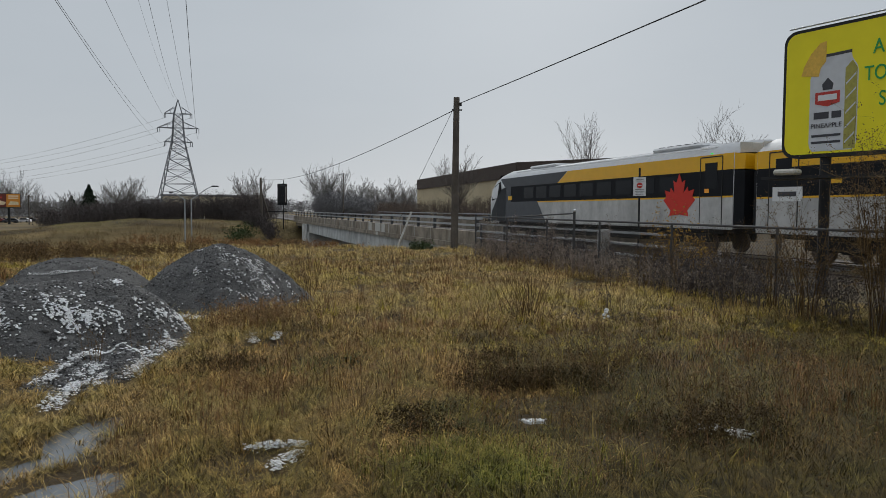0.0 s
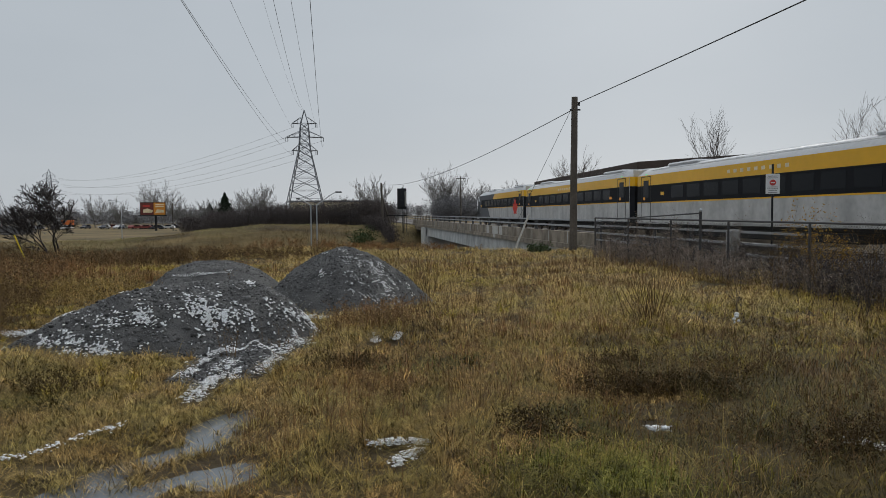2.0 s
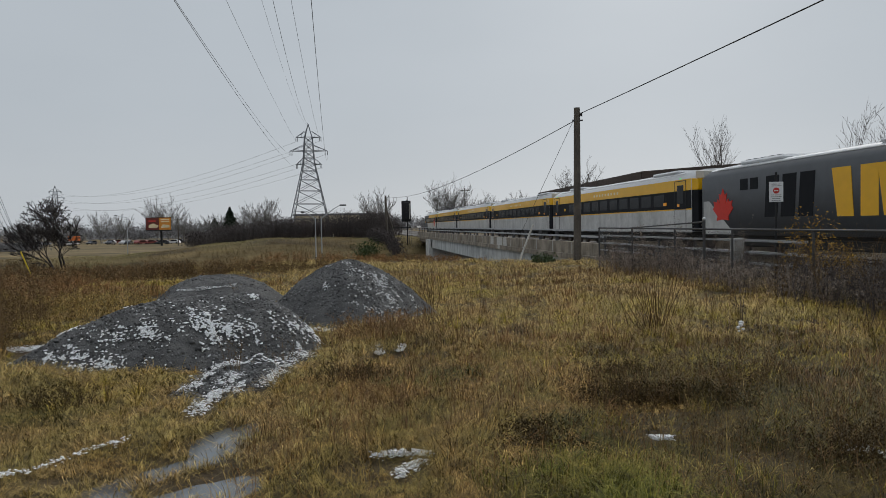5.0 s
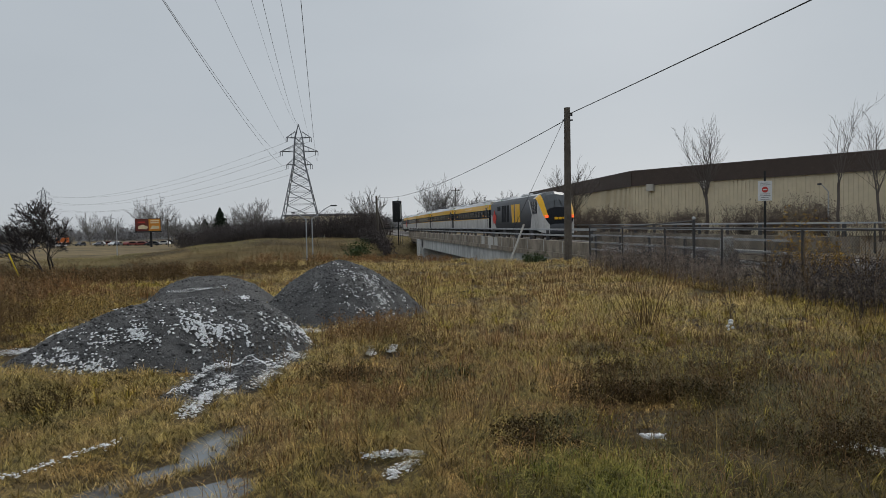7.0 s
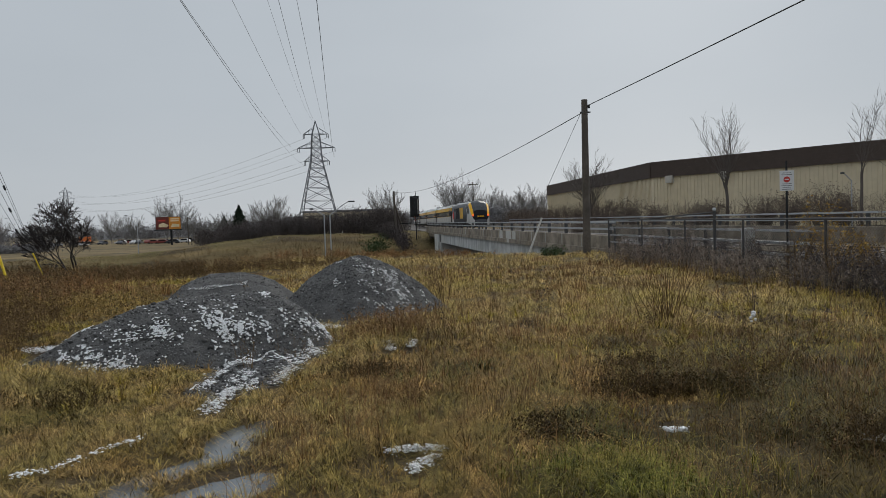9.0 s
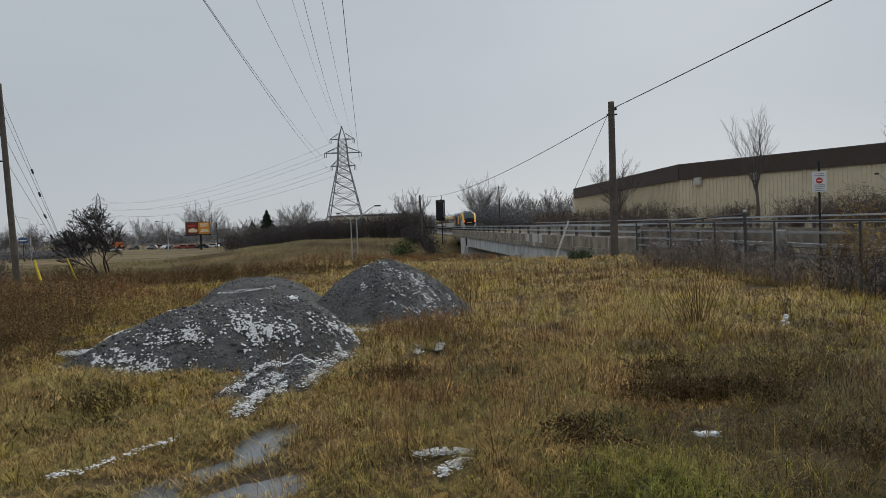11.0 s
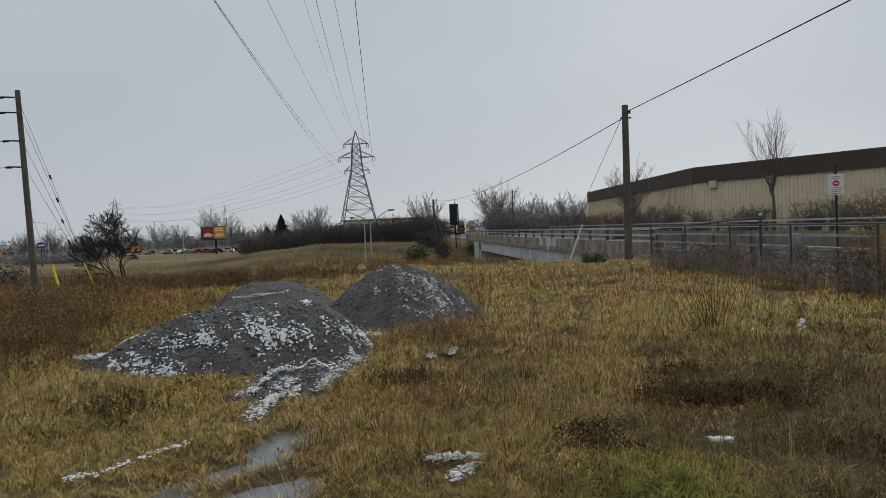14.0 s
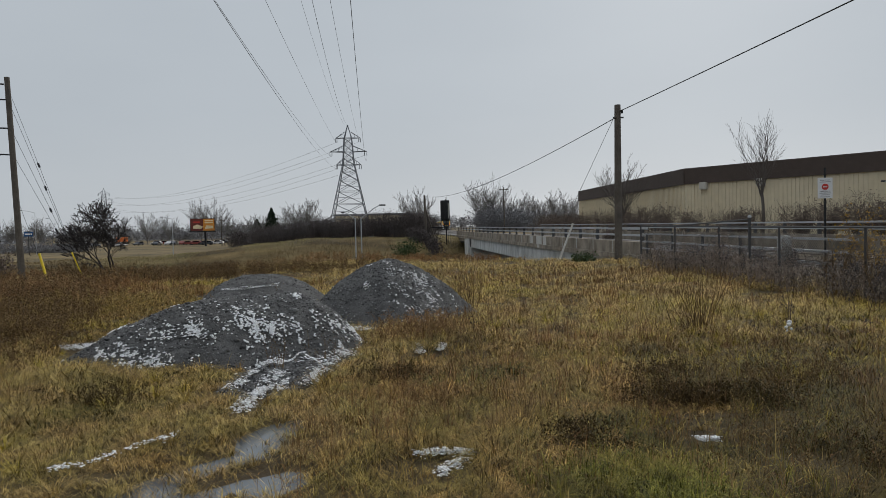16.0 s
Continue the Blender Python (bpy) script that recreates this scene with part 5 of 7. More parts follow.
def locomotive():
    """Built with its cab at the rear of the train, facing back."""
    car = empty("locomotive")
    h = 10.8
    front = [(-7.2, SIDE, 0.95, 3.76, 4.34, 1.3), (-7.9, SIDE, 0.92, 3.74, 4.38, 1.3), (-8.4, 1.53, 0.88, 3.6, 4.36, 1.3), (-8.9, 1.5, 0.82, 3.2, 4.1, 1.28), (-9.4, 1.45, 0.76, 2.7, 3.55, 1.25),
             (-9.8, 1.38, 0.7, 2.25, 2.95, 1.2), (-10.05, 1.28, 0.65, 1.95, 2.4, 1.12), (-10.2, 1.15, 0.62, 1.7, 1.95, 1.0), (-10.3, 0.95, 0.62, 1.4, 1.5, 0.8)]
    back = [(h, SIDE - 0.1, 0.95, 3.72, 4.2, 1.3), (h - 0.3, SIDE, 0.95, 3.76, 4.3, 1.3)]
    part("body", loft(bmesh.new(), back + front), M["t_dark"], car, "slate-grey body with a raked cab", True)

    def skin(name, rows, segs, mat, label="", lift=0.015):
        """A panel that follows the body: the given strips of its outline, between rows."""
        bm = bmesh.new()
        for y_a, y_b in zip(rows, rows[1:]):
            for j in segs:
                quad = []
                for (y, w, zb, ze, zt, wt_), jj in ((y_a, j), (y_a, j + 1), (y_b, j + 1), (y_b, j)):
                    if jj in (0, 8):
                        x, z = math.copysign(w, jj - 4), zb
                    elif jj in (1, 7):
                        x, z = math.copysign(w, jj - 4), ze
                    else:
                        a = (jj - 1) / 6 * math.pi
                        x = -wt_ * abs(math.cos(a)) ** 0.75 * math.copysign(1, math.cos(a)) if jj != 4 else 0.0
                        z = ze + (zt - ze) * math.sin(a) ** 0.8
                    out = Vector((x, -0.9 if y < -8.2 else 0.0, (z - 2.6) if jj not in (0, 8) else 0.0)).normalized() * lift
                    quad.append(bm.verts.new(Vector((x, y, z)) + out))
                bm.faces.new(quad)
        bmesh.ops.remove_doubles(bm, verts=bm.verts, dist=0.004)
        bmesh.ops.recalc_face_normals(bm, faces=bm.faces)
        bmesh.ops.solidify(bm, geom=bm.faces[:], thickness=0.012)
        return part(name, bm, mat, car, label)

    skin("roof_panel", [back[1], front[0]], (2, 3, 4, 5), M["t_roof"], "pale roof skin")
    skin("cab_arch", front[:2], (1, 2, 3, 4, 5, 6), M["t_grey"], "silver arch over the cab")
    for seg, side in ((1, 0), (6, 7)):
        skin("cab_trim", front[1:7], (seg,), M["t_yellow"], "yellow trim beside the windscreen", 0.03)
        skin("nose_cheek", front[2:9], (side,), M["t_grey"], "silver-grey nose cheek")
    skin("cab_brow", front[1:3], (2, 3, 4, 5), M["t_dark"], "slate-grey brow over the windscreen", 0.02)
    ws = skin("windscreen", front[2:6], (2, 3, 4, 5), M["t_screen"], "raked windscreen mirroring the grey sky", 0.02)
    skin("nose_mask", front[5:9], (1, 2, 3, 4, 5, 6), M["t_black"], "black nose mask", 0.02)
    panel("cab_panel", [(-6.2, 0.98), (-8.4, 0.92), (-8.4, 2.4), (-7, 2.35), (-5.9, 3.72), (-5.65, 3.72), (-6.75, 2.3)], M["t_grey"], car, "silver-grey flash round the cab", 0.02)
    panel("cab_window", [(-7.1, 2.5), (-8.3, 2.5), (-8.3, 3.3), (-7.9, 3.5), (-6.4, 3.5)], M["t_glass"], car, "dark cab side window", 0.026)
    for y0, y1 in ((-7.25, -7.19), (-7.85, -7.79)):
        panel("window_bar", rect(y0, y1, 2.5, 3.5), M["t_grey"], car, "", 0.03)
    for s in (-1, 1):
        part("lamp_cluster", boxes(((s * 1.16 - 0.13, -10.17, 2.0), (s * 1.16 + 0.13, -9.85, 2.24)), bevel=0.03), M["lamp_red"], car, "lit red tail lamp")
    for x in (-0.4, 0.4):
        part("wiper", rods(((x, -9.9, 2.95), (x * 0.5, -9.42, 3.62), 0.018), n=5), M["black"], ws)
    for k in range(3):
        part("nose_sign", boxes(((-0.5 + 0.36 * k, -10.3, 1.86), (-0.22 + 0.36 * k, -10.1, 2.06))), M["t_yellow"], car, "yellow emblem on the nose, plain bars")
    part("pilot", boxes(((-1.3, -10.1, 0.3), (1.3, -9.4, 0.62)), bevel=0.1), M["t_under"], car)
    for k, y in enumerate((0.6, -0.5, -1.7)):
        panel("emblem", [(y, 1.7), (y - 0.85, 1.7), (y - 0.7, 3.5), (y + 0.3, 3.5)] if k % 2 == 0 else [(y - 0.1, 1.7), (y - 0.95, 1.7), (y - 0.95, 3.5), (y - 0.1, 3.5)], M["t_yellow"], car, "large yellow letter-like emblem", 0.02)
    for k in range(3):
        panel("emblem", [(2.0 + 1.15 * k, 1.75), (2.9 + 1.15 * k, 1.75), (2.75 + 1.15 * k, 3.5), (1.85 + 1.15 * k, 3.5)], M["t_black"], car, "large black letter-like emblem", 0.016)
    for k in range(2):
        panel("side_grille", rect(5.7 + 0.8 * k, 6.3 + 0.8 * k, 3.0, 3.5), M["t_black"], car, "black louvred grille", 0.018)
    decal_leaf(car, 8.6, 2.0, 1.15)
    panel("end_panel", [(h - 0.35, 0.98), (h - 3.2, 0.98), (h - 0.9, 2.6), (h - 0.35, 2.6)], M["t_grey"], car, "silver-grey slanted end panel")
    gangway(car, h, 1)
    for y in (-5.9, 6.8):
        bogie(car, y)
    underframe(car, -8.6, 10.0)
    roof_gear(car, -5.4, 9.5)
    part("roof_hatch", boxes(((-0.8, -6.4, 4.28), (0.8, -4.6, 4.46)), bevel=0.06), M["dull"], car)
    return car


cab = cab_car()
tagged(cab, "grey, yellow and black cab car leading the passenger train", "train car", "train")
coach_1 = coach()
tagged(coach_1, "passenger coach, yellow over black windows over silver-grey", "train car", "train")
coaches = [coach_1] + [copy_thing(coach_1, Matrix.Identity(4)) for _ in range(3)]
loco = locomotive()
tagged(loco, "slate-grey diesel locomotive with yellow-framed windscreen and red lamps", "locomotive", "train")


# ---- poles, wires, tower ----
def sag_wire(name, a, b, sag, r, label, category="wire", n=28, group="overhead wires"):
    a, b = Vector(a), Vector(b)
    pts = [a.lerp(b, i / n) - Vector((0, 0, sag * 4 * (i / n) * (1 - i / n))) for i in range(n + 1)]
    segs = [(*p, *q, r, r) for p, q in zip(pts, pts[1:])]
    v, q = tubes(segs, 5)
    return tagged(arr(name, v, [q], M["wire"]), label, category, group)


def wood_pole(base, top, r0, r1, label):
    p = empty("utility_pole")
    tagged(p, label, "utility pole", "utility poles")
    part("shaft", rod(bmesh.new(), Vector(base) - Vector((0, 0, 0.3)), top, r0, r1, 14), M["polewood"], p, smooth=False)
    return p


P1B, P1T = (7.55, 30.65, 0), (7.62, 30.7, 6.68)
pole_1 = wood_pole(P1B, P1T, 0.17, 0.13, "weathered brown wooden utility pole beside the bridge end")
part("bolt", boxes(((7.4, 30.6, 6.1), (7.85, 30.66, 6.16))), M["dull"], pole_1)
part("insulator", rods(((7.78, 30.6, 6.3), (7.78, 30.6, 6.45), 0.05)), M["black"], pole_1)
sag_wire("overhead_wire", (7.75, 30.6, 6.42), (11.47, -14, 6.5), 0.12, 0.018, "black overhead cable slung from the wooden pole")
sag_wire("overhead_wire", (7.55, 30.7, 6.15), (-2.6, 117, 6.7), 1.15, 0.018, "black overhead cable crossing the road cut")
sag_wire("guy_wire", (7.55, 30.75, 6.3), (6.4, 38.6, 1.2), 0.0, 0.01, "thin steel guy wire of the wooden pole", "guy wire", 2)
pole_2 = wood_pole((-2.45, 115, -0.2), (-2.62, 115, 6.8), 0.2, 0.15, "thin dark utility pole with a prop on the far bank")
part("prop", rod(bmesh.new(), (-1.1, 115, -0.2), (-2.5, 115, 4.6), 0.14, 0.12), M["polewood"], pole_2)

P3B, P3T = (-19.13, 32.6, -0.3), (-19.7, 33.0, 8.95)
pole_3 = wood_pole(P3B, P3T, 0.15, 0.115, "leaning brown wooden utility pole with side insulators")
for z in (8.6, 7.9, 6.6, 5.4):
    x = -19.15 - 0.55 * z / 8.95
    part("insulator", rods(((x - 0.05, 32.8, z), (x - 0.55, 32.7, z + 0.02), 0.035), ((x - 0.5, 32.7, z), (x - 0.75, 32.7, z), 0.055)), M["black"], pole_3)
    sag_wire("overhead_wire", (x - 0.75, 32.7, z), (x - 34, 26, z + 0.3), 0.6, 0.014, "black wire strung off the leaning pole")
    sag_wire("guy_wire", (x + 0.1, 32.8, z - 0.1), (-15.95, 31.8, -0.2), 0.0, 0.008, "thin steel guy wire with insulator beads", "guy wire", 2)
sag_wire("guy_wire", (-19.4, 32.8, 3.6), (-16.95, 30.7, -0.2), 0.0, 0.008, "short thin steel guy wire", "guy wire", 2)
for k, (t_, z) in enumerate(((0.42, 8.5), (0.5, 7.8), (0.55, 6.5), (0.62, 5.3))):
    x = -19.15 - 0.55 * z / 8.95
    a, b = Vector((x + 0.1, 32.8, z)), Vector((-15.95, 31.8, -0.2))
    c = a.lerp(b, t_)
    bead = part("wire_insulator", rod(bmesh.new(), c - (b - a).normalized() * 0.1, c + (b - a).normalized() * 0.1, 0.045), M["black"])
    tagged(bead, "dark strain insulator on a guy wire", "insulator", "guy wire insulators")
for (a, b) in (((-16.95, 30.7, -0.25), (-17.42, 31.0, 0.9)), ((-15.95, 31.8, -0.25), (-16.5, 31.95, 0.9))):
    g = part("guy_guard", rod(bmesh.new(), a, b, 0.055 if a[0] < -16.5 else 0.032), M["yellowpl"])
    tagged(g, "yellow plastic guard tube on a guy wire", "guy guard", "guy guards")
wp = part("white_post", rod(bmesh.new(), (5.35, 33.2, -0.2), (6.1, 33.2, 1.68), 0.05, 0.045), M["whitepost"])
tagged(wp, "leaning weathered white post in front of the bridge", "post")


def lattice(bm_list, pts):
    for a, b, r in pts:
        bm_list.append((*a, *b, r, r))


def pylon(m, label):
    t = empty("transmission_tower", m)
    tagged(t, label, "pylon", "transmission towers")
    levels = [(0, 4.7), (4.0, 4.1), (7.6, 3.35), (10.6, 2.7), (13.2, 2.15), (15.3, 1.7), (16.9, 1.35), (18.4, 1.2), (20.0, 1.1), (21.7, 1.0), (23.2, 0.85)]
    top = (0, 0, 26.3)
    cor = [(-1, -1), (1, -1), (1, 1), (-1, 1)]
    for sx, sy in cor:
        ring = np.array([(-1, -1, 0), (1, -1, 0), (1, 1, 0), (-1, 1, 0)]) * 0.1
        path = np.array([(sx * w, sy * w, z) for z, w in levels] + [top], float)
        v = (path[:, None] + ring[None]).reshape(-1, 3)
        q = [(4 * i + k, 4 * i + (k + 1) % 4, 4 * i + 4 + (k + 1) % 4, 4 * i + 4 + k) for i in range(len(path) - 1) for k in range(4)]
        arr("leg", v, [q], M["tower"], t)
        part("footing", boxes(((sx * 4.7 - 0.45, sy * 4.7 - 0.45, -4.2), (sx * 4.7 + 0.45, sy * 4.7 + 0.45, 0.15)), bevel=0.05), M["palecon"], t, "concrete footing")
    for i in range(4):
        (ax, ay), (bx, by) = cor[i], cor[(i + 1) % 4]
        segs = []
        for (z0, w0), (z1, w1) in zip(levels, levels[1:]):
            segs.append((ax * w0, ay * w0, z0, bx * w1, by * w1, z1, 0.06, 0.06))
            segs.append((bx * w0, by * w0, z0, ax * w1, ay * w1, z1, 0.06, 0.06))
            segs.append((ax * w1, ay * w1, z1, bx * w1, by * w1, z1, 0.05, 0.05))
            if z0 < 12:
                zc, wc = (z0 + z1) / 2, (w0 + w1) / 2
                segs.append((ax * wc, ay * wc, zc, (ax + bx) / 2 * wc, (ay + by) / 2 * wc, zc, 0.04, 0.04))
        v, q = tubes(segs, 4)
        arr("bracing", v, [q], M["tower"], t)
    for z, w, hw in ((23.2, 0.85, 2.9), (20.0, 1.1, 4.35), (16.9, 1.35, 2.95)):
        for s in (-1, 1):
            tip = (s * hw, 0, z)
            segs = [(s * w, -w, z, *tip, 0.08, 0.07), (s * w, w, z, *tip, 0.08, 0.07), (s * w * 0.9, -w * 0.9, z + 1.4, *tip, 0.06, 0.06), (s * w * 0.9, w * 0.9, z + 1.4, *tip, 0.06, 0.06)]
            for f in (0.35, 0.7):
                x = s * (w + (hw - w) * f)
                segs.append((x, -w * (1 - f), z, x, w * (1 - f), z, 0.04, 0.04))
                segs.append((x, -w * (1 - f), z, x, 0, z + 1.4 * (1 - f), 0.04, 0.04))
            v, q = tubes(segs, 4)
            arm = arr("cross_arm", v, [q], M["tower"], t)
            v, q = tubes([(s * hw, 0.25, z, s * hw, 0.25, z - 1.0, 0.07, 0.07), (s * hw * 0.88, -0.25, z, s * hw * 0.88, -0.25, z - 1.0, 0.07, 0.07)], 5)
            arr("insulator_string", v, [q], M["black"], arm)
    return t


TX, TY = -21.65, 170.3
pylon(pose(TX, TY, 0.0, 0, 0, 3), "grey steel lattice transmission tower with three cross-arms")
T2 = (-181.0, 386.0)
pylon(pose(T2[0], T2[1], 0.5, 0, 0, 20), "distant steel lattice transmission tower, hazy grey")
for x, z, over, sag in ((-2.95, 16.0, 27.9, 4.2), (-4.35, 19.1, 27.1, 4.3), (-2.9, 22.3, 25.6, 2.6), (2.9, 22.3, 25.3, 6.5), (4.35, 19.1, 25.7, 9.8)):
    sag_wire("conductor", (TX + x, TY, z), (TX + x + over, -90, z), sag, 0.015 if x < 0 else 0.012, "dark high-voltage conductor sagging over the field", "power line", 60, "power lines")
for z, hw in ((22.3, 2.9), (19.1, 4.35), (16.0, 2.95)):
    for s in (-1, 1):
        sag_wire("conductor", (TX + s * hw * 0.9, TY, z), (T2[0] + s * hw, T2[1], z), 5.5, 0.022, "dark high-voltage conductor running to the distant tower", "power line", 30, "power lines")
sag_wire("conductor", (TX, TY, 26.3), (TX + 28.2, -90, 26.3), 8.6, 0.016, "shield wire over the conductors", "power line", 60, "power lines")
sag_wire("conductor", (TX - 0.3, TY, 26.2), (TX + 26.8, -90, 26.2), 8.4, 0.009, "thin shield wire over the conductors", "power line", 60, "power lines")


for x, y, h in ((-69, 225, 8.5), (-8.2, 112.5, 0.0), (-120, 260, 9.0), (14.5, 165, 10.5)):
    if h:
        pf = wood_pole((x, y, float(land(x, y))), (x, y, float(land(x, y)) + h), 0.16, 0.12, "distant thin wooden utility pole")
        part("crossarm", boxes(((x - 1.1, y - 0.06, float(land(x, y)) + h - 0.6), (x + 1.1, y + 0.06, float(land(x, y)) + h - 0.45))), M["polewood"], pf)


# ---- road lamps, signal, signs ----
def road_lamp(base, h, arms, label, r=0.075):
    t = empty("street_lamp", pose(*base))
    tagged(t, label, "street lamp", "street lamps")
    part("pole", rod(bmesh.new(), (0, 0, 0), (0, 0, h), r, r * 0.6, 10), M["galv"], t)
    for dx, dz in arms:
        a = part("arm", rods(((0, 0, h - 0.05), (dx * 0.75, 0, h + dz * 0.8), r * 0.55), ((dx * 0.75, 0, h + dz * 0.8), (dx, 0, h + dz), r * 0.45)), M["galv"], t)
        part("lamp_head", boxes(((min(dx, dx * 1.35), -0.13, h + dz - 0.04), (max(dx, dx * 1.35), 0.13, h + dz + 0.08)), bevel=0.03), M["dull"], a)
    return t


road_lamp((-7.45, 62, -5.1), 7.7, [(-0.9, 0.5)], "grey steel street lamp standing in the road cut")
road_lamp((-6.95, 62, -5.1), 7.7, [(1.6, 1.05)], "grey steel street lamp standing in the road cut")
road_lamp((-45.0, 120, -2.6), 6.7, [(-1.5, 0.3)], "grey street lamp beyond the bank, arm reaching over the road")
road_lamp((-99, 175, -2.8), 10.3, [(-3.0, 0.6)], "distant grey street lamp in haze")
road_lamp((-160, 300, -2.8), 11.3, [(-4.0, 0.6)], "far grey street lamp in haze")
road_lamp((27.74, 44, 0), 3.4, [(-0.5, 0.42)], "short pale street lamp before the warehouse", 0.06)

sig = empty("railway_signal", pose(0.75, 110, 0))
tagged(sig, "black railway signal seen from behind, on a post", "railway signal")
part("mast", rods(((0, 0, -1.5), (0, 0, 5.9), 0.09)), M["black"], sig)
part("backboard", boxes(((-0.85, -0.12, 2.55), (0.55, 0.05, 5.75)), bevel=0.06), M["black"], sig)
hd = part("signal_head", boxes(((-0.5, -0.5, 2.8), (0.3, -0.125, 5.5)), bevel=0.05), M["black"], sig)
for z in (3.3, 4.15, 5.0):
    part("hood", rods(((-0.1, -0.5, z), (-0.1, -0.9, z), 0.26), n=12), M["black"], hd)
part("face_plate", boxes(((0.02, -0.14, 3.0), (0.42, -0.121, 5.3))), M["vent"], sig, "pale grey plate on the signal")
part("bracket", boxes(((0.0, -0.08, 5.2), (0.1, 0.08, 6.3))), M["dull"], sig)
part("walkway", boxes(((-2.4, -0.5, 1.55), (0.6, 0.5, 1.68))), M["black"], sig)
part("ladder", rods(((0.25, 0.3, -1), (0.25, 0.3, 3.0), 0.03), ((0.55, 0.3, -1), (0.55, 0.3, 3.0), 0.03)), M["dull"], sig)

sg = empty("warning_sign", pose(10.72, 20, 0, 0, 0, -22))
tagged(sg, "white warning sign with a red disc on a dark post", "sign")
part("post", rods(((0, 0.04, -0.2), (0, 0.04, 3.05), 0.03)), M["black"], sg)
pn = part("panel", boxes(((-0.185, -0.01, 2.2), (0.185, 0.005, 2.77)), bevel=0.004), M["white"], sg)
part("disc", rods(((0, -0.02, 2.52), (0, -0.012, 2.52), 0.085), n=24), M["redad"], pn)
part("bar", boxes(((-0.055, -0.024, 2.505), (0.055, -0.0205, 2.535))), M["white"], pn)
for z, w in ((2.7, 0.12), (2.65, 0.14), (2.39, 0.13), (2.34, 0.14), (2.29, 0.11), (2.235, 0.12)):
    part("text_bar", boxes(((-w, -0.016, z), (w, -0.0115, z + 0.011))), M["dull"], pn)


# ---- advertising boards ----
def text_mesh(name, s, size, mat, m, parent, extrude=0.004):
    cu = bpy.data.curves.new(name, "FONT")
    cu.body, cu.size, cu.extrude = s, size, extrude
    cu.align_x, cu.align_y = "CENTER", "CENTER"
    tmp = bpy.data.objects.new(name, cu)
    scene.collection.objects.link(tmp)
    me = bpy.data.meshes.new_from_object(tmp.evaluated_get(bpy.context.evaluated_depsgraph_get()))
    bpy.data.objects.remove(tmp)
    me.materials.clear(); me.materials.append(mat)
    ob = new(name, me)
    ob.parent = parent
    ob.matrix_basis = m
    return ob


def plate(bm, pts, y0, y1):
    """A polygon of (x, z) points pushed from y0 to y1."""
    a = [bm.verts.new((x, y0, z)) for x, z in pts]
    b = [bm.verts.new((x, y1, z)) for x, z in pts]
    bm.faces.new(a); bm.faces.new(b[::-1])
    for i in range(len(pts)):
        j = (i + 1) % len(pts)
        bm.faces.new((a[j], a[i], b[i], b[j]))
    bmesh.ops.recalc_face_normals(bm, faces=bm.faces)
    return bm


def round_rect(x0, x1, z0, z1, r):
    pts = []
    for cx, cz, a0 in ((x1 - r, z1 - r, 0), (x0 + r, z1 - r, 90), (x0 + r, z0 + r, 180), (x1 - r, z0 + r, 270)):
        for k in range(6):
            a = radians(a0 + 18 * k)
            pts.append((cx + r * math.cos(a), cz + r * math.sin(a)))
    return pts


# local x runs along the board from its far end, -y is the printed face
BBA = math.degrees(math.atan2(-2.0, 0.75))
bb = empty("billboard", pose(10.95, 14.0, 0, 0, 0, BBA))
tagged(bb, "large yellow rounded billboard with a drink can, on a steel post", "billboard")
part("frame", plate(bmesh.new(), round_rect(0, 6.1, 2.9, 5.66, 0.28), 0.0, 0.3), M["black"], bb, "black steel frame")
face = part("poster", plate(bmesh.new(), round_rect(0.07, 6.03, 2.97, 5.59, 0.24), -0.012, 0.002), M["yellowad"], bb, "yellow printed poster")
part("can_print", plate(bmesh.new(), [(0.7, 3.02), (1.54, 3.02), (1.6, 3.1), (1.62, 3.2), (1.62, 4.62), (1.6, 4.72), (1.54, 4.82), (1.49, 4.9), (1.47, 5.02), (0.85, 5.0), (0.83, 4.88), (0.75, 4.78), (0.66, 4.68), (0.62, 4.56), (0.62, 3.2), (0.64, 3.1)], -0.018, -0.011), M["can"], face, "silver can print")
part("can_shade", plate(bmesh.new(), [(1.36, 3.04), (1.6, 3.04), (1.6, 4.68), (1.5, 4.84), (1.36, 4.7)], -0.022, -0.0175), M["canedge"], face)
for k in range(5):
    z = 3.15 + 0.3 * k
    part("can_line", plate(bmesh.new(), [(1.38, z), (1.58, z + 0.2), (1.58, z + 0.24), (1.38, z + 0.04)], -0.025, -0.0215), M["can"], face)
part("can_rim", plate(bmesh.new(), [(0.84, 4.98), (1.48, 5.0), (1.48, 5.06), (0.84, 5.04)], -0.022, -0.0175), M["ink"], face)
part("fruit_print", plate(bmesh.new(), [(0.42, 4.66), (0.8, 4.6), (0.84, 4.78), (0.95, 4.9), (0.95, 5.32), (0.82, 5.3), (0.62, 5.1), (0.48, 4.86)], -0.024, -0.019), M["fruit"], face, "orange fruit wedge print")
part("badge", plate(bmesh.new(), [(0.74, 4.02), (1.0, 3.95), (1.26, 4.02), (1.26, 4.26), (0.74, 4.26)], -0.024, -0.019), M["redad"], face, "red brand badge, plain")
part("badge_bar", plate(bmesh.new(), [(0.8, 4.08), (1.2, 4.08), (1.2, 4.2), (0.8, 4.2)], -0.027, -0.0235), M["white"], face)
part("badge_top", plate(bmesh.new(), [(0.9, 4.3), (1.1, 4.3), (1.12, 4.42), (1.0, 4.55), (0.88, 4.42)], -0.024, -0.019), M["ink"], face)
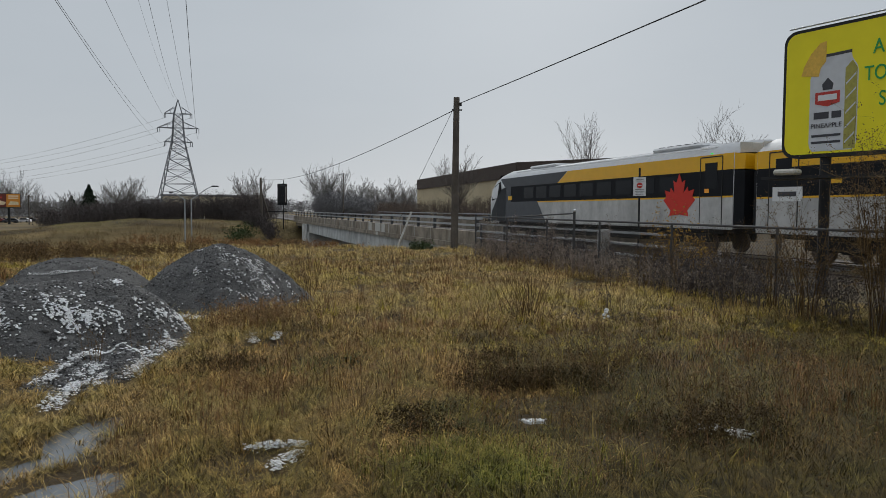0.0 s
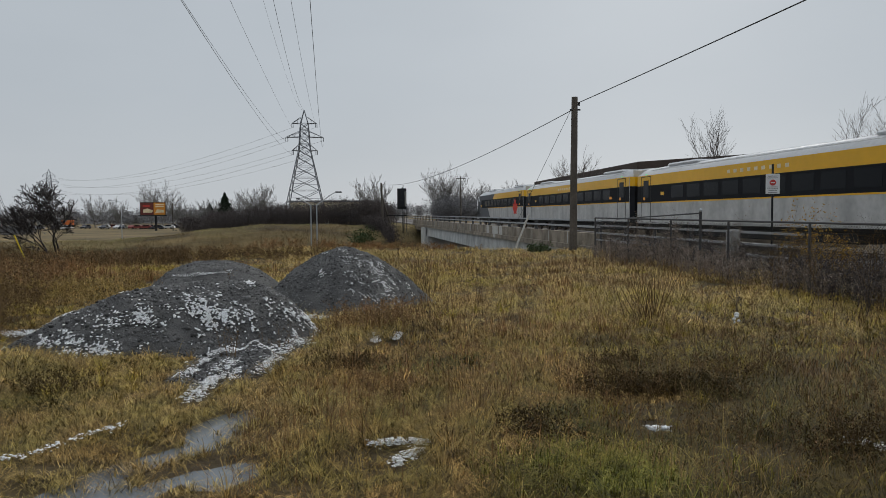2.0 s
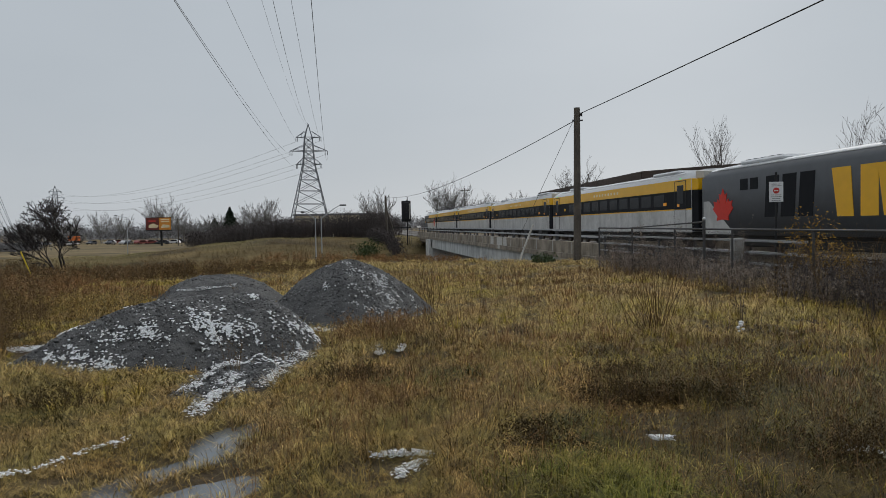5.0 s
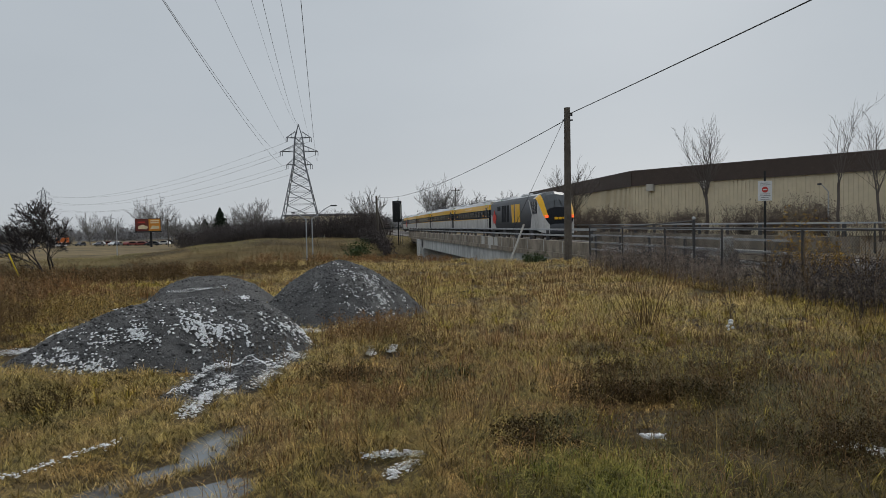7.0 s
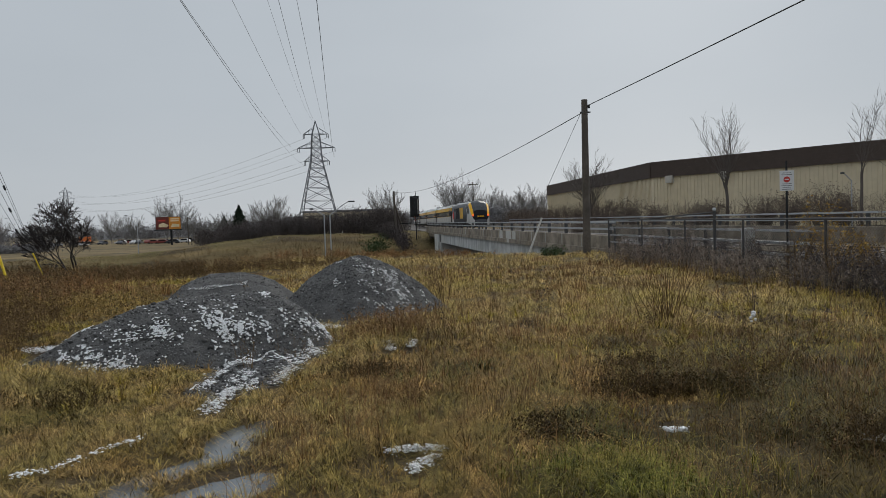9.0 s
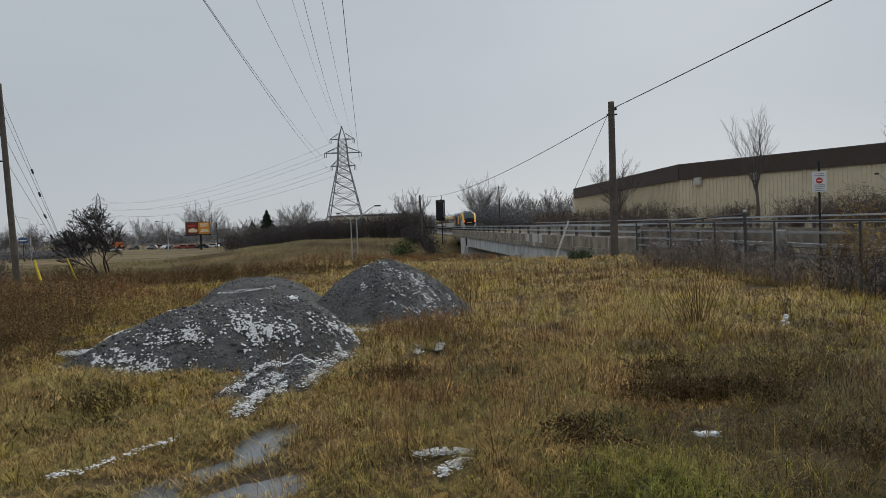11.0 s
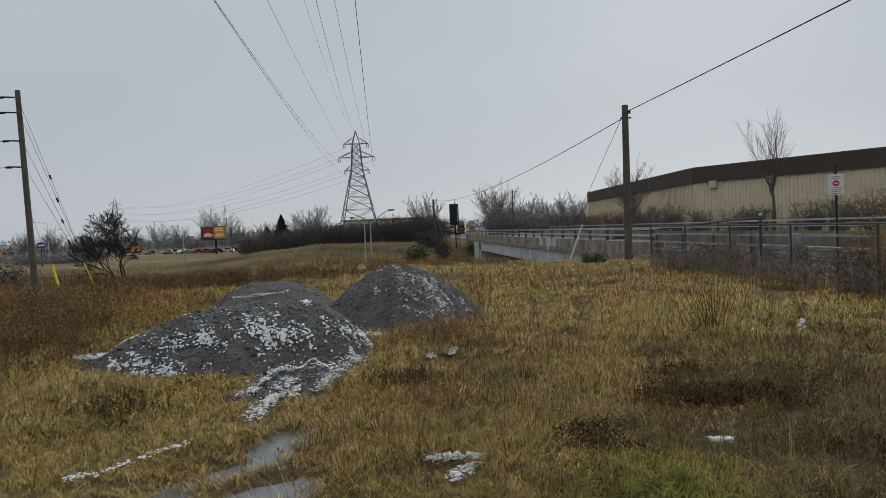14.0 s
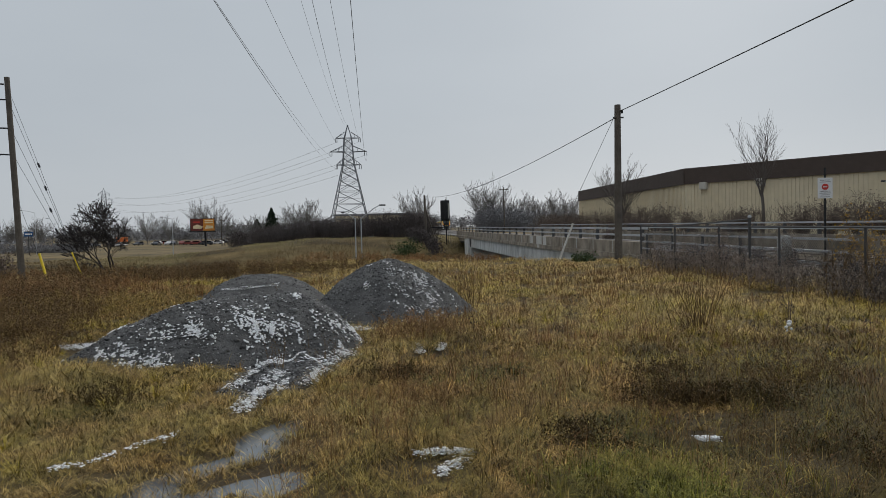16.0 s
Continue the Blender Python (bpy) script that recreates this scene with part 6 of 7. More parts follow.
for x0, x1 in ((0.72, 1.04), (1.1, 1.3)):
    part("brand_bar", plate(bmesh.new(), [(x0, 3.7), (x1, 3.7), (x1, 3.84), (x0, 3.84)], -0.024, -0.019), M["ink"], face)
for z in (3.32, 3.18):
    part("text_bar", plate(bmesh.new(), [(0.68, z), (1.3, z), (1.3, z + 0.05), (0.68, z + 0.05)], -0.024, -0.019), M["ink"], face)
UPR = Matrix.Rotation(radians(90), 4, "X")
text_mesh("lettering", "PINEAPPLE", 0.14, M["ink"], Matrix.Translation((0.99, -0.024, 3.55)) @ UPR, face)
text_mesh("lettering", "A", 0.42, M["greenad"], Matrix.Translation((2.0, -0.024, 5.02)) @ UPR @ Matrix.Diagonal((0.8, 1, 1, 1)), face)
text_mesh("lettering", "TO", 0.42, M["greenad"], Matrix.Translation((1.96, -0.024, 4.5)) @ UPR @ Matrix.Diagonal((0.75, 1, 1, 1)), face)
text_mesh("lettering", "S", 0.42, M["greenad"], Matrix.Translation((2.1, -0.024, 3.98)) @ UPR @ Matrix.Diagonal((0.75, 1, 1, 1)), face)
part("light_bar", rods(((0.15, -0.06, 5.7), (5.9, -0.06, 5.7), 0.018)), M["galv"], bb)
part("post", rods(((0.9, 0.18, -0.2), (0.9, 0.18, 3.0), 0.11), n=12), M["black"], bb)
part("post", rods(((4.6, 0.18, -0.2), (4.6, 0.18, 3.0), 0.11), n=12), M["black"], bb)
cat = part("catwalk", boxes(((0.0, -0.75, 2.42), (6.0, -0.1, 2.48))), M["black"], bb)
part("floodlight", boxes(((0.35, -0.9, 2.5), (0.85, -0.6, 2.62)), bevel=0.04), M["vent"], bb)
pl_ = part("owner_plate", boxes(((0.3, -0.78, 1.95), (0.95, -0.75, 2.25))), M["white"], bb, "white plate with an unreadable name")
part("text_bar", boxes(((0.42, -0.785, 2.05), (0.83, -0.781, 2.15))), M["ink"], pl_)

fb = empty("billboard", pose(-76.6, 230, 0, 0, 0, 12))
tagged(fb, "distant billboard with a maroon and orange food advert", "billboard")
part("frame", boxes(((-3.75, 0.0, 2.2), (3.75, 0.35, 6.2))), M["black"], fb)
ff = part("poster", boxes(((-3.65, -0.03, 2.3), (0.2, -0.003, 6.1))), M["maroon"], fb)
part("poster", boxes(((0.2, -0.03, 2.3), (3.65, -0.003, 6.1))), M["orange"], fb)
part("food_print", plate(bmesh.new(), [(-2.9, 3.0), (-0.4, 2.9), (0.1, 3.6), (-1.5, 4.3), (-2.8, 3.9)], -0.05, -0.031), M["cream"], ff)
part("food_print", plate(bmesh.new(), [(0.6, 2.9), (3.3, 3.0), (3.2, 3.8), (1.2, 4.0)], -0.05, -0.031), M["cream"], ff)
part("text_bar", boxes(((-2.9, -0.05, 4.8), (-0.8, -0.031, 5.3))), M["redad"], ff)
for z in (5.3, 4.7):
    part("text_bar", boxes(((0.7, -0.05, z), (3.2, -0.031, z + 0.35))), M["cream"], ff)
part("ledge", boxes(((-4.2, -1.0, 1.9), (4.2, 0.3, 2.15))), M["black"], fb)
part("post", rods(((0.8, 0.2, -3.6), (0.8, 0.2, 2.2), 0.35), n=12), M["black"], fb)


# ---- the far side: parked cars, low buildings ----
def parked_car(mat, m, label, tall=1.45):
    c = empty("parked_car", m)
    tagged(c, label, "car", "parked cars")
    part("body", prism(bmesh.new(), [(-2.2, 0.35), (2.2, 0.35), (2.25, 0.8), (1.2, 0.95), (0.6, tall), (-1.3, tall), (-2.1, 0.95), (-2.25, 0.7)], -0.88, 0.88), mat, c)
    part("glasshouse", prism(bmesh.new(), [(1.05, 0.98), (0.52, tall - 0.06), (-1.25, tall - 0.06), (-1.9, 0.98)], -0.9, 0.9), M["t_glass"], c)
    for y in (-1.4, 1.4):
        for s in (-1, 1):
            part("wheel", rods(((s * 0.72, y, 0.33), (s * 0.9, y, 0.33), 0.33), n=12), M["tyre"], c)
    return c


def ground_pose(x, y, rz, dz=0.0):
    return pose(x, y, float(land(x, y)) + dz, 0, 0, rz)


rc = random.Random(4)
protos = {k: parked_car(M[k], ground_pose(-82 - 4 * i, 262, 80 + 7 * i), lab, tl) for i, (k, lab, tl) in enumerate((("carw", "white car parked on the far lot", 1.5), ("card", "dark car parked on the far lot", 1.45), ("carr", "red car parked on the far lot", 1.45)))}
for i in range(22):
    k = rc.choice(("carw", "card", "card", "carw", "card", "carw", "carr"))
    x = -80 - 3.1 * i
    copy_thing(protos[k], ground_pose(x + rc.uniform(-0.5, 0.5), 262 + rc.uniform(-8, 26) + 0.25 * i, rc.choice((75, 85, 5, 170, 95))))
for (x, y) in ((-150, 335), (-215, 335)):
    tr = empty("truck", ground_pose(x, y, 70))
    tagged(tr, "orange box truck parked on the far lot", "truck", "trucks")
    part("cargo_box", boxes(((-1.2, -3.2, 0.8), (1.2, 1.6, 3.1)), bevel=0.05), M["caro"], tr)
    part("cab", boxes(((-1.05, 1.7, 0.5), (1.05, 3.4, 2.3)), bevel=0.15), M["carw"], tr)
    for yy in (-2.2, 2.6):
        part("wheel", rods(((-1.15, yy, 0.45), (1.15, yy, 0.45), 0.45), n=12), M["tyre"], tr)


def low_building(x, y, w, d, h, rz, label, wall="farwall"):
    b = empty("commercial_building", ground_pose(x, y, rz))
    tagged(b, label, "building", "far buildings")
    part("wall", boxes(((-w / 2, -d / 2, -1), (w / 2, d / 2, h))), M[wall], b)
    part("roof", boxes(((-w / 2 - 0.3, -d / 2 - 0.3, h), (w / 2 + 0.3, d / 2 + 0.3, h + 0.5))), M["farroof"], b)
    k = int(w / 5)
    for i in range(k):
        x0 = -w / 2 + 1.2 + i * 5
        part("window", boxes(((x0, -d / 2 - 0.05, 1.0), (x0 + 2.6, -d / 2 + 0.1, 2.6))), M["t_glass"], b)


low_building(-190, 520, 60, 24, 4.2, 20, "long low white commercial building far off")
low_building(-300, 470, 46, 20, 4.0, 25, "low grey store building beyond the lot")
low_building(-17, 205, 26, 14, 5.6, 4, "pale low building behind the dark hedge", "siding")
fs = empty("blue_sign", pose(-95, 165, -2.7, 0, 0, 20))
tagged(fs, "small blue roadside sign, unreadable, far off", "sign")
part("post", rods(((0, 0, -0.3), (0, 0, 5.5), 0.12)), M["dull"], fs)
part("panel", boxes(((-0.9, -0.1, 4.4), (0.9, 0.1, 5.5))), M["blue"], fs)
part("text_bar", boxes(((-0.7, -0.13, 4.8), (0.7, -0.101, 5.1))), M["white"], fs)


# ---- grass and weeds of the field ----
rng = np.random.default_rng(11)


_table = rng.random((64, 64))


def vnoise(x, y, scale, seed=0):
    """Smooth random values between 0 and 1 over the plan."""
    u, v = x * scale + seed * 7.3, y * scale + seed * 3.1
    i, j = np.floor(u).astype(int), np.floor(v).astype(int)
    a, b = smooth01(u - i), smooth01(v - j)
    i0, i1, j0, j1 = i % 64, (i + 1) % 64, j % 64, (j + 1) % 64
    return (_table[i0, j0] * (1 - a) + _table[i1, j0] * a) * (1 - b) + (_table[i0, j1] * (1 - a) + _table[i1, j1] * a) * b


def open_ground(x, y):
    """True where plants may grow: off the heaps, the water, the tracks and the road."""
    ok = np.ones(len(x), bool)
    for i in range(3):
        ok &= pile_z(i, x, y)[1] > 1.0
    ok &= (ruts(x, y) < 0.16) | ((ruts(x, y) < 0.4) & (np.sin(x * 41) * np.sin(y * 37) > 0.5))
    for cx, cy, r in ((-0.05, 4.85, 0.2), (0.05, 4.6, 0.16), (1.9, 5.12, 0.1), (3.15, 4.4, 0.15), (-1.8, 6.15, 0.13), (-1.8, 6.4, 0.16), (-1.8, 6.7, 0.2), (-1.8, 7.0, 0.22), (-1.8, 7.4, 0.25), (-2.14, 7.1, 0.18), (-2.12, 7.5, 0.22), (-2.1, 7.8, 0.25), (-1.64, 7.2, 0.16), (-1.39, 7.2, 0.18), (-1.39, 7.6, 0.2), (-1.6, 7.8, 0.3), (-5.0, 10.0, 0.4), (-4.75, 9.4, 0.4), (-0.2, 9.1, 0.32), (-1.45, 7.8, 0.2)):
        ok &= np.hypot(x - cx, y - cy) > r
    ok &= ~((x > 11.5 + BX * y) & (y < 33))
    ok &= land(x, y) > -3.0
    return ok


def lush(x, y):
    """How tall the sward stands: trodden by the ruts and heaps, tufted elsewhere."""
    k = 0.25 + 1.0 * vnoise(x, y, 0.8, 1) + 0.9 * (vnoise(x, y, 2.3, 2) - 0.4)
    worn = smooth01((x + 3.8) / 0.8) * smooth01((-0.55 - x) / 0.5) * smooth01((8.2 - y) / 1.0)
    return np.maximum(np.clip(k, 0.25, 1.5) * (1 - 0.25 * worn), 0.5 * worn)


def tufts(n, y0, y1, per, hgt, wid, spread, x_lo=-0.78, x_hi=1.06, limit=(-40, 13), flop=0.3, bare=0.0):
    """Blades in tufts: base points, bearings, heights, widths and bends."""
    y = np.sqrt(rng.uniform(y0 * y0, y1 * y1, n))
    x = rng.uniform(x_lo, x_hi, n) * y
    keep = (x > limit[0]) & (x < limit[1])
    x, y = x[keep], y[keep]
    k = open_ground(x, y) & (vnoise(x, y, 1.7, 9) + 0.3 * vnoise(x, y, 5.0, 8) > bare * (1 - smooth01((-0.4 - x) / 0.4) * smooth01((8 - y) / 0.5)))
    x, y = x[k], y[k]
    h0 = hgt * rng.uniform(0.7, 1.3, len(x)) * lush(x, y)
    lean = rng.uniform(0, 2 * np.pi, len(x))
    lay = rng.gamma(2.0, flop * 0.5, len(x))
    m = len(x) * per
    a = rng.uniform(0, 2 * np.pi, m)
    rad = np.abs(rng.normal(scale=spread, size=m))
    bx, by = np.repeat(x, per) + np.cos(a) * rad, np.repeat(y, per) + np.sin(a) * rad
    az = np.where(rng.random(m) < 0.45, np.repeat(lean, per) + rng.normal(scale=0.45, size=m), a + rng.normal(scale=0.6, size=m))
    h = np.repeat(h0, per) * rng.uniform(0.5, 1.25, m)
    bend = np.clip(rng.gamma(2.6, flop, m) + np.repeat(lay, per), 0.08, 1.75)
    ok = open_ground(bx, by)
    P = np.stack([bx, by, land(bx, by) - 0.015], 1)[ok]
    return P, az[ok], (h * (1 + 0.35 * bend))[ok], (wid * np.repeat(y, per) * rng.uniform(0.6, 1.4, m))[ok], bend[ok]


def sow(name, mat, sets, label):
    V, F = fuse(*[blades(*s) for s in sets])
    quads = np.concatenate([f for f in F if f.shape[1] == 4])
    tris = np.concatenate([f for f in F if f.shape[1] == 3])
    tagged(arr(name, V, [quads, tris], mat), label, "grass", kind="stuff")


def thin(s, keep):
    return tuple(a[keep] for a in s)


near = tufts(8800, 2.4, 9.5, 36, 0.125, 0.0008, 0.075, flop=0.55, bare=0.33)
mid = tufts(7400, 9.0, 21, 32, 0.15, 0.00056, 0.13, flop=0.95, bare=0.38)
far_ = tufts(8200, 20, 40, 17, 0.17, 0.0005, 0.25, flop=0.5, x_lo=-0.85, x_hi=0.6)
nx_, ny_ = near[0][:, 0], near[0][:, 1]
tone = vnoise(nx_, ny_, 1.1, 21) - 0.5
pale_ = (tone - 0.28 * (nx_ + 0.4) + 0.03 * (ny_ - 6) > 0.1)
sere_ = ~pale_ & (tone + 0.3 * (nx_ - 1.3) - 0.12 * (ny_ - 5.8) > 0.1)
sow("pale_grass", M["pale"], [thin(near, pale_)], "pale straw-coloured lodged grass beside the gravel")
sow("sere_grass", M["sere"], [thin(near, sere_)], "dark sere grass among withered weeds")
sow("dry_grass", M["straw"], [thin(near, ~pale_ & ~sere_)], "brown and straw-coloured dead grass, lodged and tangled")
left_ = mid[0][:, 0] + 0.9 * (vnoise(mid[0][:, 0], mid[0][:, 1], 0.5, 27) - 0.5) < -4.3 - 0.1 * (mid[0][:, 1] - 10)
sow("brown_grass", M["straw"], [thin(mid, left_)], "brown dead grass beyond the gravel heaps")
sow("golden_grass", M["gold"], [thin(mid, ~left_), far_], "golden dry grass over the open field")

gn = tufts(2300, 2.4, 8, 40, 0.15, 0.001, 0.07, flop=0.4)
# short litter sown through the sward, its dark colour painting shade in the gaps
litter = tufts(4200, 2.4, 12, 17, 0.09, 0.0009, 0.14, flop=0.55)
sow("gap_shade_litter", M["litter"], [litter], "matted litter under the grass, coloured dark for shade between tufts")
gx_, gy_ = gn[0][:, 0], gn[0][:, 1]
keep = (vnoise(gx_, gy_, 0.9, 3) + 0.04 * (gx_ > 0.2) * (gy_ < 6) + 0.15 * (gx_ < -2.6) > 0.74) | (np.hypot(gx_ - 1.1, (gy_ - 4.1) * 1.3) < 0.36)
gm = tufts(5200, 6.8, 24, 28, 0.15, 0.00058, 0.13, flop=0.45)
kx, ky = gm[0][:, 0], gm[0][:, 1]
keep2 = vnoise(kx, ky, 0.45, 4) + 0.32 * smooth01((kx - 2.2) / 1.5) * smooth01((14 - ky) / 3) > 0.56
sow("green_grass", M["green"], [thin(gn, keep)], "green grass still growing among the straw")
sow("olive_grass", M["olive"], [thin(gm, keep2)], "olive grass in patches of the open field")

# grass of the far bank, and thin grass round about
n = 9000
bx, by = rng.uniform(-85, 4, n), rng.normal(108, 5.5, n)
m = np.repeat(np.arange(n), 6)
bx, by = bx[m] + rng.normal(scale=0.5, size=len(m)), by[m] + rng.normal(scale=0.5, size=len(m))
P = np.stack([bx, by, land(bx, by) - 0.05], 1)
lot = rng.random(len(m))
bank = (P, rng.uniform(0, 6.28, len(m)), rng.uniform(0.15, 0.45, len(m)), rng.uniform(0.02, 0.05, len(m)), rng.uniform(0.9, 1.75, len(m)))
top_ = vnoise(bx, by, 0.12, 4) + 0.03 * (by - 108) > 0.45
sow("bank_grass", M["bank"], [thin(bank, top_)], "tawny dry grass on the far bank")
sow("bank_grass", M["bankbrown"], [thin(bank, ~top_)], "brown dead growth on the far bank")
n = 30000
a, r = rng.uniform(0, 6.28, n), 14 * np.sqrt(rng.random(n))
bx, by = np.cos(a) * r, np.sin(a) * r
out = (by < 2.6) | (np.abs(bx) > 1.0 * by + 0.5)
bx, by = bx[out], by[out]
k = open_ground(bx, by)
P = np.stack([bx, by, land(bx, by) - 0.015], 1)[k]
sow("surrounding_grass", M["straw"], [(P, rng.uniform(0, 6.28, len(P)), rng.uniform(0.1, 0.25, len(P)), np.full(len(P), 0.012), rng.uniform(0.3, 1.5, len(P)))], "thin straw-coloured grass round about")

# a few fresh tussocks in the near grass
tx, ty = rng.normal(1.15, 0.22, 190) + 0.15 * rng.integers(-1, 2, 190), rng.normal(4.15, 0.26, 190)
k = np.repeat(np.arange(190), 30)
bx, by = tx[k] + rng.normal(scale=0.05, size=len(k)), ty[k] + rng.normal(scale=0.05, size=len(k))
P = np.stack([bx, by, land(bx, by) - 0.015], 1)
sow("green_tussocks", M["fresh"], [(P, rng.uniform(0, 6.28, len(k)), rng.uniform(0.12, 0.3, len(k)), rng.uniform(0.003, 0.006, len(k)), rng.uniform(0.3, 1.5, len(k)))], "fresh green grass tussocks among dead growth")

# tussocks of arching grass, and single long blades hanging over the sward
def tussocks(name, mat, n, y0, y1, per, length, label, rule=None, spread=0.035, wid=0.00075):
    y = np.sqrt(rng.uniform(y0 * y0, y1 * y1, n))
    x = rng.uniform(-0.75, 0.95, n) * y
    k = open_ground(x, y) & (x < 7.6)
    if rule is not None:
        k &= rule(x, y)
    x, y = x[k], y[k]
    i = np.repeat(np.arange(len(x)), per)
    m = len(i)
    big = np.repeat(rng.uniform(0.6, 1.25, len(x)), per)
    az = rng.uniform(0, 2 * np.pi, m)
    rad = np.abs(rng.normal(scale=spread, size=m)) * big
    bx, by = x[i] + np.cos(az) * rad, y[i] + np.sin(az) * rad
    ok = open_ground(bx, by)
    P = np.stack([bx, by, land(bx, by) - 0.01], 1)[ok]
    V, F, G = arcs(P, az[ok] + rng.normal(scale=0.5, size=ok.sum()), (length * big * rng.uniform(0.5, 1.2, m))[ok], (wid * by * rng.uniform(0.7, 1.4, m))[ok], rng.uniform(0.0, 0.6, ok.sum()), rng.uniform(0.6, 2.6, ok.sum()))
    tagged(arr(name, V, [F, G], mat), label, "grass", kind="stuff")


tussocks("golden_tussocks", M["gold"], 330, 3.4, 13, 46, 0.24, "golden arching tussocks of dead grass", lambda x, y: x + 0.25 * y < 3.4)
tussocks("olive_tussocks", M["olive"], 330, 3.4, 13, 44, 0.22, "olive arching grass tussocks in the rough field", lambda x, y: ((x > 0.6) & (y > 6.8)) | (x < -2.2))
tussocks("brown_tussocks", M["straw"], 360, 3.0, 10, 40, 0.2, "brown curling tussocks of dead grass", lambda x, y: x < 1.6 + 0.1 * y)
tussocks("olive_tussocks", M["olive"], 150, 3.2, 9, 40, 0.2, "olive grass tufts among withered growth", lambda x, y: x > 1.0)
tussocks("sere_tussocks", M["sere"], 420, 3.0, 10, 40, 0.2, "dark curling tussocks of withered grass", lambda x, y: x > 0.6 + 0.1 * y)
tussocks("hanging_blades", M["pale"], 2600, 3.0, 10, 2, 0.34, "single pale blades arching over the grass", None, 0.05, 0.0006)
# grass standing in the puddles
n = 300
tx, ty = rng.uniform(-2.3, -0.95, n), rng.uniform(3.9, 6.1, n)
k = vnoise(tx, ty * 2.0, 2.6, 31) > 0.52
i = np.repeat(np.nonzero(k)[0], 14)
bx, by = tx[i] + rng.normal(scale=0.05, size=len(i)), ty[i] + rng.normal(scale=0.025, size=len(i))
P = np.stack([bx, by, np.minimum(land(bx, by), -0.02)], 1)
V, F, G = arcs(P, rng.uniform(0, 6.28, len(i)), rng.uniform(0.05, 0.17, len(i)), rng.uniform(0.003, 0.005, len(i)), rng.uniform(0.2, 1.0, len(i)), rng.uniform(0.3, 1.6, len(i)))
tagged(arr("puddle_grass", V, [F, G], M["straw"]), "limp brown grass standing in a shallow puddle", "grass", kind="stuff")

# rust-brown upright stems in drifts
rn = tufts(1500, 2.6, 10, 26, 0.2, 0.0007, 0.08, flop=0.15)
rm = tufts(2600, 9.5, 26, 20, 0.26, 0.0005, 0.14, limit=(-14, 8), flop=0.15)


def drift(s, t, sc):
    x, y = s[0][:, 0], s[0][:, 1]
    return thin(s, vnoise(x, y, sc, 6) > t)


sow("rusty_stems", M["rust"], [drift(rn, 0.55, 0.8), drift(rm, 0.55, 0.5)], "rust-brown dead stems standing in drifts")


# ---- dead weeds: thin stems with seed heads ----
def weed_stand(n, area, h, r, heads, mat, label, name="dead_weeds", size=0.02, lean=0.18, per=5, clump=1.3):
    """Stems branching into a few twigs, each set with small withered heads."""
    x, y = area(n)
    k = open_ground(x, y) & (vnoise(x, y, clump, 12) > 0.3)
    x, y = x[k], y[k]
    n = len(x)
    z = land(x, y)
    H = h * rng.uniform(0.55, 1.3, n)
    top = np.stack([x + rng.normal(scale=lean, size=n) * H, y + rng.normal(scale=lean, size=n) * H, z + H], 1)
    base = np.stack([x, y, z - 0.03], 1)
    segs = [np.concatenate([base, top, np.full((n, 1), r), np.full((n, 1), r * 0.5)], 1)]
    heads_at = [top]
    for _ in range(per):
        f = rng.uniform(0.35, 0.9, (n, 1))
        a = base + (top - base) * f
        b = a + np.stack([rng.normal(scale=0.16, size=n) * H, rng.normal(scale=0.16, size=n) * H, rng.uniform(0.05, 0.3, n) * H], 1)
        segs.append(np.concatenate([a, b, np.full((n, 1), r * 0.6), np.full((n, 1), r * 0.35)], 1))
        heads_at.append(b)
        heads_at.append(a + (b - a) * 0.6)
    v, q = tubes(np.concatenate(segs), 3)
    hp = np.repeat(np.concatenate(heads_at), heads, axis=0)
    hp = hp + rng.normal(scale=size * 1.3, size=hp.shape)
    fv, fq = flakes(hp, size * rng.uniform(0.5, 1.2, len(hp)), rng)
    V, F = fuse((v, q), (fv, fq))
    tagged(arr(name, V, F, mat), label, "weeds", kind="stuff")


def patch_area(cx, cy, sx, sy):
    return lambda n: (rng.normal(cx, sx, n), rng.normal(cy, sy, n))


def band(x0, y0, x1, y1, w):
    def pick(n):
        t = rng.uniform(0, 1, n)
        nx_, ny_ = -(y1 - y0), x1 - x0
        d = math.hypot(nx_, ny_)
        o = rng.normal(scale=w, size=n)
        return x0 + (x1 - x0) * t + nx_ / d * o, y0 + (y1 - y0) * t + ny_ / d * o
    return pick


weed_stand(430, band(1.4, 6.2, 7.0, 7.6, 0.25), 0.22, 0.0022, 2, M["weed"], "dark brown withered weeds in a low tangle", size=0.01)
weed_stand(200, patch_area(4.6, 6.9, 1.3, 0.35), 0.28, 0.0024, 2, M["weed"], "dark withered weeds standing in the grass", size=0.011)
weed_stand(260, patch_area(3.6, 5.0, 1.2, 0.6), 0.24, 0.0024, 2, M["weed"], "brown dead weeds among green grass", size=0.01)
weed_stand(120, patch_area(0.1, 6.4, 0.35, 0.3), 0.24, 0.002, 2, M["rust"], "rusty brown dead weeds", size=0.01)
weed_stand(200, patch_area(-0.35, 10.4, 0.5, 0.45), 0.3, 0.0035, 2, M["rust"], "rust-brown weeds at the foot of the gravel", size=0.014)
weed_stand(800, lambda n: (rng.uniform(0, 8, n), rng.uniform(9, 26, n)), 0.34, 0.003, 1, M["rust"], "scattered seed-headed stalks over the field", size=0.012, per=3)
weed_stand(1500, lambda n: (rng.uniform(-1.2, 5.5, n), rng.uniform(3.8, 10, n)), 0.26, 0.0016, 1, M["rust"], "fine dead stalks among the foreground grass", size=0.007, per=3)
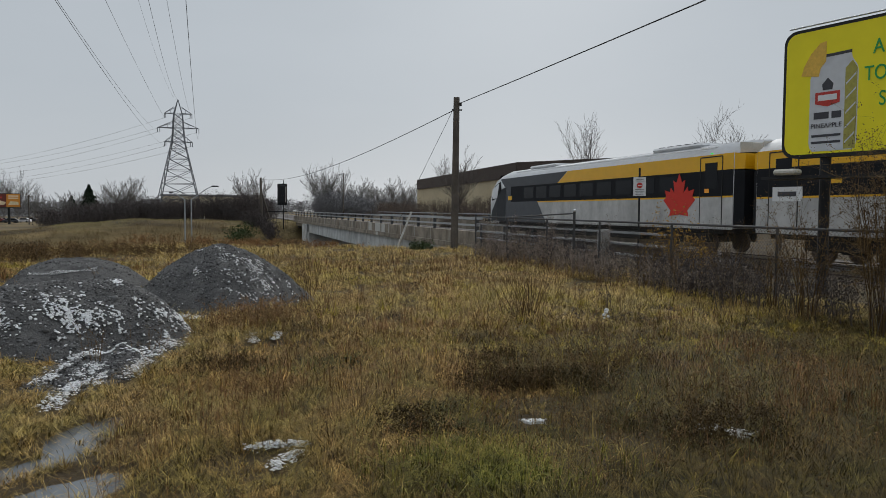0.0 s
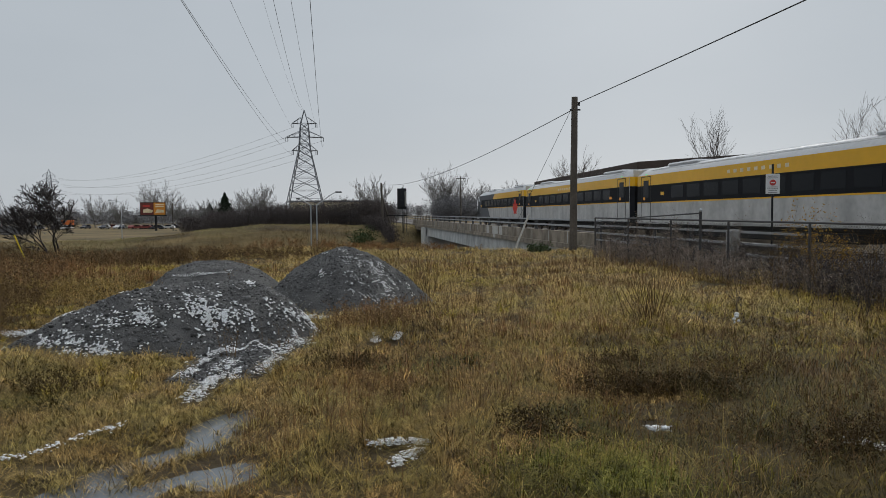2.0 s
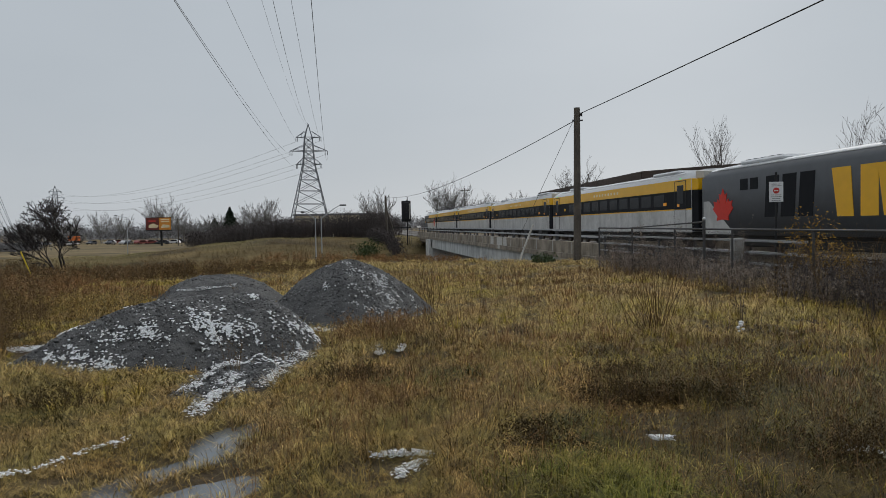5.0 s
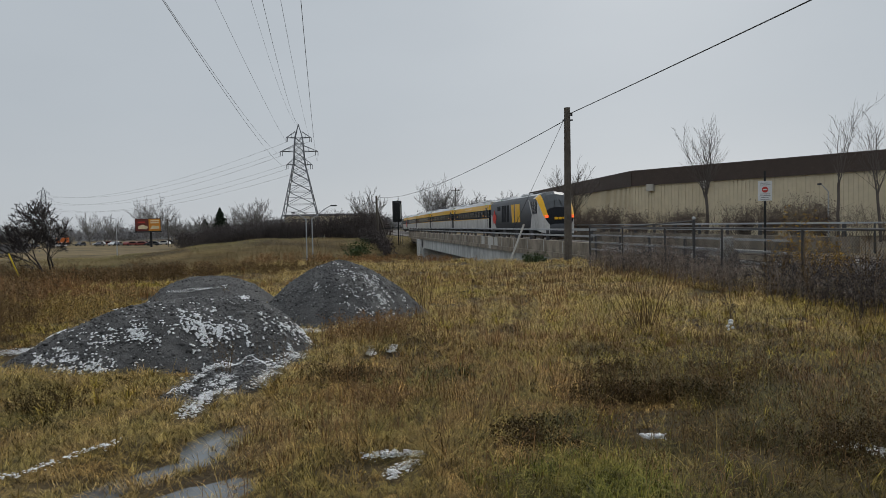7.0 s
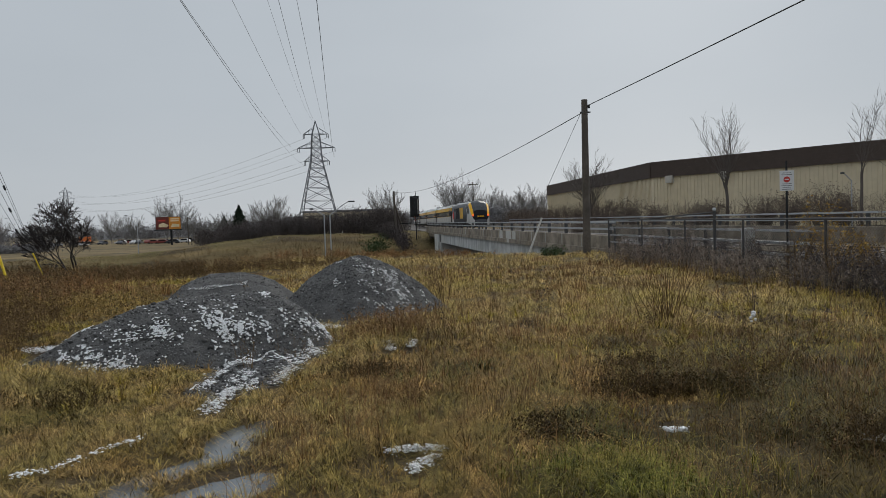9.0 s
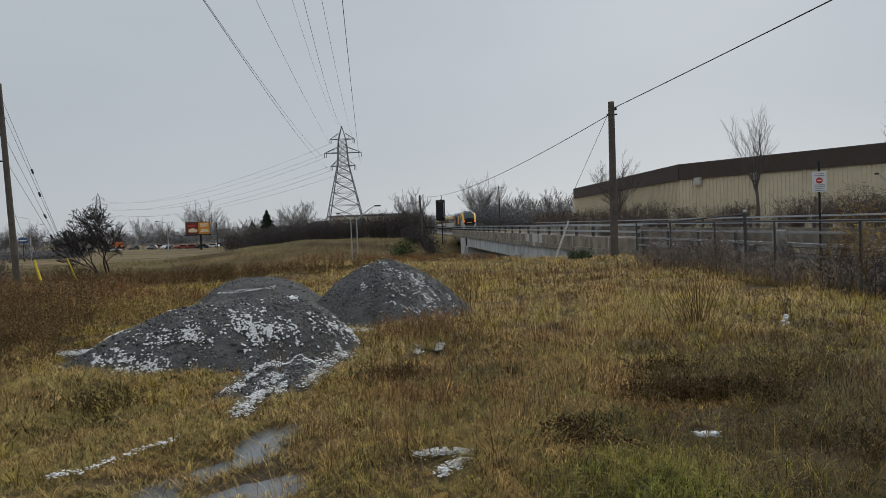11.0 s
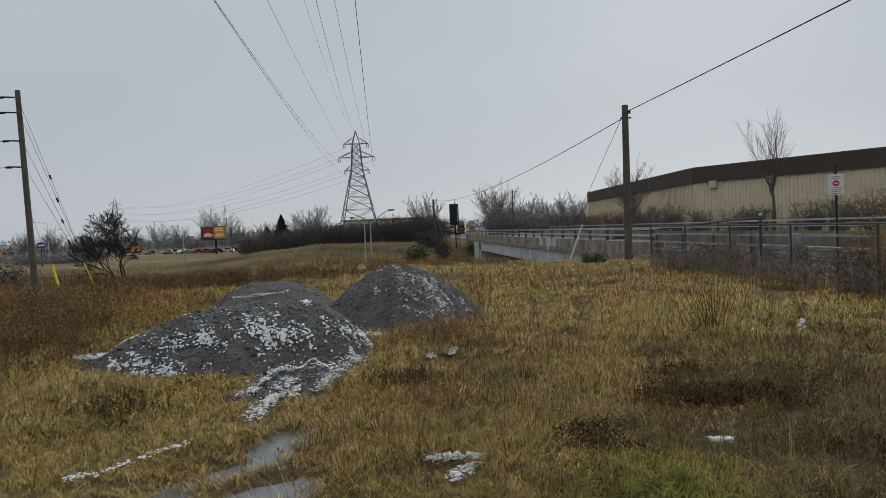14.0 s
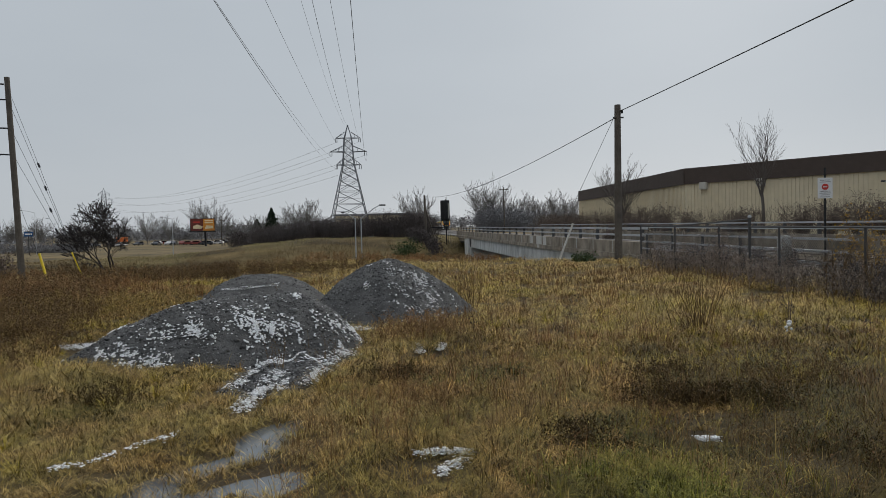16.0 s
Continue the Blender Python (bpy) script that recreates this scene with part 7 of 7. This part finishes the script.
weed_stand(160, lambda n: (rng.uniform(0, 9, n), rng.uniform(9, 30, n)), 0.42, 0.003, 3, M["hedge"], "dark seed heads dotted over the field", size=0.02, per=1)
weed_stand(560, patch_area(-8.2, 12.6, 1.6, 1.3), 0.5, 0.004, 3, M["weed"], "dark brown dead weeds standing beside the heaps", size=0.018)
weed_stand(800, patch_area(-6.8, 9.3, 0.8, 0.7), 0.42, 0.003, 3, M["weed"], "dark brown dead weeds in a thick stand", size=0.015)
weed_stand(700, patch_area(-6.0, 9.2, 0.5, 0.8), 0.4, 0.003, 3, M["weed"], "reddish-brown dead weeds against the heap", size=0.014)
weed_stand(700, patch_area(-11.5, 18.5, 2.2, 2.0), 0.5, 0.005, 3, M["rust"], "rust-brown dead weeds beyond the heaps", size=0.024)
weed_stand(300, patch_area(-7.2, 14.8, 1.2, 0.8), 0.35, 0.003, 3, M["gold"], "pale seed heads among brown weeds", size=0.016)
# withered clumps whose near-black colour paints scattered shadow into the grass
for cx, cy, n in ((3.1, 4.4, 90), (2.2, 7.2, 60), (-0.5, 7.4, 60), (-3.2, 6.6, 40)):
    weed_stand(n * 2, patch_area(cx, cy, 0.24, 0.15), 0.2, 0.0024, 2, M["litter"], "small clump of withered weeds, darkened like a patch of shadow", size=0.01)
weed_stand(900, lambda n: (rng.uniform(0, 9, n), rng.uniform(8, 22, n)), 0.22, 0.003, 2, M["weed"], "low brown weeds scattered through the field grass", size=0.014, per=3, clump=0.8)
# near-black low weed clumps at the hollows of the field
weed_stand(130, patch_area(0.97, 4.98, 0.13, 0.08), 0.12, 0.003, 3, M["litter"], "dark weed clump in a hollow of the field", size=0.014)
weed_stand(150, patch_area(0.18, 6.35, 0.14, 0.09), 0.07, 0.003, 3, M["litter"], "dark weed clump beside a hollow", size=0.014)
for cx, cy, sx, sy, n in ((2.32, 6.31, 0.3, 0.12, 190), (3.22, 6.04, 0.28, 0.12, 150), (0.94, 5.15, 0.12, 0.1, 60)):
    weed_stand(n, patch_area(cx, cy, sx, sy), 0.16, 0.003, 3, M["litter"], "dark weeds sunk in a hollow of the field", size=0.013)
# dark bands of withered weeds towards the road cut
weed_stand(300, patch_area(-5.0, 27.5, 1.8, 0.9), 0.36, 0.006, 3, M["weed"], "sparse dark weeds trailing off along the field's edge", size=0.026)
weed_stand(1700, band(-23, 22.5, -6.5, 26.5, 1.1), 0.44, 0.007, 3, M["weed"], "dark brown weeds in a dense band at the field's edge", size=0.03)
weed_stand(800, band(-17, 16, -8.5, 18, 1.8), 0.45, 0.005, 2, M["weed"], "dark brown dead weeds beyond the gravel", size=0.024)
weed_stand(500, band(-11, 11.5, -6.4, 12.2, 0.9), 0.42, 0.004, 2, M["weed"], "brown dead weeds beside the gravel heaps", size=0.018)
weed_stand(900, band(-26, 32, -3, 36.5, 1.5), 0.45, 0.008, 2, M["rust"], "rust-brown weeds along the edge of the cut", size=0.032)
weed_stand(350, band(-4, 36.5, 4, 34, 0.8), 0.3, 0.006, 2, M["rust"], "tawny weeds along the field's far edge", size=0.03)
weed_stand(700, band(-80, 105, 3, 108, 3.5), 0.4, 0.015, 1, M["bankbrown"], "tawny grass and weeds on the far bank", "bank_weeds", size=0.06, per=3)
weed_stand(260, patch_area(-16.8, 34.2, 1.6, 0.5), 0.7, 0.008, 3, M["weed"], "dark brush round the foot of the thorn tree", size=0.03)
# brush along the wire fence
weed_stand(480, band(7.1, 25.5, 8.3, 11.0, 0.3), 0.6, 0.005, 3, M["fleck"], "grey-brown brush tangled along the wire fence", "fence_brush", size=0.022)
weed_stand(420, band(7.9, 25.5, 9.0, 12.0, 0.4), 0.7, 0.006, 3, M["hedge"], "grey-brown brush behind the wire fence", "fence_brush", size=0.024)
weed_stand(300, band(7.9, 13.6, 8.6, 6.5, 0.4), 0.7, 0.005, 2, M["hedge"], "dark dense brush against the fence", "fence_brush", size=0.022)
weed_stand(420, band(22.0, 66, 46, 33, 1.6), 2.2, 0.02, 1, M["brush"], "brown brush along the warehouse wall", "wall_brush", size=0.035, per=11, clump=0.25)
weed_stand(600, band(17.5, 128, 24.6, 82, 1.2), 2.8, 0.028, 1, M["brush"], "brown brush beside the railway", "track_brush", size=0.06, per=10, clump=0.2)


# ---- shrubs and bare trees ----
def shrub(x, y, h, spread, stems, mat, label, r=0.012, leaves=0, leaf_mat=None, size=0.03, name="shrub", levels=2):
    s = empty(name, pose(x, y, float(land(x, y))))
    tagged(s, label, "shrub", "shrubs")
    segs, tips = [], []
    for i in range(stems):
        a = rng.uniform(0, 2 * np.pi)
        p = np.array([math.cos(a), math.sin(a), 0]) * abs(rng.normal(scale=spread * 0.2))
        p[2] = -0.05
        d = np.array([math.cos(a) * rng.uniform(0, spread), math.sin(a) * rng.uniform(0, spread), h]) / h
        length = h * rng.uniform(0.6, 1.1)
        rad = r * rng.uniform(0.7, 1.2)
        for k in range(4):
            d = d + rng.normal(scale=0.07, size=3)
            q = p + d / np.linalg.norm(d) * length / 4
            segs.append((*p, *q, rad, rad * 0.75))
            rad *= 0.75
            if k > 0 and levels > 1:
                for _ in range(levels):
                    e = d / np.linalg.norm(d) * 0.6 + rng.normal(scale=0.42, size=3)
                    w = q + e * length * rng.uniform(0.12, 0.3)
                    segs.append((*q, *w, rad * 0.6, rad * 0.3))
                    if levels > 2:
                        for _ in range(2):
                            u = q + (w - q) * rng.uniform(0.4, 1)
                            g = u + (e * 0.5 + rng.normal(scale=0.4, size=3)) * length * 0.14
                            segs.append((*u, *g, rad * 0.4, rad * 0.2))
                            tips.append(g)
                    tips.append(w)
            p = q
        tips.append(p)
    v, q = tubes(segs, 4)
    tagged(arr("branchwork", v, [q], mat, s), kind="stuff")
    if leaves:
        T = np.array(tips)
        P = np.repeat(T, leaves, axis=0) + rng.normal(scale=size * 1.6, size=(len(T) * leaves, 3))
        v, q = flakes(P, size * rng.uniform(0.6, 1.2, len(P)), rng)
        tagged(arr("leaves", v, [q], leaf_mat or mat, s), kind="stuff")
    return s


shrub(3.95, 11.0, 1.05, 0.7, 36, M["weed"], "clump of upright bare reddish stems in the grass", 0.0075, levels=1)
shrub(5.5, 11.3, 0.95, 0.1, 4, M["brush"], "few tall dry stalks standing alone", 0.006, levels=1)
shrub(0.55, 13.6, 0.85, 0.3, 7, M["weed"], "small bare dark sapling beside the gravel", 0.009, 2, M["weed"], 0.012, levels=2)
shrub(-1.9, 8.15, 0.42, 0.3, 9, M["weed"], "dead weed growing out of the gravel", 0.004, 2, M["weed"], 0.01)
shrub(-1.45, 8.5, 0.4, 0.5, 12, M["weed"], "tangle of dead stalks at the heap's foot", 0.004, 2, M["weed"], 0.01)
shrub(8.2, 8.3, 2.55, 0.45, 34, M["weed"], "tall dense dark bush with clinging dead leaves", 0.013, 5, M["weed"], 0.017, levels=3)
shrub(8.0, 9.6, 1.7, 0.5, 16, M["weed"], "dark bush with clinging dead leaves by the fence", 0.012, 3, M["weed"], 0.017, levels=3)
for x, y, h in ((8.15, 13.2, 1.5), (8.3, 12.0, 1.7), (8.0, 14.6, 1.35), (8.35, 10.8, 1.6)):
    shrub(x, y, h * 0.85, 0.55, 15, M["weed"], "dark bare bush of many stems in front of the fence", 0.011, 1, M["hedge"], 0.012, levels=3)
for x, y, h in ((8.95, 15.3, 1.4), (8.9, 14.2, 1.3)):
    shrub(x, y, h, 0.5, 12, M["brush"], "bush with clinging amber leaves behind the fence", 0.009, 2, M["amber"], 0.032, levels=3)
for x, y, h in ((7.4, 21.5, 1.7), (7.7, 19.4, 1.4), (8.6, 22.5, 2.0), (8.8, 18.6, 1.6), (7.35, 24.4, 1.5)):
    shrub(x, y, h * 0.8, 0.5, 9, M["brush"], "grey-brown bush twined through the wire fence", 0.01, 3, M["fleck"], 0.022, levels=3)
for x, y, h, sp_ in ((-1.9, 37.5, 0.95, 0.75), (6.3, 32.0, 0.38, 0.8)):
    shrub(x, y, h, sp_, 26, M["leaf"], "small evergreen bush with dark green leaves", 0.012, 5, M["leaf"], 0.06, levels=2)

# the dark thorn tree at the field's edge
lt = empty("thorn_tree", pose(-16.1, 35.0, float(land(-16.1, 35.0)) + 0.05))
tagged(lt, "dark spreading bare thorn tree with clinging dead leaves", "tree", "trees")
th, tn = [], []
gl = np.random.default_rng(4)
for b, (bx_, lean_) in enumerate(((0.0, -0.05), (-0.1, -0.3), (0.1, 0.12), (-0.15, -0.62))):
    a, c = grow(gl, (0, 0, -0.15), (5.0, 4.5, 4.2, 4.0)[b], 0.85, 5, 0.075, 0.04, (2, 3), 0.22)
    for dst, src in ((th, a), (tn, c)):
        for q_ in src:
            q_ = list(q_)
            q_[0] += bx_ + lean_ * q_[2]; q_[3] += bx_ + lean_ * q_[5]
            dst.append(tuple(q_))
top = max(q_[5] for q_ in th + tn)
th, tn = np.array(th), np.array(tn)
for a in (th, tn):
    a[:, 2] *= 4.1 / top; a[:, 5] *= 4.1 / top
    a[:, 0] *= 1.35; a[:, 3] *= 1.35
v, q = tubes(th, 5)
arr("trunk", v, [q], M["darkbark"], lt)
tn[:, 6:] = np.maximum(tn[:, 6:], 0.0125)
v, q = tubes(tn, 3)
arr("crown", v, [q], M["darkbark"], lt)
T = tn[:, 3:6]
T = T[gl.random(len(T)) < 0.7]
v, q = flakes(T + gl.normal(scale=0.04, size=T.shape), 0.04, gl)
tagged(arr("dead_leaves", v, [q], M["hedge"], lt), kind="stuff")


def fan_tree(x, y, h, label, seed, fork=0.32, leaders=5, spread=0.35, r=0.14, twig=0.02, z=None, levels=2, mat="bark"):
    """A bare tree whose few long leaders fan upward from one trunk, set with fine ascending twigs."""
    g = np.random.default_rng(seed)
    t = empty("bare_tree", pose(x, y, float(land(x, y)) if z is None else z))
    tagged(t, label, "tree", "trees")
    thick, fine = [], []

    def shoot(p, d, length, rad, lev):
        steps = 6 if lev == 0 else 4 if lev == 1 else 3
        for i in range(steps):
            d = d + g.normal(scale=0.09, size=3) + np.array([0, 0, 0.06 if lev else 0.03])
            d = d / np.linalg.norm(d)
            q = p + d * length / steps
            r1 = max(rad * (0.8 if lev == 0 else 0.72), twig * 0.45)
            (thick if lev == 0 else fine).append((*p, *q, rad, r1))
            p, rad = q, r1
            if lev < levels:
                for _ in range(2 if lev < 2 and g.random() < 0.7 else 1):
                    a = g.uniform(0, 2 * np.pi)
                    side = np.array([math.cos(a), math.sin(a), g.uniform(0.1, 0.6)])
                    nd = d * 0.85 + side * 0.62
                    shoot(p, nd / np.linalg.norm(nd), length * g.uniform(0.32, 0.58) * (1 - 0.35 * i / steps), max(rad * 0.5, twig * 0.7), lev + 1)

    p, rad = np.array([0, 0, -0.3]), r
    for i in range(4):
        q = p + np.array([g.normal(scale=0.05), g.normal(scale=0.05), 1.0]) * (h * fork + 0.3) / 4
        thick.append((*p, *q, rad, rad * 0.93))
        p, rad = q, rad * 0.93
    for i in range(leaders):
        a = 2 * np.pi * (i + g.uniform(-0.25, 0.25)) / leaders
        tilt = spread * (0.25 if i == 0 else g.uniform(0.7, 1.2))
        d = np.array([math.cos(a) * tilt, math.sin(a) * tilt, 1.0])
        shoot(p - np.array([0, 0, g.uniform(0, 0.15) * h * fork]), d / np.linalg.norm(d), h * (1 - fork) * (0.95 if i == 0 else g.uniform(0.7, 0.95)), rad * 0.55, 0)
    th, tn = np.array(thick), np.array(fine)
    k = h / max(th[:, 5].max(), tn[:, 5].max())
    for a in (th, tn):
        a[:, :6] *= k
    v, q = tubes(th, 6)
    arr("trunk", v, [q], M[mat], t)
    v, q = tubes(tn, 3)
    arr("crown", v, [q], M[mat], t)
    return t


fan_tree(27.0, 60.5, 10.7, "tall bare tree before the warehouse, branches swept up", 3, 0.42, 8, 0.33, 0.15, 0.015)
fan_tree(0.645 * 48, 48, 10.2, "slender bare tree before the warehouse", 5, 0.45, 3, 0.11, 0.11, 0.014)
fan_tree(0.71 * 46, 46, 8.8, "slender bare tree with fine upswept twigs", 8, 0.42, 4, 0.18, 0.11, 0.014)
fan_tree(21.8, 86, 10.2, "bare tree beside the warehouse end", 9, 0.3, 12, 0.62, 0.16, 0.026)
k = 0
for u, y, h, n in ((0.058, 150, 11.5, 3), (0.075, 152, 10.0, 2), (0.095, 165, 7.5, 2), (0.112, 150, 8.2, 2), (0.13, 170, 8.0, 2), (0.148, 155, 8.0, 2), (0.165, 160, 8.6, 3), (0.18, 165, 7.2, 2), (0.088, 190, 7.0, 2)):
    fan_tree(u * y * 1.32, y * 1.32, h * 1.45, "bare tree by the line, fine twigs, paled as if by haze", 20 + k, 0.22, 8 + 2 * n, 0.7, 0.2, 0.045, 0.0, mat="hazebark")
    k += 1
for u, y, h, n in ((-0.035, 170, 7.6, 3), (-0.19, 190, 8.2, 2), (-0.205, 188, 7.5, 2), (-0.172, 200, 6.5, 2), (-0.32, 262, 12.5, 2), (-0.335, 266, 10.5, 2), (-0.262, 200, 6.0, 2), (-0.25, 215, 5.8, 3), (-0.285, 240, 5.0, 2),
                   (-0.41, 300, 9, 2), (-0.45, 300, 8, 2), (-0.5, 280, 8, 3), (-0.56, 290, 9, 3), (-0.6, 270, 8, 3), (-0.38, 320, 9, 2), (-0.3, 330, 9, 3), (-0.23, 320, 8, 3)):
    fan_tree(u * y, y, h * 1.38 + 1.2, "distant bare tree, greyed as if by haze", 40 + k, 0.22, 8 + 2 * n, 0.75, 0.2, 0.05, mat="hazebark")
    k += 1


# conifer far off
def conifer(x, y, h, w, label):
    t = empty("conifer", ground_pose(x, y, 0))
    tagged(t, label, "tree", "trees")
    part("trunk", rod(bmesh.new(), (0, 0, -0.2), (0, 0, h * 0.95), 0.18, 0.03), M["bark"], t)
    n = 5200
    f = rng.uniform(0.04, 1, n)
    a = rng.uniform(0, 2 * np.pi, n)
    lobes = 1 + 0.18 * np.sin(f * 46) + 0.15 * np.sin(a * 5 + f * 20)
    R = w * (1 - f) ** 0.85 * np.sqrt(rng.uniform(0.2, 1, n)) * lobes
    P = np.stack([np.cos(a) * R, np.sin(a) * R, 0.3 + f * h - 0.12 * R], 1)
    v, q = flakes(P, 0.28, rng)
    tagged(arr("needles", v, [q], M["conifer"], t), kind="stuff")


conifer(-48.5, 205, 10.6, 4.0, "dark green conifer with a pointed crown")
conifer(-53.5, 208, 7.6, 3.4, "smaller dark conifer beside the tall one")


def thicket(name, pts, n, h, depth, mat, label, size=0.22, r=0.02):
    """A dense bare hedge: crowded stems with fine twigs and clinging leaves."""
    pts = np.array(pts, float)
    t = rng.uniform(0, len(pts) - 1.0001, n)
    k = t.astype(int)
    Q = pts[k] + (pts[k + 1] - pts[k]) * (t - k)[:, None]
    x, y, hh = Q[:, 0] + rng.normal(scale=depth * 0.4, size=n), Q[:, 1] + rng.normal(scale=depth, size=n), Q[:, 2]
    z = land(x, y)
    H = hh * rng.uniform(0.5, 1.08, n) * h
    base = np.stack([x, y, z - 0.1], 1)
    top = base + np.stack([rng.normal(scale=0.22, size=n) * H, rng.normal(scale=0.2, size=n) * H, H], 1)
    segs = [np.concatenate([base, top, np.full((n, 1), r * 1.4), np.full((n, 1), r * 0.4)], 1)]
    tips = [top]
    for _ in range(5):
        f = rng.uniform(0.2, 0.95, (n, 1))
        a = base + (top - base) * f
        b = a + np.stack([rng.normal(scale=0.2, size=n) * H, rng.normal(scale=0.2, size=n) * H, rng.uniform(0, 0.3, n) * H], 1)
        segs.append(np.concatenate([a, b, np.full((n, 1), r * 0.7), np.full((n, 1), r * 0.3)], 1))
        tips += [b, a]
    v, q = tubes(np.concatenate(segs), 3)
    T = np.repeat(np.concatenate(tips), 3, axis=0)
    T = T + rng.normal(scale=size * 1.5, size=T.shape)
    T[:, 2] = np.maximum(T[:, 2], land(T[:, 0], T[:, 1]) + 0.05)
    fv, fq = flakes(T, size * rng.uniform(0.5, 1.2, len(T)), rng)
    V, F = fuse((v, q), (fv, fq))
    tagged(arr(name, V, F, mat), label, "thicket", kind="stuff")


thicket("dark_thicket", [(-32, 124, 3.2), (-22, 124, 3.4), (-16, 123, 3.4), (-9, 123, 4.2), (-4, 122, 4.0), (-1.5, 120, 3.0)], 2200, 1.0, 1.8, M["hedge"], "dark leafless thicket along the far bank", 0.09)
thicket("low_thicket", [(-60, 205, 4.2), (-48, 190, 4.0), (-42, 175, 3.8), (-36, 150, 3.4), (-30, 130, 2.8)], 700, 1.0, 2.0, M["hedge"], "dark scrub beyond the bank")
thicket("line_thicket", [(11.0, 196, 6.2), (15, 194, 6.6), (21, 190, 5.0), (26, 180, 4.6), (27, 150, 4.2)], 1000, 1.0, 2.5, M["hazewood"], "leafless scrub beside the railway, paled as if by haze", 0.2)
thicket("abutment_scrub", [(-5.0, 114, 1.9), (-2.5, 111, 1.6), (-0.5, 107, 1.5)], 200, 1.0, 1.0, M["hedge"], "brown scrub beside the bridge abutment", 0.12)
thicket("far_woods", [(-330, 420, 7), (-240, 430, 8), (-170, 430, 7), (-110, 420, 8), (-60, 430, 8), (0, 420, 7), (60, 400, 8)], 1300, 1.05, 12, M["hazewood"], "low woods on the horizon, greyed as if by haze", 0.55, 0.06)
thicket("roadside_scrub", [(-118, 190, 2.6), (-104, 190, 2.2), (-96, 192, 2.0)], 400, 1.0, 3.0, M["hazewood"], "scrub along the far road, greyed as if by haze", 0.2)
thicket("pole_scrub", [(-27, 38, 2.6), (-23.5, 38.5, 2.2)], 260, 1.0, 0.8, M["brush"], "olive-brown scrub behind the leaning pole", 0.09, 0.012)
for u, y, h in ((0.235, 72, 3.4), (0.27, 70, 3.2), (0.31, 66, 3.6), (0.345, 64, 3.0), (0.42, 58, 3.0), (0.5, 50, 3.0), (0.54, 48, 3.2), (0.585, 46, 3.6), (0.4, 60, 2.4), (0.62, 44, 3.0)):
    shrub(u * y, y, h * 0.72, 1.1, 36, M["brush"], "brown leafless bush before the warehouse", 0.03, 3, M["brush"], 0.055, levels=3)


# ---- what moves: the train runs straight off along its track ----
def motions():
    unit = Vector((BX, 1, 0)) / K
    start = along(CEN, 0)
    cars = [(cab, 12.95), (coaches[0], -13.0), (coaches[1], -39.0), (coaches[2], -65.0), (coaches[3], -91.0), (loco, -115.1)]
    for thing, off in cars:
        rows = []
        for t in range(17):
            s = 22.84 + 23.4556 * t + 0.0044 * t * t + off
            p = start + unit * s
            yaw = math.degrees(math.atan(-BX)) - math.degrees(2.4 * min(150, max(0.0, p.y - 110)) / 6400)
            rows.append((t, pose(p.x + bend(p.y), p.y, 0.1 + grade(p.y), 0, 0, yaw)))
        walk(thing, rows)


motions()
